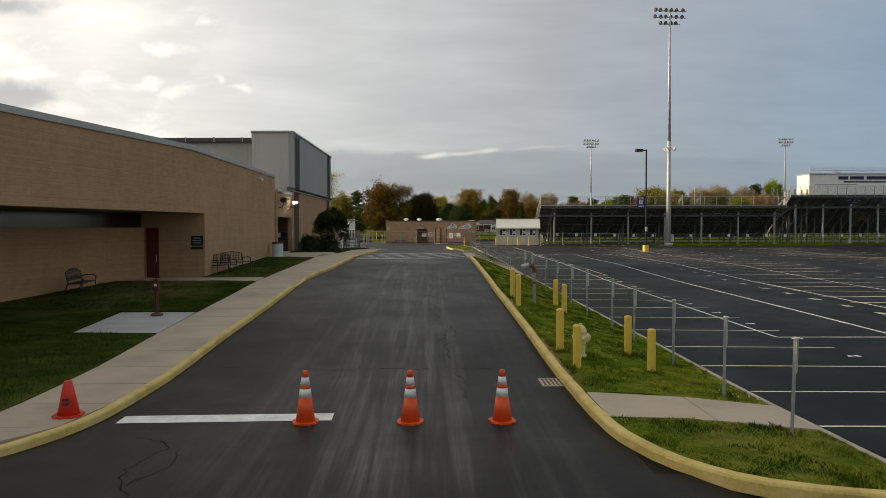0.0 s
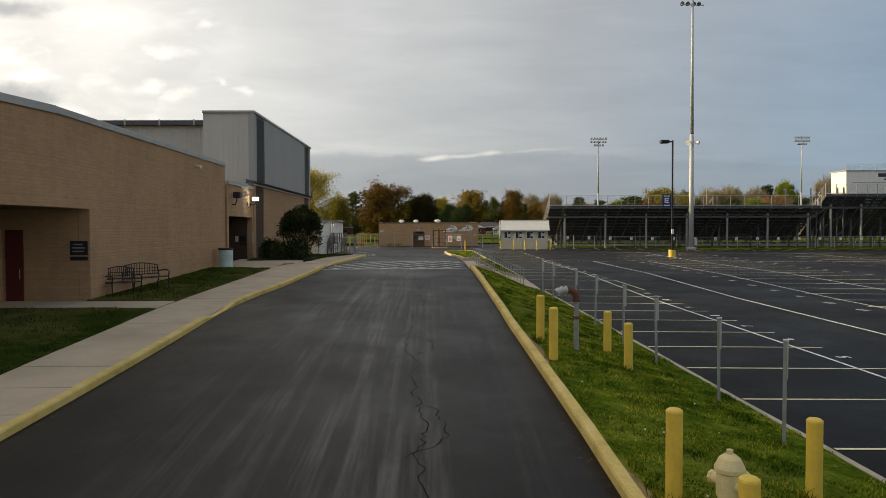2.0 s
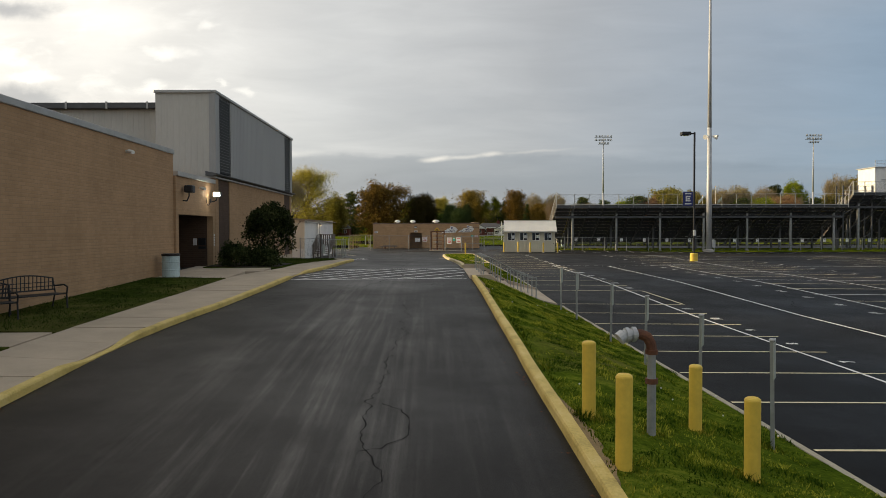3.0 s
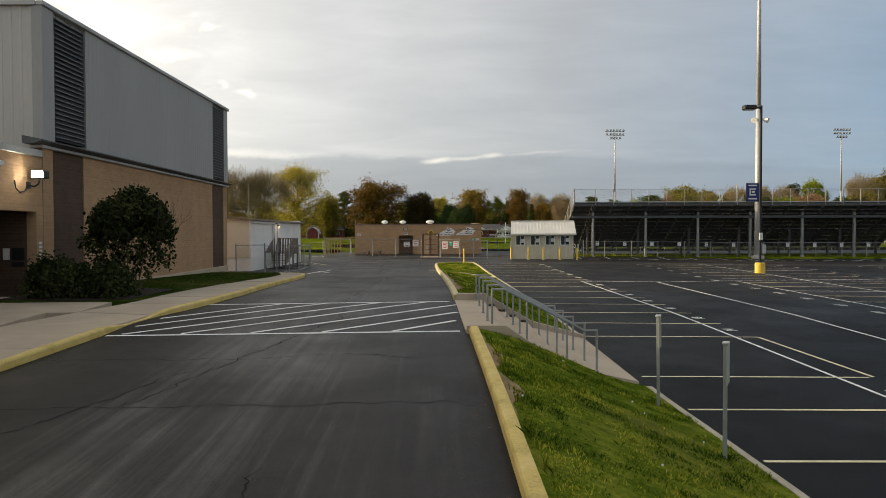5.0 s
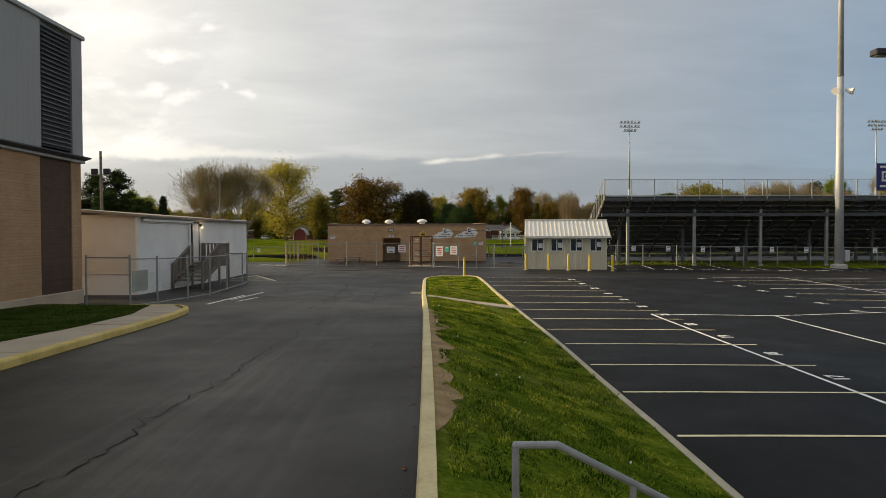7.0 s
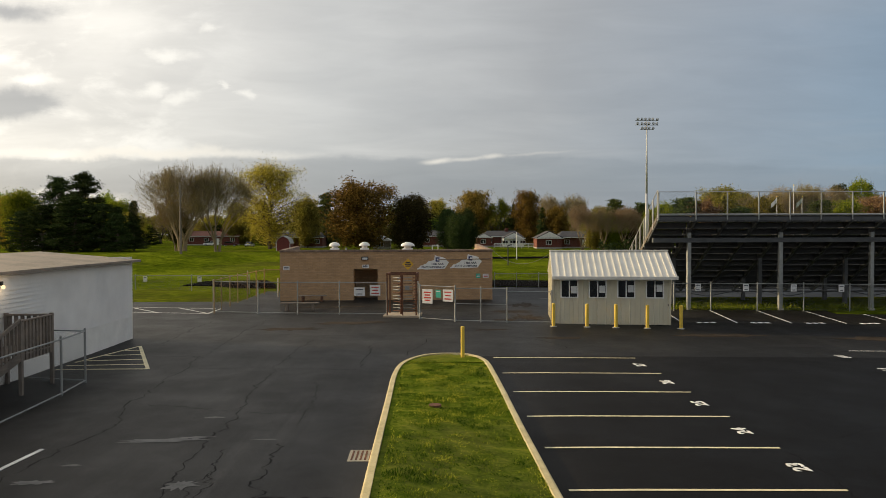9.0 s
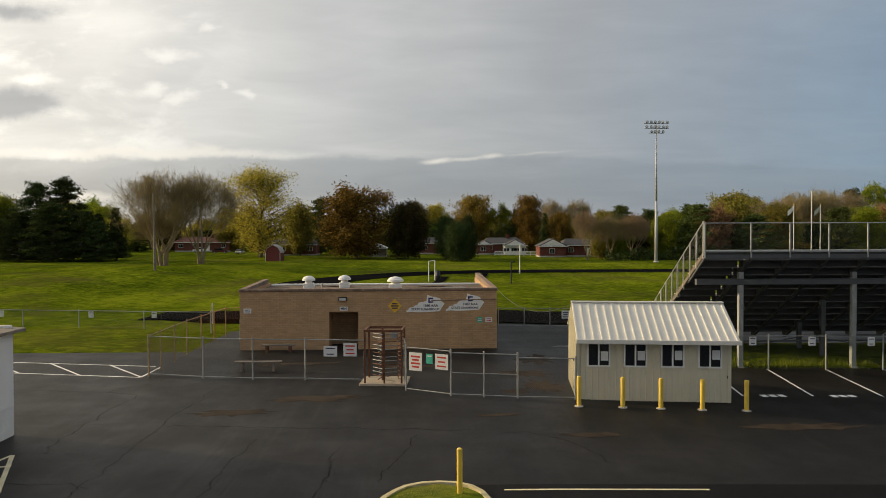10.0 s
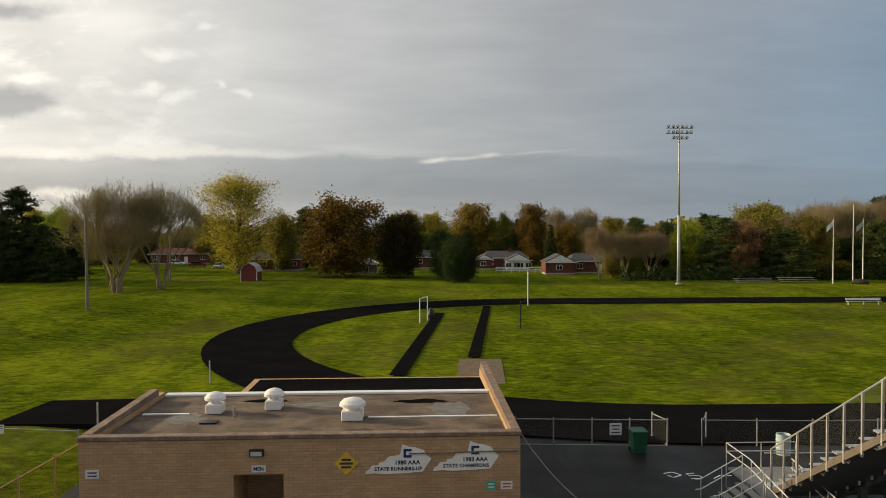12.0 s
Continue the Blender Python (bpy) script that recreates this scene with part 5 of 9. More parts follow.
s.slab([(-0.03, 0.33), (0.26, 0.33), (0.26, 6.3), (-0.03, 6.3)], 3.28, lambda x, y: 3.42 + 0.022 * y)
part("parapet", s, COPING, RR, "raised rust-stained parapet")
s = Shape()
s.slab([(13.74, 0.33), (14.03, 0.33), (14.03, 11.3), (13.74, 11.3)], 3.28, lambda x, y: 3.42 + 0.018 * y)
part("parapet", s, COPING, RR, "raised rust-stained parapet")
for x, y, r in ((3.1, 4.2, 0.34), (5.2, 4.7, 0.34), (8.35, 3.0, 0.42)):
    d = part("roof_vent", Shape().box(x - r * 0.9, y - r * 0.9, 3.1, x + r * 0.9, y + r * 0.9, 3.45, 0.03), WHITE_PAINT, RR, "white mushroom roof vent")
    part("cap", Shape().lathe([(r * 0.62, 3.45), (r * 0.62, 3.58), (r * 1.15, 3.60), (r * 1.12, 3.70), (r * 0.8, 3.82), (r * 0.3, 3.88), (0.02, 3.89)], (x, y, 0), 20), WHITE_PAINT, d, smooth=False)
part("pipe_stub", Shape().tube((4.0, 3.4, 3.1), (4.0, 3.4, 3.5), 0.05), GALV_DULL, RR)
part("hatch", Shape().box(3.0, 2.5, 3.1, 3.6, 2.9, 3.16, 0.01), BLACK_METAL, RR)
part("conduit", Shape().pipe([(10.4, -0.05, 2.75), (13.9, -0.05, 2.8)], 0.025), COPING, RR)
d = part("wall_light", Shape().box(5.35, -0.16, 2.75, 5.8, -0.02, 2.98, 0.02), BLACK_METAL, RR, "small wall light over the doorway")
part("lens", Shape().box(5.40, -0.17, 2.78, 5.75, -0.162, 2.92), LENS, d)
part("wall_box", Shape().box(8.2, -0.16, 0.75, 8.5, -0.01, 1.05, 0.02), GALV_DULL, RR)


# ---- things along the drive ----
def lettering(name, text, size, mat, parent, m, label="", squash=1.0):
    """Raised or painted letters in the built-in font, as a mesh."""
    cu = bpy.data.curves.new(name, "FONT")
    cu.body, cu.size, cu.align_x, cu.align_y, cu.extrude, cu.resolution_u = text, size, "CENTER", "CENTER", 0.003, 2
    cu.offset = size * 0.03
    tmp = bpy.data.objects.new(name, cu)
    scene.collection.objects.link(tmp)
    me = bpy.data.meshes.new_from_object(tmp.evaluated_get(bpy.context.evaluated_depsgraph_get()))
    bpy.data.objects.remove(tmp)
    bpy.data.curves.remove(cu)
    me.materials.clear()
    me.materials.append(mat)
    ob = new(name, me)
    if parent:
        ob.parent = parent
    ob.matrix_basis = m @ Matrix.Diagonal((squash, 1, 1, 1))
    return tagged(ob, label)


def make_cone(name, label, mat, h, base, top, banded):
    t = thing(name, label, "traffic cone", None, "cones across the drive")
    b = base
    part("base", Shape().slab([(b * math.cos(a + math.pi / 8), b * math.sin(a + math.pi / 8)) for a in [k * math.pi / 4 for k in range(8)]], 0, 0.035).box(-b * 0.8, -b * 0.8, 0.0, b * 0.8, b * 0.8, 0.03, 0.01), mat, t)
    r0, r1 = base * 0.70, top
    rad = lambda z: r0 + (r1 - r0) * (z - 0.03) / (h - 0.03)
    cuts = [0.03, 0.5 * h, 0.66 * h, 0.73 * h, 0.88 * h, h] if banded else [0.03, h]
    for k, (a, c) in enumerate(zip(cuts, cuts[1:])):
        white = banded and k in (1, 3)
        grow = 0.004 if white else 0
        part("band" if white else "body", Shape().lathe([(rad(a) + grow, a), (rad(c) + grow, c)] + ([(rad(c) * 0.6, c + 0.012)] if c == h else []), n=18), REFLECTIVE if white else mat, t, "white reflective band" if white else "", True)
    return t


c = make_cone("traffic_cone", "tall orange traffic cone with two white reflective bands", ORANGE, 0.93, 0.25, 0.045, True)
for i, (x, y, rz) in enumerate(((-2.33, 13.3, 4), (-0.45, 13.25, -9), (1.2, 13.25, 15))):
    m = pose(x, y, drive_z(y), 0, 0, rz)
    if i:
        copy_thing(c, m)
    else:
        c.matrix_world = m
c = make_cone("traffic_cone", "squat red traffic cone standing on the walk", RED_ORANGE, 0.62, 0.27, 0.07, False)
c.matrix_world = pose(-6.55, 13.35, walk_z(0, 13.35), 0, 0, 10)
part("lettering", Shape().box(-0.05, -0.175, 0.22, 0.05, -0.15, 0.26).box(-0.05, -0.165, 0.30, 0.05, -0.135, 0.34), INK, c, "unreadable dark stencilled marks")


def make_bollard(h, r, group, label, x, y, z, footing=False):
    t = thing("bollard", label, "bollard", pose(x, y, z, 0, 0, random.uniform(0, 90)), group)
    part("post", Shape().lathe([(r, -0.15), (r, h - r * 0.6)], n=24), BOLLARD, t)
    part("cap", Shape().lathe([(r * 1.03, h - r * 0.6), (r * 1.03, h - r * 0.5), (r * 0.95, h - r * 0.28), (r * 0.7, h - r * 0.1), (r * 0.35, h - 0.005), (0.01, h)], n=24), BOLLARD, t, "rounded yellow cap")
    if footing:
        part("base_plate", Shape().lathe([(r * 2.0, -0.02), (r * 1.9, 0.03), (r * 1.05, 0.04)], n=16), FOOTING, t, "pale concrete footing")
    return t


for x, y, hh in ((3.32, 16.85, 1.02), (5.15, 17.15, 1.02), (3.26, 18.62, 1.08), (5.13, 19.05, 1.03)):
    make_bollard(hh, 0.095, "bollards round the hydrant", "round yellow steel bollard beside the hydrant", x, y, strip_z(x, y))
for x, y, hh in ((3.05, 25.25, 1.10), (4.76, 25.75, 1.02), (3.08, 27.15, 1.08), (4.81, 27.72, 1.0)):
    make_bollard(hh, 0.095, "bollards round the standpipe", "round yellow steel bollard beside the standpipe", x, y, strip_z(x, y))
for x, y in ((9.46, 98.2), (11.07, 98.05), (12.45, 97.9), (13.94, 97.75), (15.53, 97.62)):
    make_bollard(1.15, 0.085, "bollards before the ticket booth", "yellow bollard standing before the ticket booth", x, y, paved_z(x, y), True)
make_bollard(1.15, 0.07, "", "thin yellow post at the grass strip's end", 4.6, 89.2, drive_z(89.2) + 0.1, False)

# hydrant
H = thing("fire_hydrant", "cream and yellow fire hydrant in the grass strip", "fire hydrant", pose(3.66, 18.05, strip_z(3.66, 18.05), 0, 0, 25))
part("body", Shape().lathe([(0.17, -0.05), (0.17, 0.05), (0.12, 0.06), (0.12, 0.30), (0.14, 0.34), (0.14, 0.58), (0.16, 0.60), (0.16, 0.64)], n=20), HYDRANT, H)
part("bonnet", Shape().lathe([(0.16, 0.64), (0.14, 0.68), (0.11, 0.74), (0.06, 0.78), (0.035, 0.785), (0.035, 0.83), (0.0, 0.835)], n=20), HYDRANT, H)
for a, r in ((0, 0.085), (90, 0.065), (270, 0.065)):
    d = Vector((math.cos(radians(a)), math.sin(radians(a)), 0))
    part("outlet", Shape().tube(d * 0.10 + Vector((0, 0, 0.47)), d * 0.21 + Vector((0, 0, 0.47)), r, n=14).tube(d * 0.21 + Vector((0, 0, 0.47)), d * 0.25 + Vector((0, 0, 0.47)), r * 1.15, n=8), HYDRANT, H)

# standpipe
P = thing("standpipe", "galvanised standpipe with a rusty elbow and capped outlet", "standpipe", pose(3.84, 26.75, strip_z(3.84, 26.75)))
part("riser", Shape().tube((0, 0, -0.2), (0, 0, 0.72), 0.06, n=14), GALV_DULL, P)
part("collar", Shape().tube((0, 0, 0.70), (0, 0, 0.77), 0.085, n=14), RUST, P)
part("upper_riser", Shape().tube((0, 0, 0.77), (0, 0, 1.14), 0.056, n=14), GALV_DULL, P)
part("elbow", Shape().tube((0, 0, 1.10), (0, 0, 1.16), 0.085, n=14).pipe([(0, 0, 1.14), (-0.01, 0, 1.24), (-0.06, 0, 1.33), (-0.15, 0, 1.37), (-0.22, 0, 1.37)], 0.07, 12), RUST, P, "rust brown iron elbow")
part("outlet", Shape().tube((-0.20, 0, 1.37), (-0.40, -0.02, 1.36), 0.07, n=14).tube((-0.22, 0, 1.37), (-0.27, 0, 1.37), 0.10, n=14).tube((-0.31, -0.01, 1.365), (-0.36, -0.015, 1.36), 0.10, n=14).tube((-0.38, -0.02, 1.36), (-0.45, -0.03, 1.31), 0.09, n=14), GALV, P, "grey metal outlet with cap")

# parking signs along the lot
SIGN_Y = (12.4, 15.2, 18.3, 21.55, 24.1, 27.9, 30.7, 34.2, 37.5, 42.0, 45.0)
sign = thing("parking_sign", "small grey-backed parking sign on a steel post in the grass", "parking sign", None, "parking signs along the lot")
part("post", Shape().box(-0.028, -0.02, -0.2, 0.028, 0.02, 1.68), GALV_DULL, sign)
p_ = part("panel", Shape().box(0.032, -0.155, 1.08, 0.040, 0.155, 1.64, 0.002), SIGN_BACK, sign, "grey sign panel facing the lot")
part("bolt", Shape().tube((0.02, 0, 1.2), (0.046, 0, 1.2), 0.012, n=6), GALV, p_)
part("bolt", Shape().tube((0.02, 0, 1.5), (0.046, 0, 1.5), 0.012, n=6), GALV, p_)
part("cap", Shape().box(-0.035, -0.06, 1.66, 0.055, 0.06, 1.69, 0.005), GALV, sign)
for i, y in enumerate(SIGN_Y):
    x = 6.03 + 0.02 * (i % 3)
    m = pose(x, y, strip_z(x, y), random.uniform(-1.5, 1.5), random.uniform(-1.5, 1.5), random.uniform(-34, -24))
    if i:
        copy_thing(sign, m)
    else:
        sign.matrix_world = m

# storm inlets in the kerb
for x, y, rz in ((2.58, 16.08, 0), (2.02, 77.95, 0)):
    t = thing("storm_inlet", "concrete storm inlet frame set in the drive by the kerb", "storm drain", pose(x, y, drive_z(y), 0, 0, rz))
    part("collar", Shape().box(-0.24, -0.36, -0.1, 0.28, 0.36, 0.012, 0.004), KERB_GREY, t)
    for k in range(5):
        part("grate_bar", Shape().box(-0.18 + 0.09 * k, -0.30, -0.05, -0.14 + 0.09 * k, 0.30, 0.02, 0.003), RUST, t, "rusty iron grate bar")
t = lone("valve_cover", Shape().lathe([(0.16, -0.03), (0.16, 0.02), (0.13, 0.025), (0.0, 0.026)], n=16), RUST, "small round rusty valve cover in the grass", "valve cover", pose(3.55, 82.0, strip_z(3.55, 82.0) + 0.02))

# concrete steps from drive to lot, with five pipe rails
ST = thing("concrete_steps", "broad concrete steps from the drive down to the lot", "steps")
STEP_TOP = lambda y: 2.80 + (y - 46.8) * 0.024
Y0, Y1, RUN, RISE = 46.80, 52.06, 0.30, 0.15
part("landing", Shape().slab([(2.56, Y0), (3.345, Y0), (3.345, Y1), (2.52, Y1)], 1.3, lambda x, y: STEP_TOP(y)), CONCRETE, ST)
for k in range(4):
    x0, x1 = 3.35 + RUN * k, 3.35 + RUN * (k + 1) - 0.005
    part("step", Shape().slab([(x0, Y0), (x1, Y0), (x1, Y1), (x0, Y1)], 1.2, lambda x, y: STEP_TOP(y) - RISE * (k + 1)), CONCRETE, ST)
FOOT_X = 3.35 + 4 * RUN
part("bottom_walk", Shape().slab([(FOOT_X, Y0), (6.22, Y0), (6.22, Y1), (FOOT_X, Y1)], 1.2, lambda x, y: STEP_TOP(y) - 5 * RISE - (x - FOOT_X) * 0.22), CONCRETE, ST)
for y0, y1, lift in ((Y0 - 0.2, Y0 - 0.01, 0.12), (Y1 + 0.01, Y1 + 0.22, 0.18)):
    q = Shape()
    fall = -0.93 if y0 < Y0 else -0.80
    top = lambda x, y: between(x, [(2.58, 0), (3.38, 0), (4.72, fall), (6.2, fall - 0.4)]) + STEP_TOP(y) + lift
    cuts = (2.58, 3.38, 4.72, 6.2)
    for x0, x1 in zip(cuts, cuts[1:]):
        q.slab([(x0, y0), (x1, y0), (x1, y1), (x0, y1)], 1.2, top)
    part("cheek_wall", q, CONCRETE, ST)
rg = random.Random(31)
for k in range(4):
    x0, z0 = 3.35 + RUN * k, STEP_TOP(Y1) - RISE * (k + 1)
    out = [(x0 + 0.01, Y1), (x0 + 0.01, Y1 - rg.uniform(0.2, 0.5)), (x0 + 0.10, Y1 - rg.uniform(0.15, 0.3)), (x0 + 0.19, Y1 - rg.uniform(0.2, 0.45)), (x0 + 0.285, Y1 - rg.uniform(0.05, 0.3)), (x0 + 0.285, Y1)]
    part("litter", Shape().slab(out, z0 - 0.02, lambda x, y: z0 + 0.010 + 0.06 * max(0, y - Y1 + 0.4)), MULCH, ST, "dark leaf litter on the step")
for y in (46.92, 48.12, 49.40, 50.76, 51.98):
    zt, ze, w = 3.64, 2.755, STEP_TOP(y)
    x0, u = 3.125, 2.225
    rail = thing("handrail", "grey galvanised pipe handrail on the concrete steps", "handrail", pose(x0, y, w), "handrails on the steps")
    foot = lambda x: (-RISE * max(0, min(4, math.ceil((x + x0 - 3.35) / RUN))) if x + x0 < FOOT_X else -5 * RISE - (x + x0 - FOOT_X) * 0.22)
    part("rail", Shape().pipe([(0, 0, 0.0), (0, 0, zt - w), (0.26, 0, zt - w), (u - 0.26, 0, ze - w), (u, 0, ze - w), (u, 0, foot(u))], 0.024, 10), GALV_DULL, rail)
    for f in (0.28, 0.78):
        x = 0.26 + (u - 0.52) * f
        zz = zt - w + (ze - zt) * f
        part("post", Shape().tube((x, 0, zz), (x, 0, foot(x)), 0.022), GALV_DULL, rail)
        part("foot", Shape().lathe([(0.045, foot(x) - 0.01), (0.045, foot(x) + 0.015), (0.028, foot(x) + 0.03)], (x, 0, 0), 12), GALV_DULL, rail)
    for x in (0, u):
        part("foot", Shape().lathe([(0.045, foot(x) - 0.01), (0.045, foot(x) + 0.015), (0.028, foot(x) + 0.03)], (x, 0, 0), 12), GALV_DULL, rail)


# ---- beside the school ----
def make_bench(x, y, rz, w, label):
    t = thing("park_bench", label, "bench", pose(x, y, LAWN_Z(x, y), 0, 0, rz))
    for sx in (-w / 2, w / 2):
        s = Shape().pipe([(sx, -0.30, 0), (sx, -0.27, 0.42), (sx, 0.22, 0.40), (sx, 0.34, 0)], 0.022, 8)
        part("leg_frame", s, BLACK_METAL, t)
        part("armrest", Shape().pipe([(sx, 0.22, 0.62), (sx, -0.18, 0.66), (sx, -0.31, 0.60), (sx, -0.28, 0.42)], 0.022, 8), BLACK_METAL, t)
    part("seat", Shape().box(-w / 2, -0.28, 0.40, w / 2, 0.22, 0.43, 0.006), BLACK_METAL, t)
    pts = []
    n = 14
    for k in range(n + 1):
        u = -w / 2 + w * k / n
        pts.append((u, 0.30, 0.83 + 0.10 * math.sin(math.pi * k / n)))
    part("back_rail", Shape().pipe([(-w / 2, 0.20, 0.42)] + pts + [(w / 2, 0.20, 0.42)], 0.02, 6), BLACK_METAL, t)
    b = part("backrest", Shape().box(-w / 2, 0.235, 0.50, w / 2, 0.25, 0.54), BLACK_METAL, t)
    for k in range(1, 2 * n, 2):
        u = -w / 2 + w * k / (2 * n)
        part("slat", Shape().beam((u, 0.24, 0.52), (u + 0.05, 0.30, 0.82 + 0.09 * math.sin(math.pi * k / (2 * n))), 0.022, 0.012), BLACK_METAL, b)
    for k, z in enumerate((0.62, 0.73)):
        part("slat", Shape().beam((-w / 2, 0.255 + 0.02 * k, z), (w / 2, 0.255 + 0.02 * k, z), 0.01, 0.02), BLACK_METAL, b)


make_bench(-13.45, 28.2, 100, 1.75, "black metal park bench on the shaded lawn")
make_bench(-9.75, 36.4, 63, 1.6, "black metal park bench beside the brick wall")
make_bench(-9.85, 34.75, 48, 1.0, "black metal garden seat beside the brick wall")
t = thing("post_indicator_valve", "dark red iron valve post on a round base", "valve post", pose(-8.8, 23.5, walk_z(0, 23.5)))
part("base", Shape().lathe([(0.19, 0.0), (0.19, 0.05), (0.12, 0.09)], n=16), RUST, t)
part("column", Shape().tube((0, 0, 0.05), (0, 0, 0.80), 0.07, 0.06, 14), RED_PAINT, t)
part("head", Shape().box(-0.09, -0.10, 0.80, 0.09, 0.10, 1.18, 0.015), RED_PAINT, t)
part("window", Shape().box(-0.04, -0.106, 0.95, 0.04, -0.1, 1.03), SIGN_WHITE, t)
part("handle", Shape().beam((-0.1, 0, 1.22), (0.12, 0, 1.22), 0.03, 0.03).tube((0, 0, 1.18), (0, 0, 1.24), 0.025), RED_PAINT, t)
t = thing("litter_bin", "pale blue-grey drum used as a litter bin", "litter bin", pose(-9.75, 46.6, walk_z(0, 46.6)))
part("drum", Shape().lathe([(0.34, 0), (0.35, 0.02), (0.35, 0.28), (0.365, 0.30), (0.35, 0.32), (0.35, 0.60), (0.365, 0.62), (0.35, 0.64), (0.35, 0.93), (0.36, 0.95), (0.33, 0.95), (0.32, 0.5)], n=24), BIN_BLUE, t)
part("liner", Shape().lathe([(0.365, 0.86), (0.372, 0.95), (0.33, 0.965)], n=24), BLACK_METAL, t)


def wall_camera(x, y, z, label):
    t = thing("security_camera", label, "camera", pose(x, y, z))
    part("bracket", Shape().box(-0.14, -0.05, -0.05, 0.02, 0.05, 0.05, 0.01), WHITE_PAINT, t)
    part("housing", Shape().tube((0.0, 0.0, 0.0), (0.22, -0.18, -0.06), 0.07, n=12), WHITE_PAINT, t)


wall_camera(-10.22, 43.8, 7.72, "white security camera on the brick wall")
wall_camera(-10.14, 51.9, 6.85, "white security camera on the link wall")
t = thing("floodlight", "dark unlit floodlight on a curved wall arm", "floodlight", pose(-10.22, 49.5, 6.45))
part("arm", Shape().pipe([(0, 0, -0.3), (0.18, 0, -0.32), (0.28, 0, -0.1), (0.28, 0, 0.1)], 0.03, 8), BLACK_METAL, t)
part("head", Shape().box(0.12, -0.22, 0.05, 0.5, 0.22, 0.38, 0.04), BLACK_METAL, t)
t = thing("wall_lamp", "lit floodlight on a curved arm beside the gym's corner", "wall lamp", pose(-10.23, 53.5, 6.62))
part("bracket", Shape().box(0.0, -0.09, -0.42, 0.05, 0.09, -0.22, 0.01), BLACK_METAL, t)
part("arm", Shape().pipe([(0.04, 0, -0.32), (0.20, 0, -0.36), (0.33, -0.02, -0.28), (0.38, -0.02, -0.1)], 0.028, 8), BLACK_METAL, t)
part("conduit", Shape().pipe([(0.03, -0.72, -0.22), (0.05, -0.70, -0.44), (0.05, -0.5, -0.56), (0.04, -0.2, -0.50), (0.03, -0.05, -0.34)], 0.018, 6), BLACK_METAL, t)
part("head", Shape().box(0.18, -0.16, -0.12, 0.58, 0.16, 0.12, 0.03), BLACK_METAL, t)
part("lens", Shape().box(0.21, -0.175, -0.10, 0.55, -0.163, 0.10), LAMP_ON, t, "brightly lit lens")
lamp = new("wall_lamp_light", bpy.data.lights.new("wall_lamp_light", "POINT"))
lamp.data.energy, lamp.data.color, lamp.data.shadow_soft_size = 7.0, (1.0, 0.96, 0.80), 0.12
lamp.location = (-9.75, 53.1, 6.6)

# wooden steps and landing at the portable classroom
W = thing("wooden_steps", "weathered wooden steps and landing with railings", "wooden steps", pose(TX, 0, 0))
for k in range(9):
    part("deck_board", Shape().box(0.1, 83.95 + 0.19 * k, 3.46, 1.5, 83.95 + 0.19 * k + 0.17, 3.5, 0.005), WOOD, W)
for k in range(5):
    part("tread", Shape().box(0.1, 81.3 + 0.53 * k, 2.75 + 0.15 * k, 1.5, 81.3 + 0.53 * k + 0.5, 2.79 + 0.15 * k, 0.006), WOOD, W)
for sx in (0.1, 1.46):
    part("stringer", Shape().beam((sx, 81.2, 2.72), (sx, 83.9, 3.42), 0.05, 0.24), WOOD, W)
    part("sloping_rail", Shape().beam((sx, 81.3, 3.55), (sx, 83.9, 4.45), 0.05, 0.10), WOOD, W)
    for k in range(14):
        y = 81.4 + 0.18 * k
        part("baluster", Shape().box(sx - 0.02, y, 2.8 + (y - 81.3) * 0.27, sx + 0.02, y + 0.06, 3.52 + (y - 81.3) * 0.345), WOOD, W)
for x, y in ((0.1, 83.95), (1.46, 83.95), (1.46, 85.6), (0.1, 85.6), (1.46, 81.25), (0.1, 81.25)):
    part("post", Shape().box(x - 0.05, y - 0.05, 2.3, x + 0.05, y + 0.05, 4.5 if y > 83 else 3.6, 0.006), WOOD, W)
for k in range(9):
    part("baluster", Shape().box(1.44, 84.0 + 0.18 * k, 3.3, 1.49, 84.0 + 0.18 * k + 0.10, 4.42), WOOD, W)
for k in range(7):
    part("baluster", Shape().box(0.16 + 0.19 * k, 85.57, 3.3, 0.16 + 0.19 * k + 0.10, 85.62, 4.42), WOOD, W)
part("rail", Shape().box(0.08, 85.52, 4.42, 1.52, 85.66, 4.47, 0.005).box(1.40, 83.95, 4.425, 1.53, 85.51, 4.465, 0.005), WOOD, W)
t = thing("porch_lamp", "small lit lamp beside the classroom door", "wall lamp", pose(TX + 0.05, 85.35, 5.4))
part("bracket", Shape().box(-0.02, -0.05, -0.05, 0.10, 0.05, 0.08, 0.01), BLACK_METAL, t)
part("bulb", Shape().ball((0.12, 0, -0.09), 0.06), LAMP_SMALL, t, "lit bulb")
lamp = new("porch_light", bpy.data.lights.new("porch_light", "POINT"))
lamp.data.energy, lamp.data.color, lamp.data.shadow_soft_size = 4.0, (1.0, 0.75, 0.45), 0.08
lamp.location = (TX + 0.4, 85.35, 5.25)


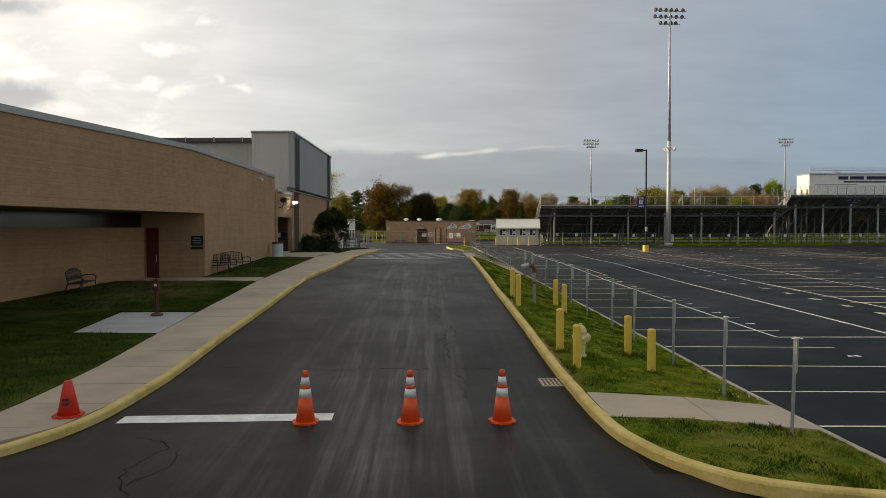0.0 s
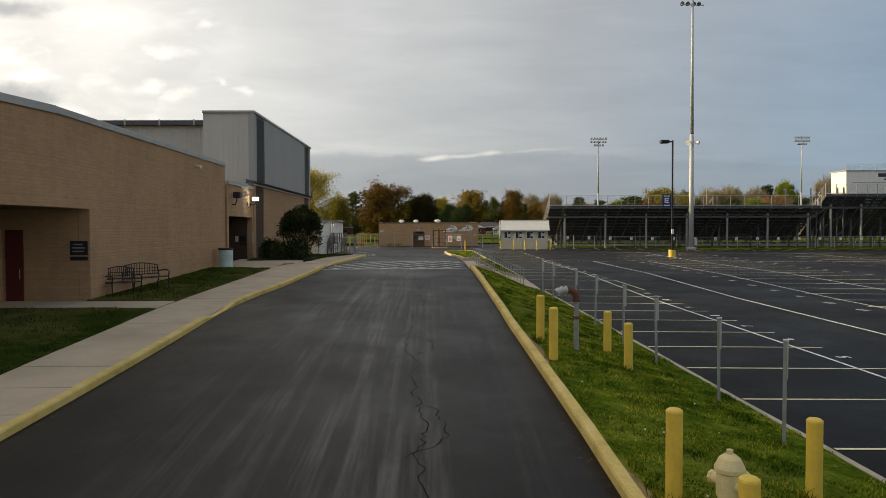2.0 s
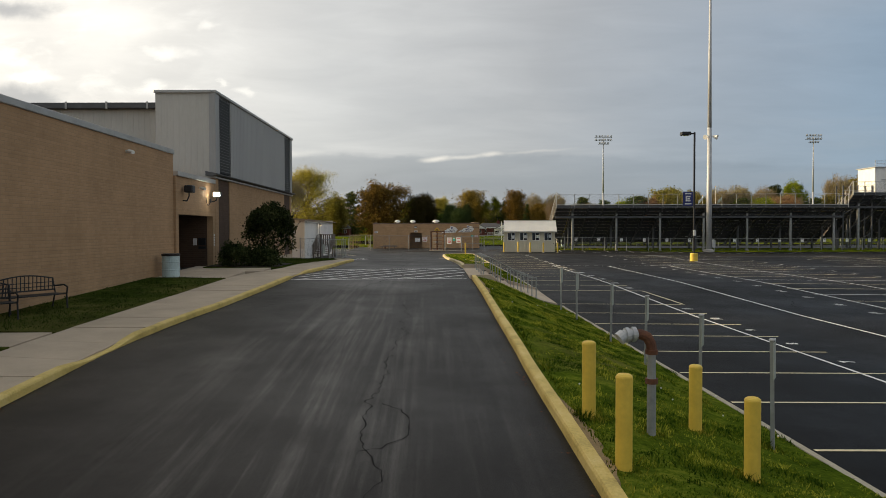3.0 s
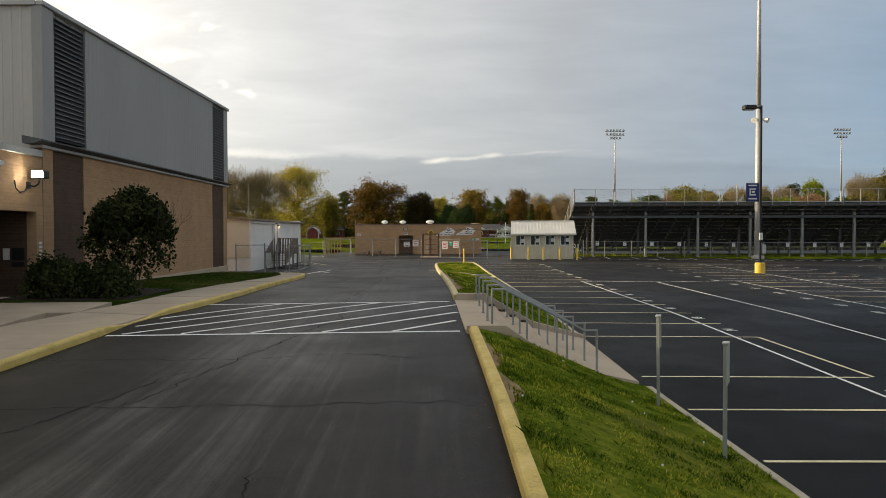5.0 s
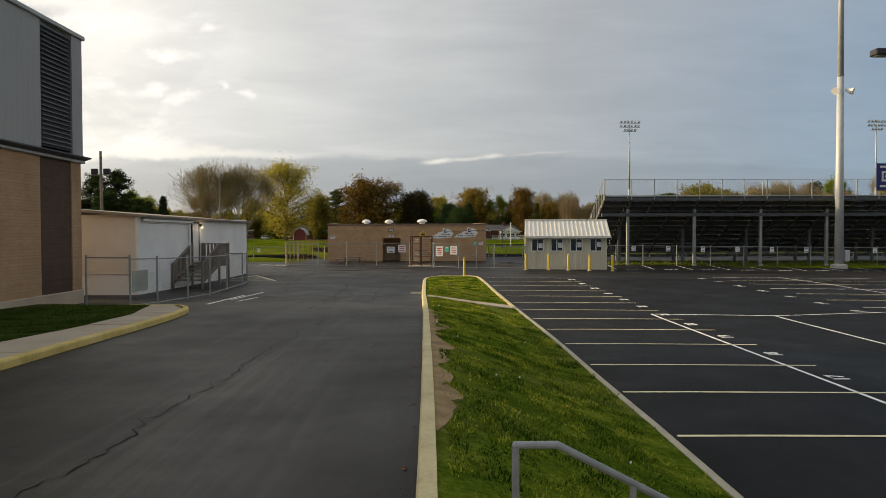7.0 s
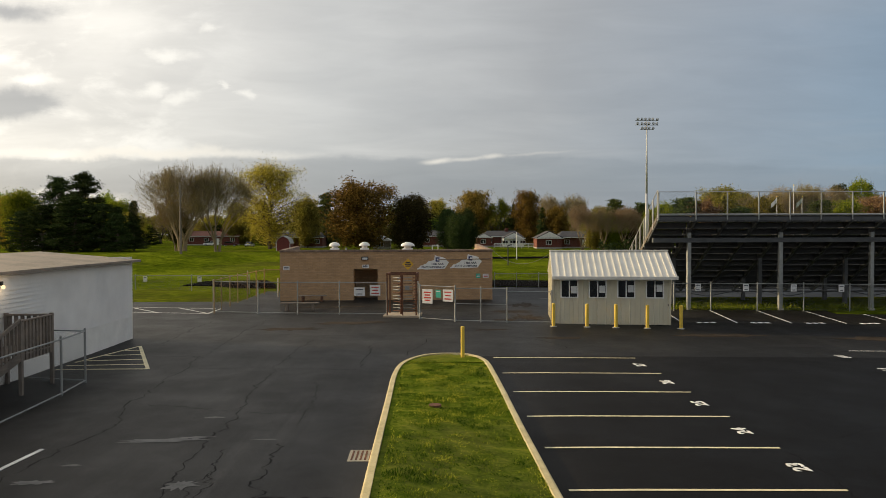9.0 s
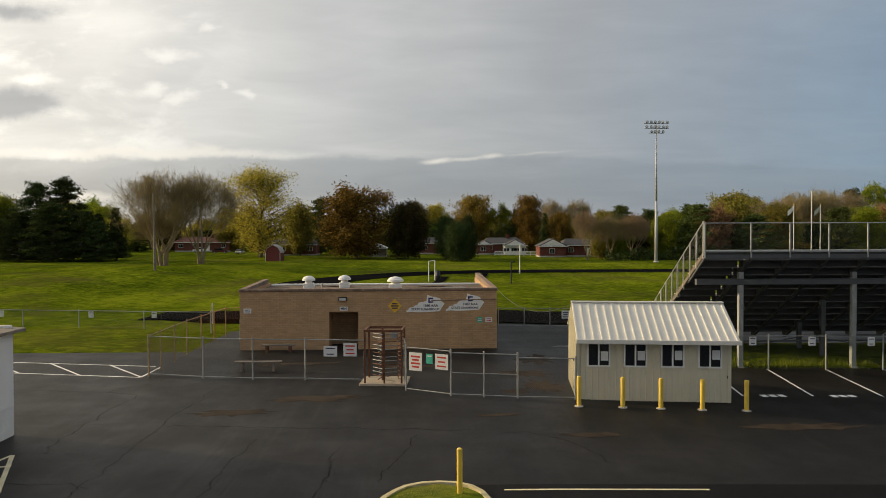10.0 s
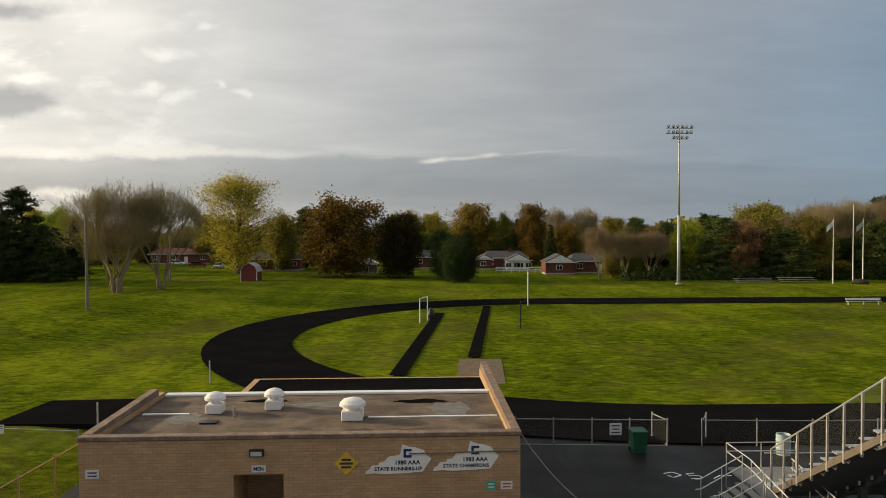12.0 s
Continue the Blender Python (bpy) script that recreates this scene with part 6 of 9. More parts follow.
# ---- fences ----
def fence(label, pts, h, group="", mat=CHAIN, step=3.0, bottom=False, post_mat=GALV_DULL, z_of=paved_z, fabric_from=0.05):
    """Posts, top rail and chain-link fabric along a line."""
    t = thing("chain_link_fence", label, "fence", None, group)
    for (x0, y0), (x1, y1) in zip(pts, pts[1:]):
        n = max(1, round(math.hypot(x1 - x0, y1 - y0) / step))
        for k in range(n):
            ax, ay = x0 + (x1 - x0) * k / n, y0 + (y1 - y0) * k / n
            bx, by = x0 + (x1 - x0) * (k + 1) / n, y0 + (y1 - y0) * (k + 1) / n
            az, bz = z_of(ax, ay), z_of(bx, by)
            part("post", Shape().tube((ax, ay, az - 0.1), (ax, ay, az + h + 0.06), 0.035, n=8).ball((ax, ay, az + h + 0.06), 0.04, 0.04, 8, 4), post_mat, t)
            part("top_rail", Shape().tube((ax, ay, az + h), (bx, by, bz + h), 0.024, n=6), post_mat, t)
            if bottom:
                part("bottom_rail", Shape().tube((ax, ay, az + 0.08), (bx, by, bz + 0.08), 0.022, n=6), post_mat, t)
            part("fabric", Shape().add([(ax, ay, az + fabric_from), (bx, by, bz + fabric_from), (bx, by, bz + h), (ax, ay, az + h)], [(0, 1, 2, 3)]), mat, t)
    x, y = pts[-1]
    z = z_of(x, y)
    part("post", Shape().tube((x, y, z - 0.1), (x, y, z + h + 0.06), 0.038, n=8).ball((x, y, z + h + 0.06), 0.042, 0.042, 8, 4), post_mat, t)
    return t


fence("galvanised chain-link fence before the restroom block", [(-8.85, 104.1), (-6.17, 103.4), (-3.9, 103.05), (-1.57, 102.9), (1.05, 102.6)], 1.78, step=2.6, bottom=True)
fence("galvanised chain-link fence beside the turnstile", [(2.78, 102.5), (2.9, 100.84), (4.71, 99.85)], 1.78, step=2.2, bottom=True)
gate = fence("chain-link double gate between fence and booth", [(4.71, 99.85), (6.0, 99.6), (7.3, 99.35)], 1.72, step=1.4, bottom=True)
part("mid_rail", Shape().tube((4.75, 99.84, 3.3), (7.26, 99.36, 3.3), 0.02, n=6), GALV_DULL, gate)
fence("galvanised chain-link fence up to the booth", [(7.3, 99.35), (9.55, 99.25)], 1.6, step=2.4, bottom=True)
fence("rusty chain-link enclosure beside the restroom block", [(-8.7, 103.75), (-8.75, 105.3), (-8.85, 109.2), (-8.6, 115.4), (-6.4, 116.4)], 1.78, mat=CHAIN_DARK, step=2.4, post_mat=RUSTY_POST, z_of=lambda x, y: 2.5)
fence("low chain-link fence along the track", [(-44, 123.0), (-20, 120.5), (-10.6, 119.0)], 1.3, step=4.2, z_of=lambda x, y: hill(x, y) - 0.15)
nf = fence("low chain-link fence between lot and track", [(8.6, 120.3), (12.1, 120.05), (15.5, 119.85)], 1.25, step=2.2, bottom=True, z_of=lambda x, y: 2.42)
fence("low chain-link fence before the bleachers", [(17.05, 119.75), (22, 119.5), (70, 119.5)], 1.25, step=3.0, z_of=lambda x, y: 2.42)
fence("open chain-link gate leaf swung towards the track", [(15.5, 119.85), (15.2, 121.1)], 1.2, step=1.4, bottom=True, z_of=lambda x, y: 2.45)
fence("open chain-link gate leaf swung towards the track", [(17.05, 119.75), (17.7, 120.9)], 1.2, step=1.4, bottom=True, z_of=lambda x, y: 2.45)
sf = fence("chain-link fence behind the bleachers", [(15.4, 104.6), (20, 105.2), (45, 105.4), (74, 105.6), (105, 105.8)], 1.62, step=2.75)
fence("chain-link fence round the portable classroom's steps", [(-8.95, 71.6), (-7.2, 70.9)], 1.6, step=2.0, z_of=lambda x, y: drive_z(y) + 0.05)
tf = fence("chain-link fence and gate by the portable classroom", [(-7.2, 70.9), (-6.85, 72.3), (-6.62, 74.7), (-6.4, 76.7), (-6.7, 80.2), (-6.95, 83.8), (-7.2, 85.7), (-9.4, 86.2)], 1.6, step=2.6, bottom=True)
part("gate_panel", Shape().box(-7.16, 70.95, 3.05, -7.13, 72.2, 3.75, 0.004), SIGN_BACK, tf, "grey panel fixed on the gate")


def fence_sign(x, y, z, w, h, mat, label, rz=0, bars=3, ink=INK):
    t = thing("fence_sign", label, "sign", pose(x, y, z, 0, 0, rz))
    p = part("panel", Shape().box(-w / 2, -0.012, -h / 2, w / 2, 0.0, h / 2, 0.002), mat, t)
    for k in range(bars):
        bw = w * (0.7 - 0.15 * (k % 2))
        zz = h * (0.28 - 0.56 * k / max(bars - 1, 1))
        part("bar", Shape().box(-bw / 2, -0.016, zz - h * 0.05, bw / 2, -0.0125, zz + h * 0.05), ink, p)


for k in range(20):
    x = 19.2 + 2.85 * k
    fence_sign(x, 105.12 + 0.008 * k, paved_z(x, 105.8) + 1.38, 0.34, 0.42, SIGN_WHITE, "small white stall sign on the bleacher fence", 0, 2)
fence_sign(-0.45, 102.74, 3.7, 0.60, 0.46, SIGN_WHITE, "white notice on the chain-link fence", -6, 2)
fence_sign(0.42, 102.63, 3.78, 0.58, 0.58, SIGN_WHITE, "white and red notice on the chain-link fence", -6, 3, RED_INK)
fence_sign(3.3, 100.55, 3.62, 0.60, 0.74, SIGN_WHITE, "white notice with red lettering on the gate fence", -29, 4, RED_INK)
fence_sign(3.86, 100.26, 3.78, 0.30, 0.40, TEAL, "small green notice on the gate fence", -29, 1, SIGN_WHITE)
fence_sign(4.35, 99.99, 3.70, 0.58, 0.62, SIGN_WHITE, "white notice with red lettering on the gate fence", -29, 3, RED_INK)
fence_sign(13.15, 119.94, 3.25, 0.55, 0.55, SIGN_WHITE, "white notice on the track fence", 0, 3)
for x in (-36, -31, -26, -19.5, -15):
    fence_sign(x, 121.0 + (-x - 15) * 0.1 - 0.25, hill(x, 121) + 0.8, 0.34, 0.42, SIGN_WHITE, "small white sign on the track fence", 0, 1)

# full-height turnstile
T = thing("turnstile", "rusty full-height turnstile with stacked horizontal arms", "turnstile", pose(1.95, 102.35, 2.46, 0, 0, -4))
part("pad", Shape().box(-1.0, -0.75, -0.1, 1.0, 0.85, 0.04, 0.01), CONCRETE, T, "pale concrete pad")
for x, y in ((-0.78, -0.6), (-0.78, 0.6), (0.78, -0.6), (0.78, 0.6), (0.05, -0.65)):
    part("post", Shape().box(x - 0.035, y - 0.035, 0, x + 0.035, y + 0.035, 2.2), RUST, T)
part("header", Shape().box(-0.82, -0.64, 2.2, 0.82, -0.56, 2.3).box(-0.82, 0.56, 2.2, 0.82, 0.64, 2.3).box(-0.82, -0.55, 2.2, -0.74, 0.55, 2.3).box(0.74, -0.55, 2.2, 0.82, 0.55, 2.3), RUST, T)
part("rotor_column", Shape().tube((-0.1, 0, 0.0), (-0.1, 0, 2.3), 0.05), RUST, T)
for k in range(12):
    z = 0.2 + 0.165 * k
    for a in (20, 140, 260):
        part("arm", Shape().tube((-0.1, 0, z), (-0.1 + 0.62 * math.cos(radians(a)), 0.62 * math.sin(radians(a)), z), 0.02, n=6), GALV_DULL if k % 3 else RUST, T)
    part("cage_bar", Shape().pipe([(0.78, -0.6, z), (0.62, -0.35, z), (0.55, 0, z), (0.62, 0.35, z), (0.78, 0.6, z)], 0.018, 6), RUST, T)

# plain benches by the restrooms
for x, y, w, label in ((-4.1, 104.9, 2.2, "plain weathered plank bench on block supports"), (-4.2, 109.85, 1.8, "plain plank bench against the restroom wall")):
    t = thing("plank_bench", label, "bench", pose(x, y, 2.46))
    part("seat", Shape().box(-w / 2, -0.18, 0.38, w / 2, 0.18, 0.44, 0.01), WOOD, t)
    for sx in (-w * 0.34, w * 0.34):
        part("support", Shape().box(sx - 0.07, -0.15, -0.05, sx + 0.07, 0.15, 0.38, 0.01), RUST if y > 109 else WOOD, t)

# ---- writing and signs on the restroom block ----
STATE = [(0, 0), (0.03, 0.10), (0.12, 0.13), (0.22, 0.27), (0.42, 0.28), (0.45, 0.36), (0.62, 0.40), (0.74, 0.55), (0.98, 0.58), (1.12, 0.62), (1.19, 0.95), (1.43, 0.86), (1.6, 0.84), (1.88, 0.75), (1.98, 0.58), (2.12, 0.47),
         (1.97, 0.25), (1.84, 0.06), (1.3, 0.02), (0.6, 0.0), (0.3, 0.03)]


def state_sign(x, z, year, line):
    t = thing("wall_sign", "white state-shaped sign with dark lettering on the brick wall", "sign", RR.matrix_world @ pose(x, -0.03, z))
    s = Shape()
    n = len(STATE)
    s.v = [(a, 0.0, b) for a, b in STATE] + [(a, 0.025, b) for a, b in STATE]
    s.f = [tuple(range(n)), tuple(range(2 * n - 1, n - 1, -1))] + [(i, n + i, n + (i + 1) % n, (i + 1) % n) for i in range(n)]
    p = part("panel", s, WHITE_PAINT, t)
    up = lambda u, v, d=-0.004: pose(u, d, v, 90, 0, 0)
    lettering("lettering", year, 0.19, INK, p, up(1.35, 0.36), "dark blue year lettering")
    lettering("lettering", line, 0.165, INK, p, up(1.06, 0.16), "dark blue line of lettering", 1.02)
    c = Shape().box(1.23, -0.006, 0.52, 1.31, -0.002, 0.80).box(1.31, -0.006, 0.72, 1.49, -0.002, 0.80).box(1.31, -0.006, 0.52, 1.49, -0.002, 0.60)
    part("emblem", c, BLUE, p, "dark blue block emblem")


state_sign(9.0, 2.10, "1980 AAA", "STATE RUNNERS-UP")
state_sign(11.18, 2.17, "1983 AAA", "STATE CHAMPIONS")
t = thing("wall_sign", "yellow diamond warning sign on the brick wall", "sign", RR.matrix_world @ pose(8.4, -0.03, 2.46, 0, 45, 0))
p = part("panel", Shape().box(-0.27, 0.0, -0.27, 0.27, 0.02, 0.27, 0.004), SIGN_YELLOW, t)
for k, w in enumerate((0.30, 0.42, 0.32)):
    o = part("bar", Shape().box(-w / 2, -0.006, -0.035, w / 2, -0.001, 0.035), INK, p)
    o.matrix_basis = pose(0, 0, 0, 0, -45, 0) @ pose(0, 0, 0.12 - 0.12 * k)
t = thing("wall_sign", "small white sign over the doorway", "sign", RR.matrix_world @ pose(5.62, -0.03, 2.33))
p = part("panel", Shape().box(-0.22, 0, -0.11, 0.22, 0.02, 0.11, 0.003), SIGN_WHITE, t)
lettering("lettering", "MEN", 0.16, INK, p, pose(0, -0.004, 0, 90))
for x, z, w, h, mt, lb in ((0.42, 2.24, 0.42, 0.26, SIGN_WHITE, "small white sign at the wall's corner"), (13.05, 1.67, 0.30, 0.30, TEAL, "small green and white sign on the wall"), (13.55, 1.67, 0.38, 0.26, SIGN_WHITE, "small white sign with red lettering")):
    t = thing("wall_sign", lb, "sign", RR.matrix_world @ pose(x, -0.03, z))
    p = part("panel", Shape().box(-w / 2, 0, -h / 2, w / 2, 0.02, h / 2, 0.003), mt, t)
    for k in (0, 1):
        part("bar", Shape().box(-w * 0.34, -0.005, 0.03 - 0.10 * k, w * 0.34, -0.001, 0.07 - 0.10 * k), RED_INK if x > 13.2 else (SIGN_WHITE if mt is TEAL else INK), p)

# ---- ticket booth ----
B = thing("ticket_booth", "cream metal ticket booth with white ribbed roof and four windows", "booth", pose(9.60, 99.32, 2.40, 0, 0, -6.5))
BW, BD, BH = 5.80, 3.8, 2.48
OL, OR = 0.03, 0.26
WIN = [(0.40 + 1.40 * k, 1.29 + 1.40 * k) for k in range(4)]


def booth_cladding(axis, at, a0, a1, z0, z1, out, holes=()):
    out_parts = []
    cuts = sorted({a0, a1, *[h[0] for h in holes], *[h[1] for h in holes]})
    for a, b in zip(cuts, cuts[1:]):
        spans = [(z0, z1)]
        for h in holes:
            if h[0] <= a and b <= h[1]:
                spans = [(z0, h[2]), (h[3], z1)]
        for lo, hi in spans:
            out_parts.append(cladding(axis, at, a, b, lo, hi, 0.23, out))
    return out_parts


for q in booth_cladding("x", 0, 0, BW, -0.1, BH, -1, [(a, b, 1.22, 2.16) for a, b in WIN]):
    part("wall_panel", q, BOOTH_WALL, B)
part("wall", Shape().box(0, BD - 0.1, -0.1, BW, BD, BH), BOOTH_WALL, B)
for x, out in ((0.0, -1), (BW, 1)):
    s = Shape()
    q = [(x, 0.31, -0.1), (x, BD - 0.1, -0.1), (x, BD - 0.1, BH), (x, BD / 2, BH + 1.02), (x, 0.31, BH + 0.05)]
    s.v = q + [(px - out * 0.1, py, pz) for px, py, pz in q]
    s.f = [(0, 1, 2, 3, 4), (9, 8, 7, 6, 5)] + [(i, 5 + i, 5 + (i + 1) % 5, (i + 1) % 5) for i in range(5)]
    w = part("gable_wall", s, BOOTH_WALL, B)
    for k in range(14):
        y = 0.4 + 0.24 * k
        zt = BH + 1.02 - abs(y - BD / 2) * 1.02 / (BD / 2)
        part("rib", Shape().box(min(x, x + out * 0.02), y, -0.08, max(x, x + out * 0.02), y + 0.05, zt - 0.03), BOOTH_WALL, w)
part("corner_trim", Shape().box(-0.03, -0.05, -0.1, 0.09, 0.0, BH), BOOTH_WALL, B)
part("corner_trim", Shape().box(BW - 0.09, -0.05, -0.1, BW + 0.03, 0.0, BH), BOOTH_WALL, B)
for sgn, y_e in ((-1, -0.45), (1, BD + 0.3)):
    s = Shape()
    zr, ze = BH + 1.07, BH + 1.07 - abs(y_e - BD / 2) * 1.02 / (BD / 2)
    s.add([(-OL, BD / 2, zr), (BW + OR, BD / 2, zr), (BW + OR, y_e, ze), (-OL, y_e, ze), (-OL, BD / 2, zr - 0.05), (BW + OR, BD / 2, zr - 0.05), (BW + OR, y_e, ze - 0.05), (-OL, y_e, ze - 0.05)],
          [(0, 1, 2, 3), (7, 6, 5, 4), (0, 4, 5, 1), (1, 5, 6, 2), (2, 6, 7, 3), (3, 7, 4, 0)])
    r = part("roof", s, BOOTH_ROOF, B, "white ribbed metal roof")
    for k in range(20):
        x = 0.0 + 0.314 * k
        part("rib", Shape().beam((x, BD / 2, zr + 0.012), (x, y_e, ze + 0.012), 0.05, 0.035), BOOTH_ROOF, r)
part("ridge_cap", Shape().box(-OL - 0.02, BD / 2 - 0.12, BH + 1.06, BW + OR + 0.02, BD / 2 + 0.12, BH + 1.11, 0.01), BOOTH_ROOF, B)
part("fascia", Shape().box(-OL - 0.02, -0.5, BH - 0.30, BW + OR + 0.02, -0.46, BH - 0.14, 0.005), BOOTH_ROOF, B)
part("soffit", Shape().box(0.0, -0.455, BH - 0.24, BW + 0.2, -0.06, BH - 0.21), BOOTH_ROOF, B)
for i, (a, b) in enumerate(WIN):
    w = part("window", Shape().box(a, -0.05, 1.22, b, 0.02, 1.28).box(a, -0.05, 2.10, b, 0.02, 2.16).box(a, -0.05, 1.28, a + 0.06, 0.02, 2.10).box(b - 0.06, -0.05, 1.28, b, 0.02, 2.10).box((a + b) / 2 - 0.03, -0.05, 1.28, (a + b) / 2 + 0.03, 0.02, 2.10), WHITE_PAINT, B, "white framed sliding window")
    part("pane", Shape().box(a + 0.06, -0.015, 1.28, (a + b) / 2 - 0.03, -0.005, 2.10), GLASS_DARK, w)
    part("pane", Shape().box((a + b) / 2 + 0.03, -0.025, 1.28, b - 0.06, -0.015, 2.10), GLASS_DARK, w)
    n_ = part("notice", Shape().box((a + b) / 2 + 0.08, -0.034, 1.46 + 0.03 * i, b - 0.08, -0.028, 1.82 + 0.03 * i), SIGN_WHITE, w, "white paper notice in the window")
part("hook", Shape().pipe([(BW - 0.12, -0.03, 0.92), (BW - 0.12, -0.1, 0.85), (BW - 0.12, -0.1, 0.95)], 0.015, 6), BLACK_METAL, B)
part("latch", Shape().box(-0.06, 0.7, 1.3, -0.02, 0.8, 1.4), BLACK_METAL, B)

# ---- stall numbers on the asphalt ----
for k in range(26):
    if 50.6 in STALL_Y[k:k + 2]:
        continue
    y = (STALL_Y[k] + STALL_Y[k + 1]) / 2
    x = lot_edge_x(y) + 5.2
    o = lettering("stall_number", str(27 - k), 0.47, LINE_WHITE, None, pose(x, y, paved_z(x, y) + 0.012, 0, 0, 90), "white painted parking stall number on the asphalt", 1.15)
    tagged(o, category="road marking", kind="structure")
for row, x in enumerate(ROW_X[:2]):
    for k in range(24):
        y = 91.6 - STALL * (k + 0.5)
        for sx in (-6.2, 5.6):
            q = Shape()
            for d in (-0.26, 0.0, 0.26):
                q.add([(x + sx - 0.18, y + d - 0.05, paved_z(x + sx, y) + 0.01), (x + sx + 0.18, y + d - 0.05, paved_z(x + sx, y) + 0.01), (x + sx + 0.18, y + d + 0.05, paved_z(x + sx, y) + 0.01), (x + sx - 0.18, y + d + 0.05, paved_z(x + sx, y) + 0.01)], [(0, 1, 2, 3)])
            tagged(new("stall_number", q.data("stall_number", LINE_WHITE)), "unreadable white painted stall number", "road marking", kind="structure")
for k in range(16):
    x = 17.65 + 2.85 * k
    q = Shape()
    for d in (-0.36, 0.0, 0.36):
        z = paved_z(x, 100.4) + 0.01
        q.add([(x + d - 0.13, 99.75, z), (x + d + 0.13, 99.75, z), (x + d + 0.13, 100.15, z), (x + d - 0.13, 100.15, z)], [(0, 1, 2, 3)])
    tagged(new("stall_number", q.data("stall_number", LINE_WHITE)), "unreadable white painted stall number", "road marking", kind="structure")

# scrawled white paint marks by the ramp
for k, pts in enumerate((((14.1, 116.2), (14.5, 116.35), (14.75, 116.0), (14.35, 115.75), (14.2, 116.0)), ((15.35, 116.2), (15.0, 116.15), (15.05, 115.95), (15.45, 115.9), (15.5, 115.65), (15.0, 115.6)), ((15.9, 115.6), (16.3, 115.95), (16.75, 115.9)))):
    for a, b in zip(pts, pts[1:]):
        marking("paint_mark", (a, b), 0.07, LINE_WHITE, "scrawled white paint mark on the asphalt")
# white painted arrow marks worn into the drive by the portable classroom
for a, b in (((-5.17, 72.36), (-5.04, 76.91)), ((-4.93, 74.43), (-4.68, 78.61)), ((-4.45, 73.58), (-4.21, 75.57))):
    marking("paint_mark", (a, b), 0.11, LINE_WHITE, "worn white paint mark on the drive")
# service cable from the restroom block to the booth
s = Shape()
pa, pb = Vector((7.6, 110.6, 5.75)), Vector((10.0, 101.6, 5.9))
line = [pa.lerp(pb, k / 24) - Vector((0, 0, 2.2 * (k / 24) * (1 - k / 24) * 1.4)) for k in range(25)]
s.pipe(line, 0.009, 5)
lone("service_cable", s, STEEL_DARK, "sagging twisted service cable between block and booth", "cable")


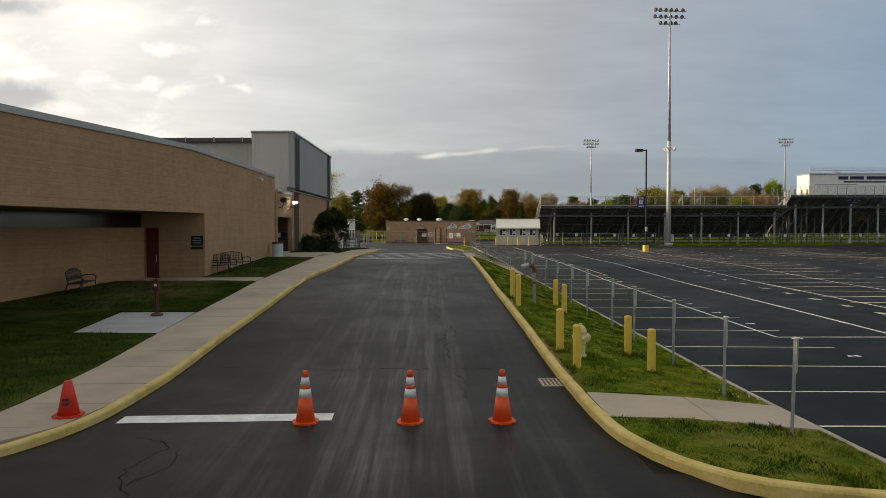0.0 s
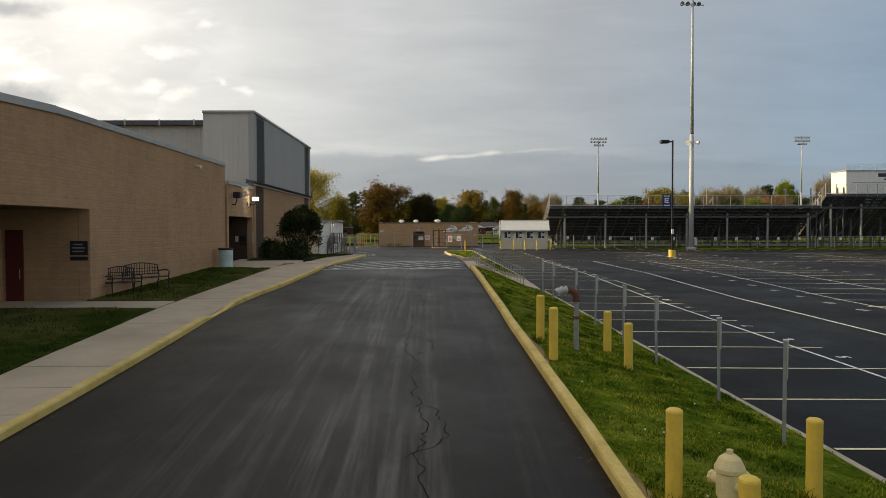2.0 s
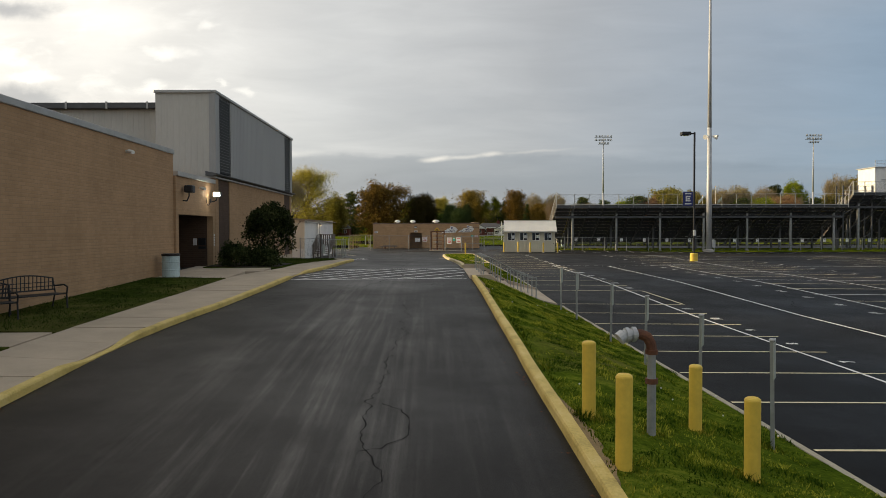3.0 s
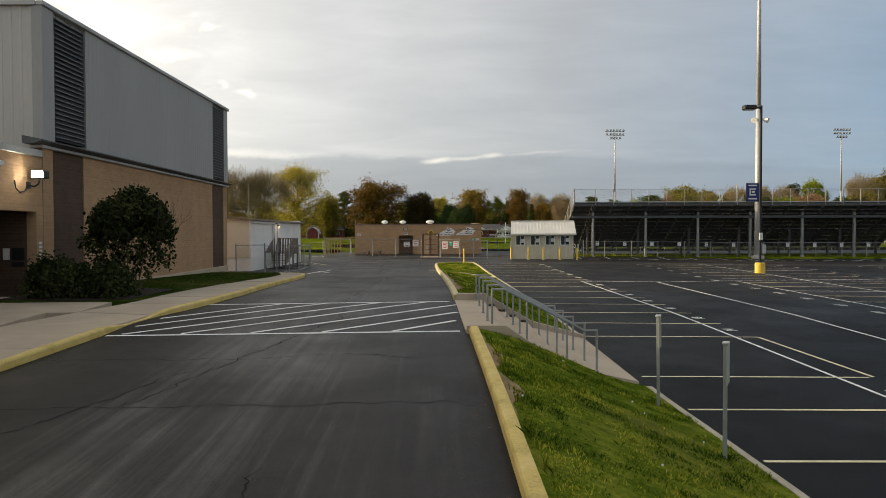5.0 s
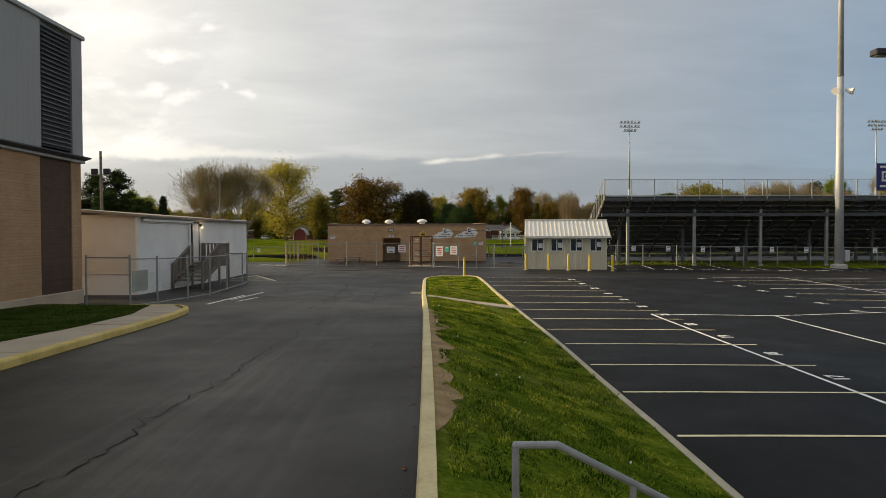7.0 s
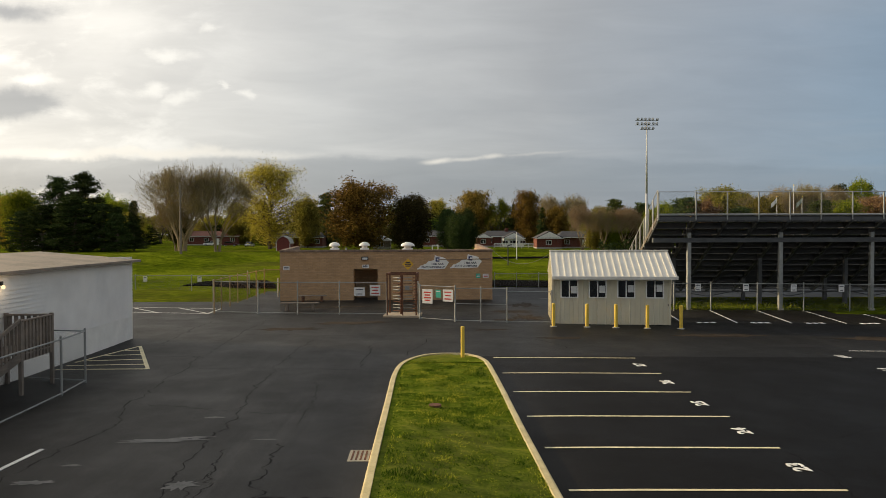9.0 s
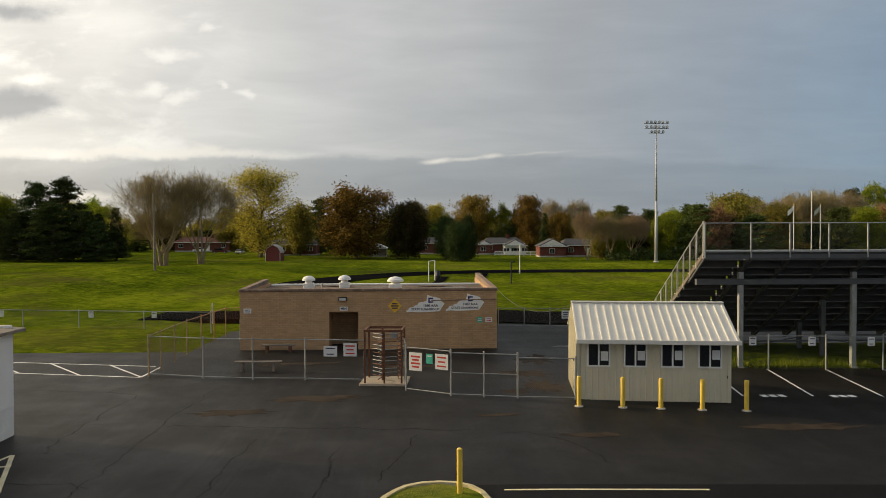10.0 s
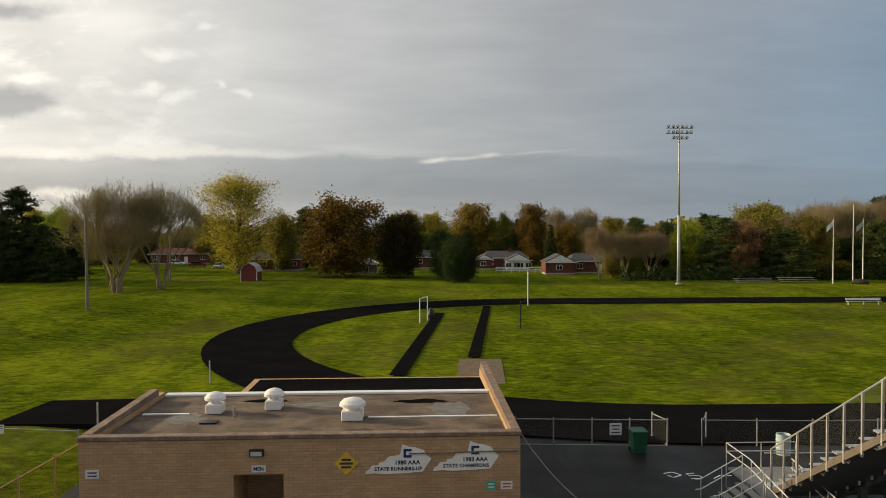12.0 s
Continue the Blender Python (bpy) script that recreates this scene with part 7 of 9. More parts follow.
# ---- bleachers ----
def make_stand(label, x0, x1, rows, yf, zf, run, rise, post_y, first, pitch, gap=None):
    t = thing("bleacher", label, "bleachers")
    yb, zb = yf - rows * run, zf + rows * rise
    for i in range(rows):
        y, z = yf - i * run, zf + i * rise
        for a, b in ((x0, gap), (gap + 0.09, x1)) if gap else ((x0, x1),):
            part("foot_plank", Shape().box(a, y - run + 0.02, z - 0.05, b, y, z), PLANK_UNDER_SHADE, t)
            part("riser_plank", Shape().box(a, y - run - 0.01, z + 0.01, b, y - run + 0.015, z + rise - 0.06), PLANK_UNDER_SHADE, t)
        part("seat_plank", Shape().box(x0 + 0.05, y - run + 0.05, z + 0.40, x1 - 0.05, y - run + 0.32, z + 0.45), ALUMINIUM, t)
    n = int((x1 - first) / pitch) + 1
    for k in range(n):
        x = first + pitch * k
        part("raker_beam", Shape().beam((x, yf, zf - 0.28), (x, yb + 0.1, zb - 0.28), 0.16, 0.36), STEEL_DARK, t)
        for q in (post_y, post_y + (yf - post_y) * 0.4, post_y + (yf - post_y) * 0.75):
            top = zf + (yf - q) / run * rise - 0.4
            part("column", Shape().box(x - 0.11, q - 0.11, lot_z(20, q) - 0.1, x + 0.11, q + 0.11, top, 0.01), STEEL_DARK if q != post_y else GALV_DULL, t)
        part("footing", Shape().box(x - 0.16, post_y - 0.16, 1.9, x + 0.16, post_y + 0.16, lot_z(20, post_y) + 0.05, 0.02), FOOTING, t)
        for f in (1 / 3, 2 / 3):
            if x + pitch * f < x1:
                part("raker_beam", Shape().beam((x + pitch * f, yf, zf - 0.28), (x + pitch * f, yb + 0.1, zb - 0.28), 0.14, 0.34), STEEL_DARK, t)
        if k + 1 < n:
            part("truss", Shape().beam((x, post_y + 4.2, 3.2), (x + pitch, post_y + 4.2, 3.2), 0.06, 0.06).beam((x, post_y + 4.2, 3.2), (x + pitch / 2, post_y + 4.2, 2.7), 0.05, 0.05).beam((x + pitch / 2, post_y + 4.2, 2.7), (x + pitch, post_y + 4.2, 3.2), 0.05, 0.05), STEEL_DARK, t)
    ztop = zf + (yf - post_y) / run * rise - 0.72
    part("cross_beam", Shape().box(x0, post_y - 0.13, ztop - 0.28, x1, post_y + 0.13, ztop, 0.01), STEEL_DARK, t)
    part("low_rail", Shape().tube((x0, post_y + 3, 3.1), (x1, post_y + 3, 3.1), 0.05, n=6), STEEL_DARK, t)
    part("rear_edge", Shape().box(x0, yb - 0.06, zb - 0.05, x1, yb, zb + 0.03, 0.008), GALV_DULL, t, "pale steel rear edge of the top row")
    part("rear_plank", Shape().box(x0, yb - 0.02, zb - 0.36, x1, yb + 0.02, zb - 0.16, 0.008), STEEL_DARK, t)
    bay = pitch / 3
    for x in [x0] + [first + bay * k for k in range(int((x1 - first) / bay) + 1)]:
        part("guard_post", Shape().box(x - 0.03, yb - 0.10, zb - 0.3, x + 0.03, yb - 0.04, zb + 1.32), GALV_DULL, t)
        part("outrigger", Shape().beam((x, yb - 0.02, zb - 0.32), (x, yb + 1.9, zb - 0.38 - 1.9 * rise / run), 0.06, 0.10), STEEL_DARK, t)
    for z in (1.32,):
        part("guard_rail", Shape().tube((x0, yb - 0.07, zb + z), (x1, yb - 0.07, zb + z), 0.022, n=6), GALV, t)
    part("guard_fabric", Shape().add([(x0, yb - 0.07, zb + 0.05), (x1, yb - 0.07, zb + 0.05), (x1, yb - 0.07, zb + 1.32), (x0, yb - 0.07, zb + 1.32)], [(0, 1, 2, 3)]), CHAIN, t)
    part("front_rail", Shape().tube((x0, yf + 0.6, zf + 1.05), (x1, yf + 0.6, zf + 1.05), 0.025, n=6), GALV, t)
    part("front_walk", Shape().box(x0, yf, zf - 0.06, x1, yf + 0.62, zf, 0.01), ALUMINIUM, t)
    for x in (x0 - 0.04, x1 + 0.04):
        k_n = 9
        for k in range(k_n + 1):
            y = yf + (yb - yf) * k / k_n
            z = zf + (yf - y) / run * rise
            part("side_post", Shape().box(x - 0.03, y - 0.03, z - 0.35, x + 0.03, y + 0.03, z + 1.42), ALUMINIUM, t)
        for h in (1.40,):
            part("side_rail", Shape().tube((x, yf, zf + h), (x, yb, zb + h), 0.026, n=6), ALUMINIUM, t)
        part("side_fabric", Shape().add([(x, yf, zf + 0.05), (x, yb, zb + 0.05), (x, yb, zb + 1.4), (x, yf, zf + 1.4)], [(0, 1, 2, 3)]), CHAIN, t)
        part("side_stringer", Shape().beam((x, yf, zf - 0.16), (x, yb, zb - 0.16), 0.05, 0.20), STRINGER, t, "dull tan side stringer")
    return t


make_stand("long aluminium bleacher on grey steel frames, seen from behind", 16.72, 53.2, 12, 112.5, 3.2, 0.6458, 0.395, 105.8, 18.9, 5.52, 18.56)
make_stand("taller centre bleacher on grey steel frames below the press box", 54.0, 105.0, 16, 112.2, 3.7, 0.45, 0.36, 106.2, 55.4, 4.2)
PB = thing("press_box", "white press box on the bleacher's top with railed roof", "press box", pose(57.3, 105.9, 9.45))
part("wall", Shape().box(0, 0, 0.0, 26, 0.2, 3.15), WHITE_PAINT, PB)
part("wall", Shape().box(0, 0.2, 0.0, 0.2, 3.6, 3.15).box(25.8, 0.2, 0.0, 26, 3.6, 3.15).box(0.2, 3.4, 0.0, 25.8, 3.6, 3.15), WHITE_PAINT, PB)
part("floor", Shape().box(-0.1, -0.1, -0.2, 26.1, 3.7, 0.0), STEEL_DARK, PB)
part("roof", Shape().box(-0.15, -0.15, 3.15, 26.15, 3.75, 3.28, 0.02), FLASHING, PB)
part("ledge", Shape().box(0.8, -0.06, 1.55, 7.2, 0.0, 1.68), FLASHING, PB)
for k in range(14):
    part("roof_post", Shape().tube((2 * k, 0, 3.25), (2 * k, 0, 4.1), 0.025, n=6), GALV, PB)
for z in (3.7, 4.1):
    part("roof_rail", Shape().tube((0, 0, z), (26, 0, z), 0.022, n=6), GALV, PB)
part("roof_fabric", Shape().add([(0, 0, 3.28), (26, 0, 3.28), (26, 0, 4.1), (0, 0, 4.1)], [(0, 1, 2, 3)]), CHAIN, PB)
for k, (a, b) in enumerate(((4.4, 5.9), (6.2, 8.3), (8.7, 12.6))):
    part("bar", Shape().box(a, -0.02, 2.35, b, -0.003, 2.85), INK, PB, "row of dark lettering shown as a bar")
part("bar", Shape().box(5.2, -0.02, 1.9, 11.8, -0.003, 2.12), INK, PB)
t = thing("stair_tower", "grey steel stair landing beside the press box", "stairs", pose(53.4, 106.2, 0))
part("landing", Shape().box(0, 0, 9.1, 3.8, 1.6, 9.2, 0.01), STEEL_DARK, t)
for x in (0.05, 1.9, 3.75):
    for y in (0.05, 1.55):
        part("column", Shape().box(x - 0.07, y - 0.07, 1.9, x + 0.07, y + 0.07, 10.4), STEEL_DARK, t)
for z0 in (2.1, 4.4, 6.7):
    part("brace", Shape().beam((0.05, 0.05, z0), (3.75, 0.05, z0 + 2.3), 0.07, 0.07), STEEL_DARK, t)
for z in (9.75, 10.3):
    part("rail", Shape().tube((0, 0, z), (3.8, 0, z), 0.025, n=6), GALV, t)

# access ramp at the bleacher's end
R = thing("access_ramp", "aluminium access ramp with pipe handrails beside the bleacher", "ramp", pose(-0.44, -1.2, 0))
part("deck", Shape().slab([(16.55, 109.5), (17.95, 109.5), (17.95, 114.0), (16.55, 114.0)], lambda x, y: 2.4 + (y - 109.5) * 0.155, lambda x, y: 2.48 + (y - 109.5) * 0.155), DECK, R)
part("platform", Shape().box(16.55, 114.0, 3.08, 19.2, 116.0, 3.18, 0.01), DECK, R)
for x in (16.5, 18.0):
    for h in (0.95, 0.62):
        part("handrail", Shape().pipe([(x, 109.3, 2.5 + h), (x, 114.0, 3.18 + h)] + ([(x, 116.0, 3.18 + h)] if x < 17 else []), 0.024, 8), ALUMINIUM, R)
    for k in range(5):
        y = 109.5 + 1.1 * k
        part("post", Shape().tube((x, y, 2.3), (x, y, 3.43 + (y - 109.5) * 0.155), 0.024, n=8), ALUMINIUM, R)
for h in (0.95, 0.62):
    part("end_rail", Shape().tube((16.5, 116.0, 3.18 + h), (19.2, 116.0, 3.18 + h), 0.024, n=8), ALUMINIUM, R)
for x in (16.5, 17.85, 19.2):
    part("post", Shape().tube((x, 116.0, 2.3), (x, 116.0, 4.13), 0.024, n=8), ALUMINIUM, R)
s2 = thing("access_steps", "aluminium steps with pipe rails beside the ramp", "steps", pose(14.35, 111.4, 2.46))
for k in range(5):
    part("step", Shape().box(0.3 * k, 0, 0.12 + 0.16 * k, 0.3 * k + 0.3, 1.5, 0.17 + 0.16 * k, 0.008), DECK, s2)
for y in (-0.05, 1.55):
    for h in (0.55, 0.92):
        part("handrail", Shape().pipe([(-0.2, y, h), (0.0, y, h + 0.02), (1.5, y, h + 0.85)], 0.022, 8), ALUMINIUM, s2)
    for x in (0, 0.75, 1.5):
        part("post", Shape().tube((x, y, -0.02), (x, y, 0.92 + x * 0.55), 0.022, n=8), ALUMINIUM, s2)
t = thing("litter_bin", "pale blue drum litter bin on the asphalt by the track fence", "litter bin", pose(20.1, 118.4, 2.5))
part("drum", Shape().lathe([(0.29, 0), (0.3, 0.3), (0.315, 0.31), (0.3, 0.33), (0.3, 0.62), (0.315, 0.64), (0.3, 0.66), (0.3, 0.9), (0.27, 0.9), (0.26, 0.4)], n=20), BIN_BLUE, t)
t = thing("wheelie_bin", "dark green wheeled bin beside the track fence", "wheeled bin", pose(13.9, 119.0, 2.44))
part("body", Shape().rings([[(-0.26, -0.3, 0.05), (0.26, -0.3, 0.05), (0.26, 0.3, 0.05), (-0.26, 0.3, 0.05)], [(-0.33, -0.38, 1.0), (0.33, -0.38, 1.0), (0.33, 0.38, 1.0), (-0.33, 0.38, 1.0)]]), BIN_GREEN, t)
part("lid", Shape().box(-0.35, -0.42, 1.0, 0.35, 0.4, 1.06, 0.02), BIN_GREEN, t)
for x in (-0.3, 0.3):
    part("wheel", Shape().tube((x - 0.03, 0.33, 0.12), (x + 0.03, 0.33, 0.12), 0.12, n=14), BLACK_METAL, t)


# ---- lamp posts and floodlight poles ----
L = thing("parking_lamp", "black lot lamp post on a yellow base with navy banner", "street lamp", pose(24.92, 81.1, 2.02))
part("base", Shape().lathe([(0.34, -0.15), (0.34, 0.62), (0.32, 0.66), (0.0, 0.66)], n=24), BOLLARD, L, "round yellow painted concrete base")
part("pole", Shape().box(-0.07, -0.07, 0.66, 0.07, 0.07, 11.6, 0.015), BLACK_METAL, L)
part("arm", Shape().box(-0.45, -0.05, 11.40, 0.07, 0.05, 11.52, 0.01), BLACK_METAL, L)
hd = part("head", Shape().box(-1.25, -0.30, 11.30, -0.40, 0.30, 11.62, 0.05), BLACK_METAL, L)
part("lens", Shape().box(-1.18, -0.24, 11.285, -0.5, 0.24, 11.299), LENS, hd)
bn = part("banner", Shape().box(-1.02, -0.012, 4.95, -0.10, 0.012, 6.20, 0.004), BLUE, L, "navy banner with a white emblem")
part("emblem", Shape().box(-0.78, -0.018, 5.35, -0.34, -0.013, 5.45).box(-0.78, -0.018, 5.45, -0.68, -0.013, 5.75).box(-0.78, -0.018, 5.75, -0.34, -0.013, 5.85).box(-0.62, -0.018, 5.52, -0.40, -0.013, 5.68), SIGN_WHITE, bn)
part("bar", Shape().box(-0.86, -0.018, 6.0, -0.26, -0.013, 6.1), SIGN_WHITE, bn)
part("bar", Shape().box(-0.86, -0.018, 5.08, -0.26, -0.013, 5.18), SIGN_WHITE, bn)
for z in (4.93, 6.22):
    part("bracket", Shape().tube((0, 0, z), (-1.05, 0, z), 0.015, n=6), BLACK_METAL, L)
part("box", Shape().box(-0.12, -0.16, 2.25, 0.12, -0.07, 2.75, 0.01), SIGN_WHITE, L, "white box fixed to the pole")


def flood_pole(x, y, z, h, r, label, extra=False, w=4.6):
    t = thing("floodlight_pole", label, "floodlight pole", pose(x, y, z, 0, 0, 3), "stadium floodlights")
    part("pole", Shape().tube((0, 0, -0.2), (0, 0, h * 0.45), r, r * 0.75, 16).tube((0, 0, h * 0.45), (0, 0, h), r * 0.72, r * 0.34, 16), GALV, t, "pale tapered steel pole", True)
    part("base", Shape().lathe([(r * 1.9, -0.1), (r * 1.9, 0.25), (r * 1.2, 0.35)], n=16), FOOTING, t)
    for j in range(3):
        zz = h - 1.7 + 0.95 * j
        ww = w * (0.62 if j == 0 else 1.0)
        part("crossarm", Shape().box(-ww / 2, -0.06, zz - 0.05, ww / 2, 0.06, zz + 0.05), GALV_DULL, t)
        k_n = 4 if j == 0 else 6
        for k in range(k_n):
            u = -ww / 2 + ww * (k + 0.5) / k_n
            d = part("lamp", Shape().lathe([(0.06, 0.0), (0.16, 0.10), (0.27, 0.30), (0.30, 0.42), (0.0, 0.42)], n=12), STEEL_DARK, t)
            d.matrix_basis = pose(u, 0.12 if y < 150 else -0.12, zz + 0.10, -62 if y < 150 else 62, 0, random.uniform(-20, 20))
            part("lens", Shape().lathe([(0.27, 0.425), (0.20, 0.45), (0.0, 0.46)], n=12), LENS, d)
    if extra:
        for s_ in (-1, 1):
            part("speaker", Shape().tube((s_ * 0.35, -0.1, 14.2), (s_ * 0.75, -0.5, 14.0), 0.12, 0.30, 12), WHITE_PAINT, t, "white horn speaker")
        part("control_box", Shape().box(0.30, -0.42, 0.55, 0.66, -0.10, 1.45, 0.02), GALV, t)
    return t


flood_pole(35.3, 103.7, 2.08, 33.8, 0.34, "tall pale floodlight pole behind the bleachers", True, 4.9)
flood_pole(49.3, 213.0, 2.75, 27.6, 0.31, "tall pale floodlight pole beyond the field", False, 5.0)
flood_pole(110.8, 218.0, 2.75, 28.6, 0.31, "tall pale floodlight pole beyond the field", False, 5.0)


def utility_pole(x, y, z, h, label, lamps=False, arm=False):
    t = thing("utility_pole", label, "utility pole", pose(x, y, z, 0, random.uniform(-1, 1), 0))
    part("pole", Shape().tube((0, 0, -0.3), (0, 0, h), 0.17, 0.11, 12), POLE_WOOD, t)
    if lamps:
        part("crossarm", Shape().box(-0.9, -0.05, h - 2.2, 0.9, 0.05, h - 2.1), POLE_WOOD, t)
        for s_ in (-0.55, 0.55):
            part("lamp", Shape().box(s_ - 0.28, -0.2, h - 2.1, s_ + 0.28, 0.15, h - 1.6, 0.05), BLACK_METAL, t)
    if arm:
        part("crossarm", Shape().box(-0.7, -0.04, h - 0.7, 0.7, 0.04, h - 0.6), POLE_WOOD, t)


utility_pole(-31.6, 164.2, hill(-31.6, 164.2), 10.0, "bare wooden pole on the grass bank")
utility_pole(-27.1, 112.5, 2.6, 9.9, "tall wooden pole with two floodlights", True)
utility_pole(-46.5, 230.0, 3.0, 10.5, "wooden utility pole by the houses", False, True)
utility_pole(-44.0, 222.0, 2.9, 9.5, "wooden utility pole by the houses", False, False)

# ---- field furniture ----
t = thing("soccer_goal", "white soccer goal frame on the grass", "goal", pose(4.2, 164.2, 2.62, 0, 0, 70))
part("post", Shape().tube((-1.2, 0, 0), (-1.2, 0, 2.6), 0.06), WHITE_PAINT, t)
part("post", Shape().tube((1.2, 0, 0), (1.2, 0, 2.6), 0.06), WHITE_PAINT, t)
part("crossbar", Shape().tube((-1.2, 0, 2.6), (1.2, 0, 2.6), 0.06), WHITE_PAINT, t)
t = thing("goal_post", "white football goal upright beyond the field", "goal post", pose(17.7, 180.0, 2.6))
part("upright", Shape().tube((0, 0, 0), (0, 0, 4.4), 0.08), WHITE_PAINT, t)
t = thing("lamp_post", "short black post with an arm on the field", "post", pose(13.9, 158.5, 2.58))
part("post", Shape().tube((0, 0, 0), (0, 0, 2.75), 0.07), BLACK_METAL, t)
part("arm", Shape().beam((0, 0, 2.68), (0.5, 0, 2.75), 0.12, 0.14), BLACK_METAL, t)
lone("equipment_bag", Shape().lathe([(0.35, 0), (0.4, 0.5), (0.3, 1.0), (0.12, 1.25), (0.0, 1.3)], n=12), BLACK_METAL, "dark covered bundle beside the runway", "bundle", pose(5.0, 166.5, 2.6))
lone("fence_post", Shape().tube((0, 0, -0.2), (0, 0, 1.5), 0.05, n=8), GALV, "short pale post at the track's edge", "post", pose(-9.5, 134.0, 2.5))
for x, y in ((-11.9, 123.6), (-7.2, 113.5)):
    lone("fence_post", Shape().tube((0, 0, -0.2), (0, 0, 1.3), 0.045, n=8), GALV, "short pale post in the grass", "post", pose(x, y, 2.5))
for k, (x, y) in enumerate(((62.4, 211.5), (71.0, 213.0))):
    t = thing("team_bench", "grey aluminium bleacher bench beyond the track", "bench", pose(x, y, 2.95), "benches beyond the track")
    for j in range(3):
        part("seat_plank", Shape().box(-3.4, 0.5 * j, 0.35 + 0.3 * j, 3.4, 0.5 * j + 0.25, 0.40 + 0.3 * j), ALUMINIUM, t)
    for sx in (-3, 0, 3):
        part("support", Shape().beam((sx, -0.1, 0.0), (sx, 1.2, 0.95), 0.05, 0.08).beam((sx, 1.2, 0), (sx, 1.2, 0.95), 0.05, 0.05), STEEL_DARK, t)
t = thing("team_bench", "white bench beside the far straight", "bench", pose(61.5, 179.0, 2.62), "benches beyond the track")
part("seat", Shape().box(-2.3, -0.15, 0.45, 2.3, 0.15, 0.5), WHITE_PAINT, t)
part("backrest", Shape().box(-2.3, 0.15, 0.62, 2.3, 0.19, 0.9), WHITE_PAINT, t)
for sx in (-2, 0, 2):
    part("leg", Shape().box(sx - 0.04, -0.1, 0, sx + 0.04, 0.18, 0.45), GALV_DULL, t)
for x, h, flag in ((77.0, 11.5, SIGN_WHITE), (80.6, 14.0, None), (82.4, 11.5, SIGN_BACK)):
    t = thing("flagpole", "white flagpole beyond the track", "flagpole", pose(x, 212.8, 2.9))
    part("pole", Shape().tube((0, 0, 0), (0, 0, h), 0.09, 0.05), WHITE_PAINT, t)
    part("finial", Shape().ball((0, 0, h), 0.12), BOLLARD, t)
    if flag:
        s = Shape()
        for i in range(7):
            for zz in (0, -0.95):
                s.v.append((-0.2 * i, 0.08 * math.sin(1.4 * i), h - 0.25 + zz - 0.32 * i * 0.6))
        s.f = [(2 * i, 2 * i + 2, 2 * i + 3, 2 * i + 1) for i in range(6)]
        s.v += [(x_, y_ + 0.02, z_) for x_, y_, z_ in s.v]
        s.f += [tuple(14 + q for q in reversed(f)) for f in s.f[:6]]
        part("flag", s, flag, t, "hanging flag")
lone("shrub_bed", Shape().ball((0, 0, 0.2), 1.5, 0.7, 14, 6), MULCH, "dark low mound at the flagpoles", "mound", pose(81.0, 211.3, 2.9))


# ---- trees ----
LEAF_GREEN = leaf_material("leaves_spring_green", [(0.060, 0.095, 0.010), (0.190, 0.240, 0.020), (0.390, 0.410, 0.042)])
LEAF_YELLOW = leaf_material("leaves_yellow_green", [(0.12, 0.098, 0.016), (0.31, 0.245, 0.034), (0.50, 0.41, 0.080)])
LEAF_RUST = leaf_material("leaves_russet", [(0.065, 0.048, 0.013), (0.175, 0.118, 0.027), (0.33, 0.215, 0.048)])
LEAF_OLIVE = leaf_material("leaves_olive", [(0.080, 0.080, 0.018), (0.220, 0.195, 0.040), (0.40, 0.335, 0.075)])
LEAF_DUSK = leaf_material("leaves_dusky", [(0.024, 0.022, 0.009), (0.060, 0.052, 0.019), (0.115, 0.100, 0.035)], 0.3)
LEAF_PINK = leaf_material("buds_reddish", [(0.15, 0.085, 0.042), (0.33, 0.20, 0.095), (0.48, 0.32, 0.16)])
LEAF_DARK = leaf_material("needles_dark", [(0.017, 0.029, 0.011), (0.042, 0.060, 0.020), (0.085, 0.105, 0.034)], 0.15)
LEAF_WILLOW = leaf_material("leaves_pale_buds", [(0.17, 0.145, 0.045), (0.30, 0.255, 0.085), (0.44, 0.38, 0.14)], 0.5)
LEAF_PINE = leaf_material("needles_pine", [(0.030, 0.046, 0.014), (0.075, 0.098, 0.028), (0.155, 0.170, 0.050)], 0.2)
LEAF_SHRUB = leaf_material("leaves_shrub", [(0.012, 0.020, 0.009), (0.034, 0.048, 0.018), (0.085, 0.10, 0.036)], 0.2)


TWIG = material("tan_twigs", (0.235, 0.180, 0.105), 0.9, vary=0.18, scale=0.5, fine=3, bump=0.2)


def quads(centres, sizes, rng, name, mat, flat=0.0):
    """Many small leaf faces with random turns, as one mesh."""
    n = len(centres)
    a = rng.normal(size=(n, 3))
    a /= np.linalg.norm(a, axis=1, keepdims=True)
    b = np.cross(a, rng.normal(size=(n, 3)))
    b /= np.linalg.norm(b, axis=1, keepdims=True)
    s = sizes[:, None]
    v = np.stack([centres - a * s - b * s * 0.2, centres + b * s * 0.7, centres + a * s, centres - b * s * 0.7], 1).reshape(-1, 3)
    me = bpy.data.meshes.new(name)
    me.from_pydata(v.tolist(), [], np.arange(4 * n).reshape(-1, 4).tolist())
    me.materials.append(mat)
    return me


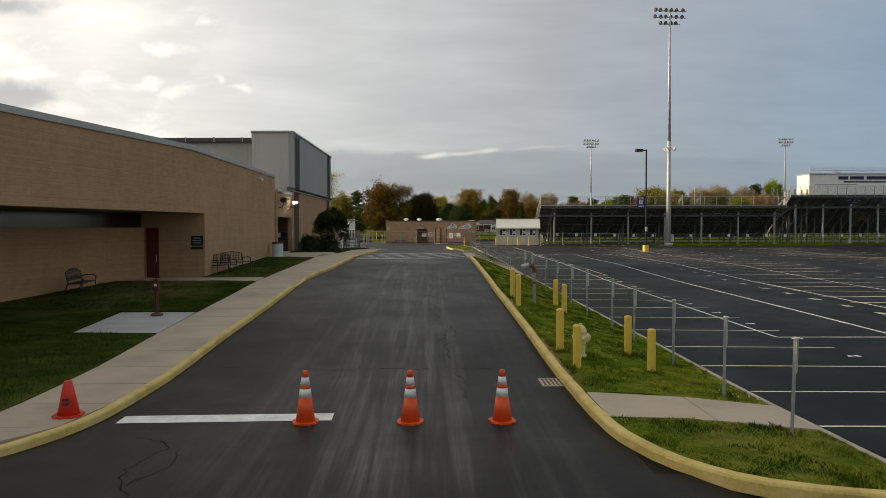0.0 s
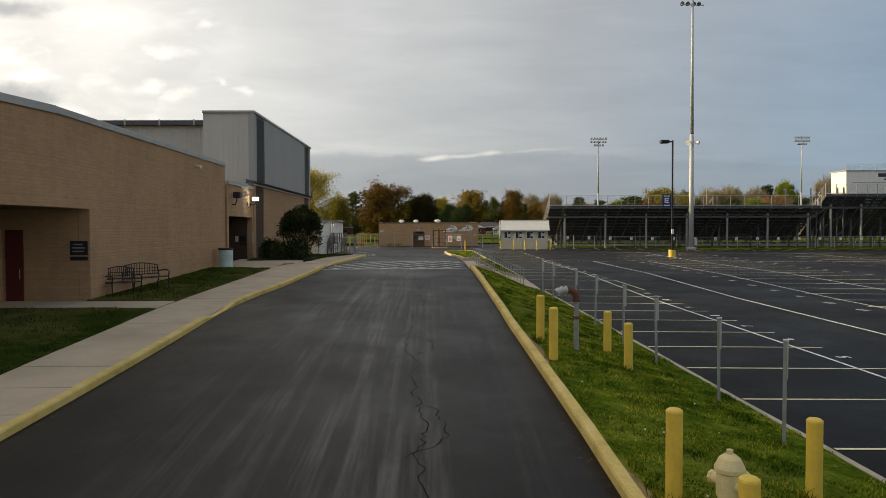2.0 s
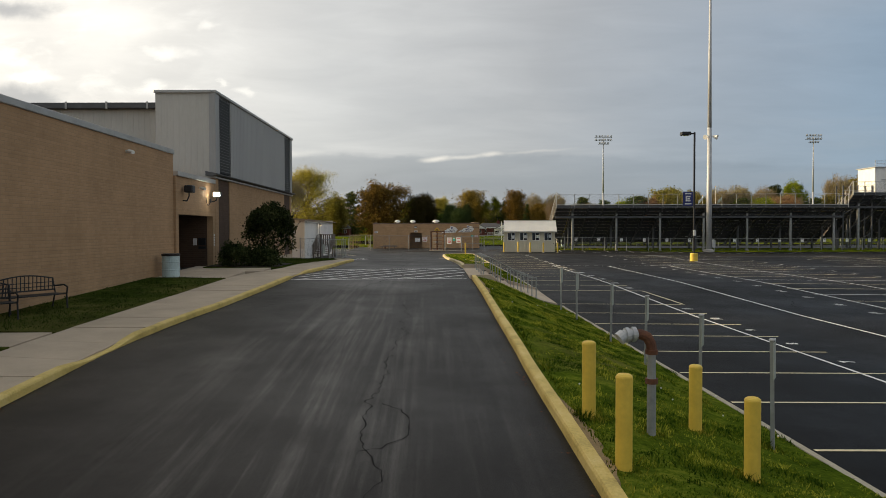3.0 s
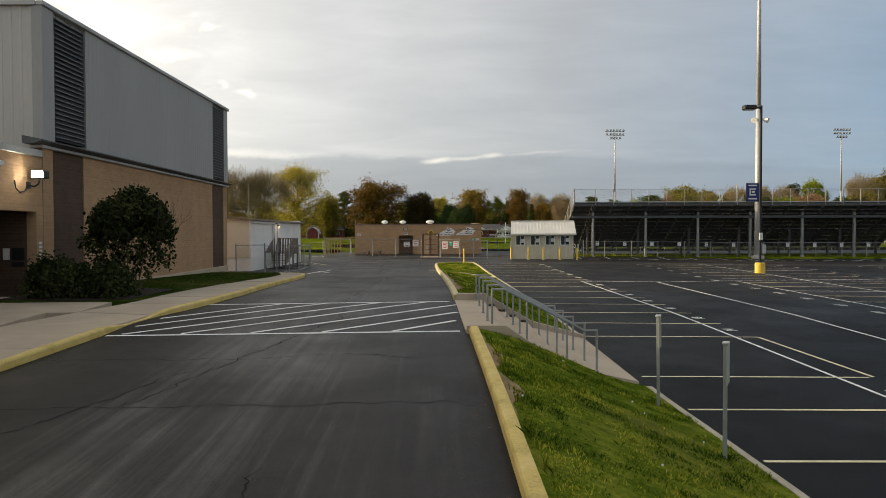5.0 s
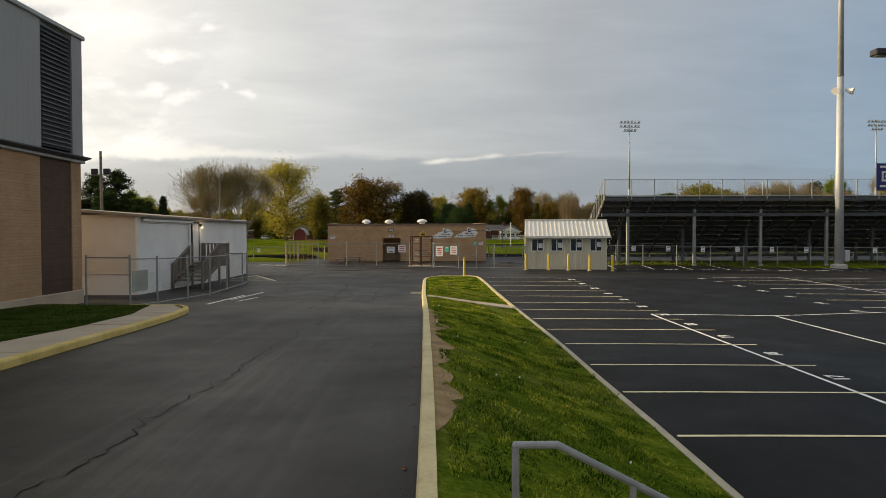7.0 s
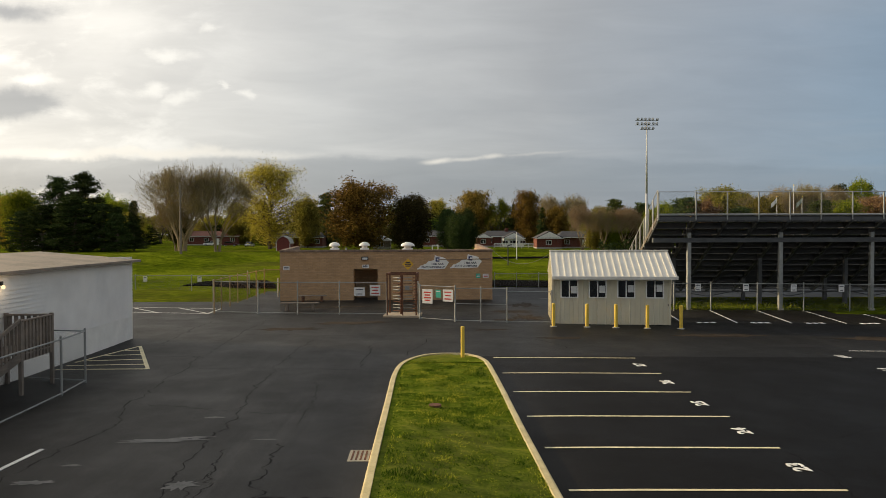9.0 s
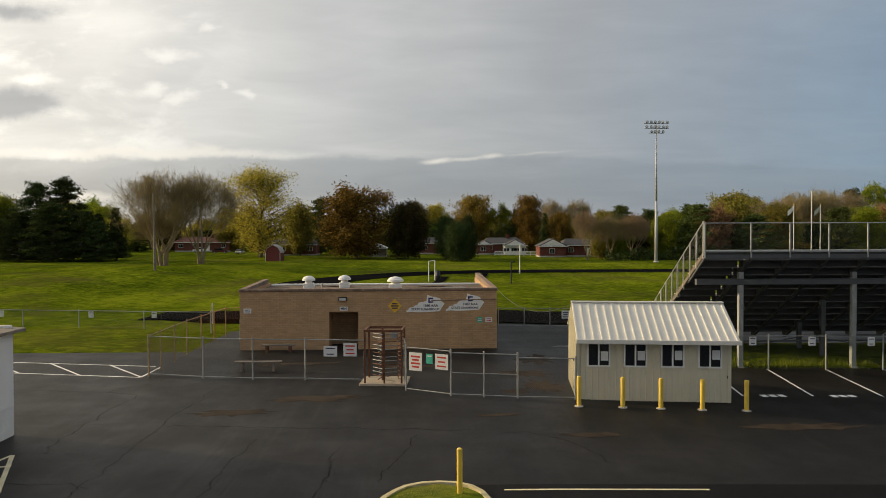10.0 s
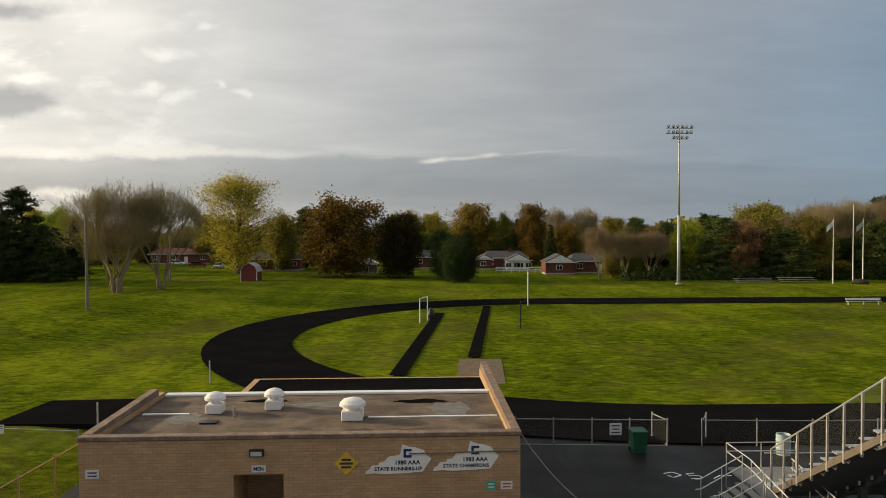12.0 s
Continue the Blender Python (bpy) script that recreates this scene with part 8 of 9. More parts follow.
def limb(s, p, d, length, r, depth, rng, tips, spread=0.55, lift=0.15, parts_n=3):
    """A limb that bends and forks; tips collects where its twigs end."""
    q = p
    steps = 3
    for k in range(steps):
        d = (d + Vector(rng.normal(size=3)) * 0.13 + Vector((0, 0, lift * 0.3))).normalized()
        nq = q + d * length / steps
        s.tube(q, nq, r * (1 - 0.16 * k), r * (1 - 0.16 * (k + 1)), 6 if r > 0.06 else 4, False)
        q = nq
        if depth <= 1:
            tips.append(q)
    if depth == 0:
        return
    for k in range(parts_n):
        side = Vector(rng.normal(size=3))
        side = (side - d * side.dot(d)).normalized()
        nd = (d + side * spread * rng.uniform(0.6, 1.3) + Vector((0, 0, lift))).normalized()
        limb(s, q, nd, length * rng.uniform(0.62, 0.85), r * 0.52, depth - 1, rng, tips, spread, lift, parts_n)


def leafy_meshes(seed, h, w, density, leaf, trunk_frac=0.13, gaps=0.2, depth=3, puff=1.0, lumps=150):
    rng = np.random.default_rng(seed)
    s, tips = Shape(), []
    th = h * trunk_frac
    s.tube((0, 0, -0.3), (0, 0, th), h * 0.028, h * 0.020, 10, False)
    n = 5
    for k in range(n):
        a = 2 * math.pi * k / n + rng.uniform(-0.4, 0.4)
        d = Vector((math.cos(a) * 0.75 * w / h, math.sin(a) * 0.75 * w / h, 1.0 if k else 1.6)).normalized()
        limb(s, Vector((0, 0, th * rng.uniform(0.75, 1.0))), d, h * 0.30, h * 0.012, depth, rng, tips, 0.6, 0.10)
    tips = np.array([t[:] for t in tips])
    c = np.array([0, 0, th + (h - th) * 0.5])
    ext = np.array([w / 2, w / 2, (h - th) * 0.52])
    waves = rng.normal(size=(5, 3)) * 2.4
    phase = rng.uniform(0, 6.28, 5)

    def reach(u):
        """An uneven outline: how far the crown goes in each direction."""
        return 0.84 + 0.13 * np.sin(u @ waves.T + phase).sum(1, keepdims=True) / 1.6

    q = (tips - c) / ext
    rad = np.linalg.norm(q, axis=1, keepdims=True)
    lim = reach(q / np.maximum(rad, 1e-3)) * 1.05
    tips = c + q * np.minimum(1.0, lim / np.maximum(rad, 1e-3)) * ext
    # extra clumps over the crown's skin
    m = lumps
    u = rng.normal(size=(m, 3))
    u /= np.linalg.norm(u, axis=1, keepdims=True)
    u[:, 2] = np.where(rng.random(m) < 0.72, np.abs(u[:, 2]), -0.75 * np.abs(u[:, 2]))
    skin = c + u * ext * rng.uniform(0.55, 1.0, (m, 1)) * reach(u)
    clumps = np.vstack([tips[rng.random(len(tips)) > gaps], skin[rng.random(m) > gaps]])
    share = rng.uniform(0.25, 1.6, len(clumps))
    idx = rng.choice(len(clumps), density, p=share / share.sum())
    pts = clumps[idx] + rng.normal(size=(density, 3)) * np.array([1, 1, 0.7]) * (w * 0.042 * puff)
    return s, (pts, rng.uniform(0.6, 1.3, len(pts)) * leaf, rng)


def vase_meshes(seed, h, w):
    """A nearly bare tree: limbs that fan upwards into long fine twigs, with a mist of buds."""
    rng = np.random.default_rng(seed)
    s, tips = Shape(), []
    for k in range(3):
        a = 2.1 * k + rng.uniform(-0.3, 0.3)
        foot = Vector((math.cos(a) * 0.35, math.sin(a) * 0.35, -0.3))
        fork = Vector((math.cos(a) * 0.7, math.sin(a) * 0.7, h * 0.13))
        s.tube(foot, fork, h * 0.019, h * 0.014, 8, False)
        for j in range(3):
            b = a + (j - 1) * 0.75 + rng.uniform(-0.2, 0.2)
            d = Vector((math.cos(b) * 0.62 * w / h, math.sin(b) * 0.62 * w / h, 1.0)).normalized()
            limb(s, fork, d, h * 0.26, h * 0.0095, 4, rng, tips, 0.40, 0.20)
    tips = np.array([t[:] for t in tips])
    c = np.array([0, 0, h * 0.54])
    ext = np.array([w / 2, w / 2, h * 0.44])
    waves, phase = rng.normal(size=(4, 3)) * 2.2, rng.uniform(0, 6.28, 4)
    n = 12000
    u = rng.normal(size=(n, 3)) * np.array([1, 1, 0.9])
    u /= np.linalg.norm(u, axis=1, keepdims=True)
    u[:, 2] = np.where(u[:, 2] < -0.35, -u[:, 2], u[:, 2])
    lim = 0.90 + 0.07 * np.sin(u @ waves.T + phase).sum(1, keepdims=True)
    base = c + u * lim * ext * rng.uniform(0.10, 1.0, (n, 1)) ** 0.55
    near = tips[rng.integers(0, len(tips), n)]
    q = (near - c) / ext
    rad = np.linalg.norm(q, axis=1, keepdims=True)
    near = c + q * np.minimum(1.0, 0.92 / np.maximum(rad, 1e-3)) * ext + rng.normal(size=(n, 3)) * 0.35
    base = np.where(rng.random((n, 1)) < 0.35, near, base)
    d = (base - np.array([0, 0, h * 0.16])) / ext + rng.normal(size=(n, 3)) * 0.38
    d /= np.linalg.norm(d, axis=1, keepdims=True)
    side = np.cross(d, rng.normal(size=(n, 3)))
    side *= (rng.uniform(0.010, 0.022, (n, 1)) / np.linalg.norm(side, axis=1, keepdims=True))
    ln = rng.uniform(0.6, 1.7, (n, 1))
    v = np.stack([base - side - d * ln, base + side - d * ln, base], 1).reshape(-1, 3)
    buds = base - d * ln * rng.uniform(0.0, 0.8, (n, 1))
    return s, v, buds, rng


def vase_tree(seed, h, w):
    s, v, buds, rng = vase_meshes(seed, h, w)
    o = len(s.v)
    s.v += v.tolist()
    s.f += (np.arange(len(v)).reshape(-1, 3) + o).tolist()
    return s.data("trunk", TWIG), quads(buds, rng.uniform(0.05, 0.10, len(buds)), rng, "crown", LEAF_WILLOW)


def make_tree(kind, seed, h, w, mat, density=3200, leaf=0.26, **kw):
    s, (pts, sizes, rng) = leafy_meshes(seed, h, w, density, leaf, **kw)
    return s.data("trunk", BARK), quads(pts, sizes, rng, "crown", mat)


def leader_tree(seed, h, w, mat, n, leaf, base=0.14, widest=0.36, limbs=54, rise=0.5, flat=0.75, puff=0.034, gaps=0.12, top=0.25):
    """A tree with one leader and boughs all the way up, each forking into leafy sprays."""
    rng = np.random.default_rng(seed)
    s, tips = Shape(), []
    q, r = Vector((0, 0, -0.3)), h * 0.022
    spine = [q]
    for k in range(9):
        nq = Vector((rng.normal() * h * 0.008 * k / 3, rng.normal() * h * 0.008 * k / 3, h * 0.95 * (k + 1) / 9))
        s.tube(q, nq, r * (1 - 0.1 * k), r * (1 - 0.1 * (k + 1)), 8, False)
        q = nq
        spine.append(q)
    waves, phase = rng.uniform(1.5, 3.5, 3), rng.uniform(0, 6.28, 3)
    for k in range(limbs):
        f = (k + rng.uniform(0, 1)) / limbs
        z0 = h * (base + f * (0.93 - base))
        a = 2.4 * k + rng.uniform(-0.5, 0.5)
        prof = 0.62 + 0.38 * (f / widest) if f < widest else top + (1 - top) * max(0.0, 1 - ((f - widest) / (1 - widest)) ** 1.7)
        if f > 0.93:
            prof *= 0.5
        uneven = 0.86 + 0.13 * sum(math.sin(wv * a + 4 * f + p) for wv, p in zip(waves, phase)) / 1.5
        reach = max(0.05, prof * uneven * rng.uniform(0.78, 1.12)) * w / 2
        at = Vector((0, 0, z0 - h * 0.04))
        end = Vector((math.cos(a) * reach, math.sin(a) * reach, min(h * 1.0, z0 + rise * reach * (0.4 + 0.6 * f))))
        mid = at.lerp(end, 0.5) + Vector(rng.normal(size=3)) * 0.05 * w
        rr = h * 0.0075 * (1 - 0.6 * f)
        s.tube(at, mid, rr, rr * 0.7, 5, False)
        s.tube(mid, end, rr * 0.7, rr * 0.25, 4, False)
        for j in range(8):
            u = rng.uniform(0.30, 1.0)
            p = at.lerp(mid, u * 2) if u < 0.5 else mid.lerp(end, u * 2 - 1)
            e = p + Vector(rng.normal(size=3) * np.array([1, 1, flat])) * w * 0.075 + Vector((math.cos(a), math.sin(a), 0.3)) * w * 0.03
            s.tube(p, e, rr * 0.3, rr * 0.12, 3, False)
            if rng.random() > gaps:
                tips += [e, p.lerp(e, 0.6)]
        tips.append(end)
    tips = np.array([t[:] for t in tips])
    share = rng.uniform(0.2, 1.6, len(tips))
    pts = tips[rng.choice(len(tips), n, p=share / share.sum())] + rng.normal(size=(n, 3)) * np.array([1, 1, flat]) * w * puff
    return s.data("trunk", BARK), quads(pts, rng.uniform(0.6, 1.35, n) * leaf, rng, "crown", mat)


def conifer_meshes(seed, h, w):
    rng = np.random.default_rng(seed)
    s = Shape().tube((0, 0, -0.3), (0, 0, h), h * 0.020, 0.03, 8, False)
    pts = []
    z = h * 0.08
    while z < h * 0.985:
        f = 1 - z / h
        reach = w / 2 * min(1.0, 1.25 * f ** 0.75) * rng.uniform(0.72, 1.15) + 0.25
        n = 13
        for k in range(n):
            a = rng.uniform(0, 2 * math.pi)
            r = reach * rng.uniform(0.62, 1.12) * (0.82 + 0.26 * math.sin(2.3 * a + 5 * z / h + seed))
            tip = (math.cos(a) * r, math.sin(a) * r, z - 0.12 * r + rng.uniform(-0.2, 0.2))
            s.tube((0, 0, z), tip, 0.035, 0.012, 4, False)
            m = int(12 + 26 * f)
            t = rng.uniform(0.2, 1.0, (m, 1))
            pts.append(np.array([0, 0, z]) * (1 - t) + np.array(tip) * t + rng.normal(size=(m, 3)) * np.array([0.30, 0.30, 0.20]))
        z += h * 0.032
    pts = np.vstack(pts)
    return s.data("trunk", BARK), quads(pts, rng.uniform(0.14, 0.32, len(pts)), rng, "crown", LEAF_DARK)


VARIANTS = {
    "round": [make_tree("round", 11 + k, 16, 13, LEAF_GREEN, 13000, 0.15) for k in range(2)] + [leader_tree(14 + k, 16, 13, LEAF_GREEN, 22000, 0.19, 0.05, 0.42, puff=0.052, top=0.4) for k in range(2)],
    "oak": [leader_tree(21 + k, 16, 14, LEAF_RUST, 26000, 0.21, 0.08, 0.45, 64, 0.50, 0.8, 0.050, 0.03, 0.46) for k in range(3)],
    "maple": [leader_tree(33, 20, 15, LEAF_YELLOW, 30000, 0.135, 0.12, 0.38, 70, 0.75, 0.9, 0.050, 0.12, 0.36)],
    "bare": [vase_tree(51 + k, 17, 15) for k in range(3)],
    "pine": [leader_tree(61 + k, 18, 11, LEAF_DARK, 18000, 0.17, 0.02, 0.22, 52, 0.22, 0.42, 0.040, 0.15, 0.18) for k in range(3)],
    "conifer": [conifer_meshes(71 + k, 18, 11.0) for k in range(2)],
}
SIZES = {"round": (16, 13), "oak": (16, 14), "maple": (20, 15), "bare": (17, 15), "pine": (18, 11), "conifer": (18, 11)}
TREE_WORDS = {"round": "broad leafy tree with a rounded spring crown", "oak": "broad tree with a dense uneven crown",
              "maple": "tall tree with golden yellow-green spring leaves", "bare": "nearly bare spreading tree with fine twigs",
              "pine": "dark green pine with ragged spreading boughs", "conifer": "dark green conifer with drooping branches"}
TONES = {"g": LEAF_GREEN, "y": LEAF_YELLOW, "o": LEAF_OLIVE, "r": LEAF_RUST, "k": LEAF_DUSK, "p": LEAF_PINK, "w": LEAF_WILLOW, "b": LEAF_WILLOW, "d": LEAF_DARK, "e": LEAF_PINE}
TONE_WORDS = {"r": ", russet", "y": ", yellow-green", "p": ", reddish", "k": ", dusky brown"}
count = 0


def plant(kind, tone, x, y, h, w, words=""):
    global count
    count += 1
    trunk, crown = VARIANTS[kind][count % len(VARIANTS[kind])]
    hh, ww = SIZES[kind]
    t = thing("tree", words or TREE_WORDS[kind] + TONE_WORDS.get(tone, ""), "tree",
              pose(x, y, hill(x, y), 0, 0, (count * 67) % 360) @ Matrix.Diagonal((w / ww, w / ww, h / hh, 1)))
    for nm, me in (("trunk", trunk), ("crown", crown)):
        o = new(nm, me)
        o.parent = t
        if nm == "crown":
            o.material_slots[0].link = "OBJECT"
            o.material_slots[0].material = TONES[tone]


# the pines at the field's western corner and the bright trees behind them
for row in (("pine", "d", -83.5, 232, 18.6, 11.5), ("pine", "d", -79.7, 236, 19.8, 12.0), ("pine", "d", -71.5, 228, 11.7, 10.5), ("pine", "d", -85.3, 228, 11.5, 10.5), ("pine", "d", -77.3, 226, 13.4, 12.5),
            ("conifer", "d", -66.6, 233, 11.9, 8.2), ("pine", "d", -67.5, 226, 9.4, 8.0), ("pine", "d", -90.5, 229, 9.8, 9.0), ("conifer", "d", -69.5, 231, 10.5, 8.0),
            ("oak", "g", -109.4, 262, 15.6, 11.0), ("round", "y", -116, 268, 14.8, 10.0), ("bare", "b", -116.9, 275, 17.1, 9.0), ("round", "g", -100.3, 290, 17.3, 14.2), ("round", "y", -111.3, 300, 16.0, 12.0),
            ("round", "g", -85.7, 270, 13.3, 9.5), ("round", "y", -75.1, 255, 11.1, 7.5), ("oak", "g", -128, 280, 15.5, 13.0), ("round", "o", -60, 300, 13.9, 11.0)):
    plant(*row)
# round the houses
for row in (("bare", "w", -42.6, 197, 17.6, 17.0), ("bare", "w", -37.2, 200, 17.6, 14.0), ("bare", "r", -45.4, 202, 12.0, 11.0), ("maple", "y", -38.3, 250, 21.4, 20.0), ("pine", "e", -26.5, 270, 16.5, 9.5), ("oak", "r", -13.2, 238, 15.6, 17.5),
            ("oak", "k", -1.0, 236, 12.7, 10.5), ("round", "d", 11.8, 224, 9.4, 6.2), ("round", "d", 7.6, 230, 9.6, 6.2), ("oak", "d", 9.8, 221, 8.0, 5.8), ("round", "g", -6.2, 296, 14.9, 10.5), ("round", "y", -0.6, 302, 15.0, 10.5),
            ("round", "y", 6.2, 300, 14.6, 9.0), ("oak", "r", 17.4, 290, 16.3, 13.2), ("round", "g", 25.7, 288, 14.9, 9.5), ("conifer", "d", 29.5, 284, 12.8, 6.0), ("oak", "r", 33.2, 280, 15.8, 9.2), ("oak", "o", -30.6, 262, 13.0, 8.6)):
    plant(*row)
# the wood's front along the field
for row in (("bare", "b", 42.0, 292, 17.0, 10.0), ("bare", "b", 49.7, 290, 17.4, 10.0), ("bare", "p", 38.4, 226, 11.6, 7.6), ("bare", "w", 43.6, 227, 10.5, 6.4), ("bare", "p", 48.5, 226, 11.0, 7.8), ("pine", "e", 49.6, 240, 13.2, 7.8),
            ("pine", "e", 55.7, 238, 12.2, 7.4), ("round", "g", 61.2, 236, 12.4, 8.4), ("pine", "e", 63.1, 228, 13.0, 10.8), ("oak", "o", 76.3, 240, 14.6, 12.2), ("pine", "e", 74.8, 225, 10.4, 11.8), ("oak", "p", 66.6, 227, 10.8, 8.0),
            ("oak", "o", 83.1, 232, 12.0, 8.4), ("bare", "b", 95.6, 246, 17.2, 10.4), ("bare", "b", 102.0, 246, 17.8, 10.0), ("pine", "e", 93.8, 226, 12.3, 9.6), ("round", "y", 83.0, 224, 4.4, 8.4), ("bare", "b", 86.3, 248, 14.6, 9.0),
            ("round", "g", 55.8, 230, 9.2, 6.4), ("conifer", "d", 35.1, 262, 11.0, 6.0), ("oak", "r", 39.3, 262, 10.5, 7.6), ("round", "o", 42.8, 233, 8.3, 5.8), ("oak", "k", 70.5, 231, 9.5, 8.0)):
    plant(*row)
# taller ones that show over the stands
for row in (("round", "g", 144.5, 293, 23.1, 11.0), ("pine", "d", 135.5, 290, 20.4, 8.0), ("bare", "b", 154.5, 280, 24.0, 13.0), ("oak", "o", 167.6, 290, 21.0, 12.6), ("bare", "b", 108.2, 262, 17.8, 13.5), ("bare", "b", 119.5, 265, 18.8, 10.0),
            ("oak", "o", 87.6, 258, 13.9, 9.6), ("pine", "d", 75.6, 262, 14.1, 6.0), ("round", "g", 69.0, 262, 13.2, 9.4), ("bare", "b", 111.4, 285, 18.0, 11.0), ("pine", "d", 80.3, 280, 15.0, 6.0), ("round", "o", 101.2, 285, 16.2, 8.6),
            ("bare", "b", 128.0, 262, 15.0, 11.0), ("oak", "p", 110.0, 232, 12.0, 10.0), ("pine", "e", 118.0, 230, 12.5, 10.0), ("oak", "o", 127.0, 234, 12.5, 11.0), ("pine", "d", 136.0, 232, 12.5, 10.0), ("oak", "g", 102.0, 229, 11.0, 8.5)):
    plant(*row)
rng0 = random.Random(5)
for k in range(38):
    plant("round", rng0.choice("gyoroo"), -230 + 12 * k + rng0.uniform(-5, 5), 345 + rng0.uniform(-15, 25), rng0.uniform(11, 15), rng0.uniform(13, 18))
# lower trees and hedges that fill the gaps
for k in range(58):
    x = -150 + 5.0 * k + rng0.uniform(-2.5, 2.5)
    y = rng0.uniform(290, 318) if x < 42 else rng0.uniform(232, 256)
    plant(*((rng0.choice(("round", "oak")), rng0.choice("ggookd")) if k % 4 else ("pine", "d")), x, y, rng0.uniform(6, 9.5), rng0.uniform(7, 10), "low bushy tree among the taller ones")
rng = np.random.default_rng(12)
nn = 26000
fx = rng.uniform(-620, 620, nn)
fz = 3 + rng.random(nn) ** 0.8 * (11 + 3.5 * np.sin(fx * 0.06) + 2.5 * np.sin(fx * 0.19 + 1))
pts = np.column_stack([fx, 430 + rng.uniform(0, 30, nn), fz])
tagged(new("far_woods", quads(pts, rng.uniform(0.7, 1.6, nn), rng, "far_woods", LEAF_OLIVE)), "far hazy belt of mixed woods on the horizon", "woods", kind="stuff")
# undergrowth along the wood's edge
rng = np.random.default_rng(8)
pts = np.column_stack([rng.uniform(42, 190, 9000), 222.5 + rng.uniform(0, 4, 9000) ** 1.2, np.zeros(9000)])
pts[:, 2] = 2.9 + rng.random(9000) ** 1.5 * (1.6 + 1.4 * np.sin(pts[:, 0] * 0.35) ** 2)
tagged(new("undergrowth", quads(pts, rng.uniform(0.15, 0.4, 9000), rng, "undergrowth", LEAF_DARK)), "dark tangled undergrowth along the wood's edge", "undergrowth", kind="stuff")


# ---- shrubs at the gym ----
def shrub(x, y, z, h, w, seed, label, n=9000, leaf=0.055, bare=0.0):
    rng = np.random.default_rng(seed)
    t = thing("shrub", label, "shrub", pose(x, y, z))
    s, tips = Shape(), []
    for k in range(9):
        a = 2 * math.pi * k / 9
        limb(s, Vector((math.cos(a) * 0.12, math.sin(a) * 0.12, -0.1)), Vector((math.cos(a) * 0.45, math.sin(a) * 0.45, 1)).normalized(), h * 0.36, 0.03, 3, rng, tips, 0.5, 0.22)
    part("stem", s, BARK, t)
    tips = np.array([q[:] for q in tips])
    prof = np.interp(tips[:, 2] / h, [0, 0.25, 0.6, 0.85, 1.0, 1.4], [0.75, 1.0, 0.95, 0.62, 0.25, 0.1]) * w / 2
    r = np.linalg.norm(tips[:, :2], axis=1)
    k = np.minimum(1.0, prof / np.maximum(r, 1e-3))
    tips[:, 0] *= k
    tips[:, 1] *= k
    tips[:, 2] = np.minimum(tips[:, 2], h * rng.uniform(0.85, 1.0, len(tips)))
    m = 300
    u = rng.normal(size=(m, 3))
    u /= np.linalg.norm(u, axis=1, keepdims=True)
    zz = h * (0.54 + 0.46 * u[:, 2])
    rr = np.interp(zz / h, [0, 0.25, 0.6, 0.85, 1.0], [0.70, 0.98, 1.0, 0.74, 0.30]) * w / 2 * rng.uniform(0.5, 1.0, m)
    ang = np.arctan2(u[:, 1], u[:, 0])
    lobes = 0.80 + 0.20 * np.sin(3 * ang + 7 * zz / h) + 0.16 * np.sin(7 * ang - 5 * zz / h)
    cl = np.vstack([tips, np.column_stack([np.cos(ang) * rr * lobes, np.sin(ang) * rr * lobes, zz])])
    cl = cl[(cl[:, 2] > bare * h) | (rng.random(len(cl)) < 0.15)]
    # shoots that stand out of the crown
    sh = 34
    sa, sr = rng.uniform(0, 2 * np.pi, sh), rng.uniform(0, 0.46, sh) * w
    top = np.column_stack([np.cos(sa) * sr, np.sin(sa) * sr, h * (1.0 - 0.62 * (sr / (w * 0.5)) ** 2) + rng.uniform(-0.15, 0.30, sh)])
    cl = np.vstack([cl, np.repeat(top, 4, 0) - rng.random((sh * 4, 1)) * np.array([0, 0, 0.55])])
    share = rng.uniform(0.1, 1.8, len(cl))
    idx = rng.choice(len(cl), n, p=share / share.sum())
    pts = cl[idx] + rng.normal(size=(n, 3)) * np.array([0.085, 0.085, 0.10])
    pts[:, 2] = np.abs(pts[:, 2])
    o = new("foliage", quads(pts, rng.uniform(0.6, 1.3, n) * leaf, rng, "foliage", LEAF_SHRUB))
    o.parent = t


shrub(-7.2, 53.5, LAWN_Z(-7.2, 53.5), 3.0, 2.65, 4, "large dark green upright shrub before the gym wall", 17000, 0.06, 0.24)
shrub(-8.5, 51.7, LAWN_Z(-8.5, 51.7), 1.0, 1.9, 6, "low dark evergreen shrub beside the link", 9000, 0.05)
shrub(-7.2, 51.9, LAWN_Z(-7.2, 51.9), 0.8, 1.9, 8, "low dark evergreen shrub beside the link", 9000, 0.05)
s = Shape().slab([(-6.3, 51.3), (-6.2, 54.2), (-7.6, 55.2), (-9.6, 55.0), (-9.65, 51.0), (-7.4, 50.95)], 2.8, lambda x, y: LAWN_Z(x, y) + 0.03)
fixed("mulch_bed", s, MULCH, False, "dark mulch bed under the shrubs", "mulch bed")


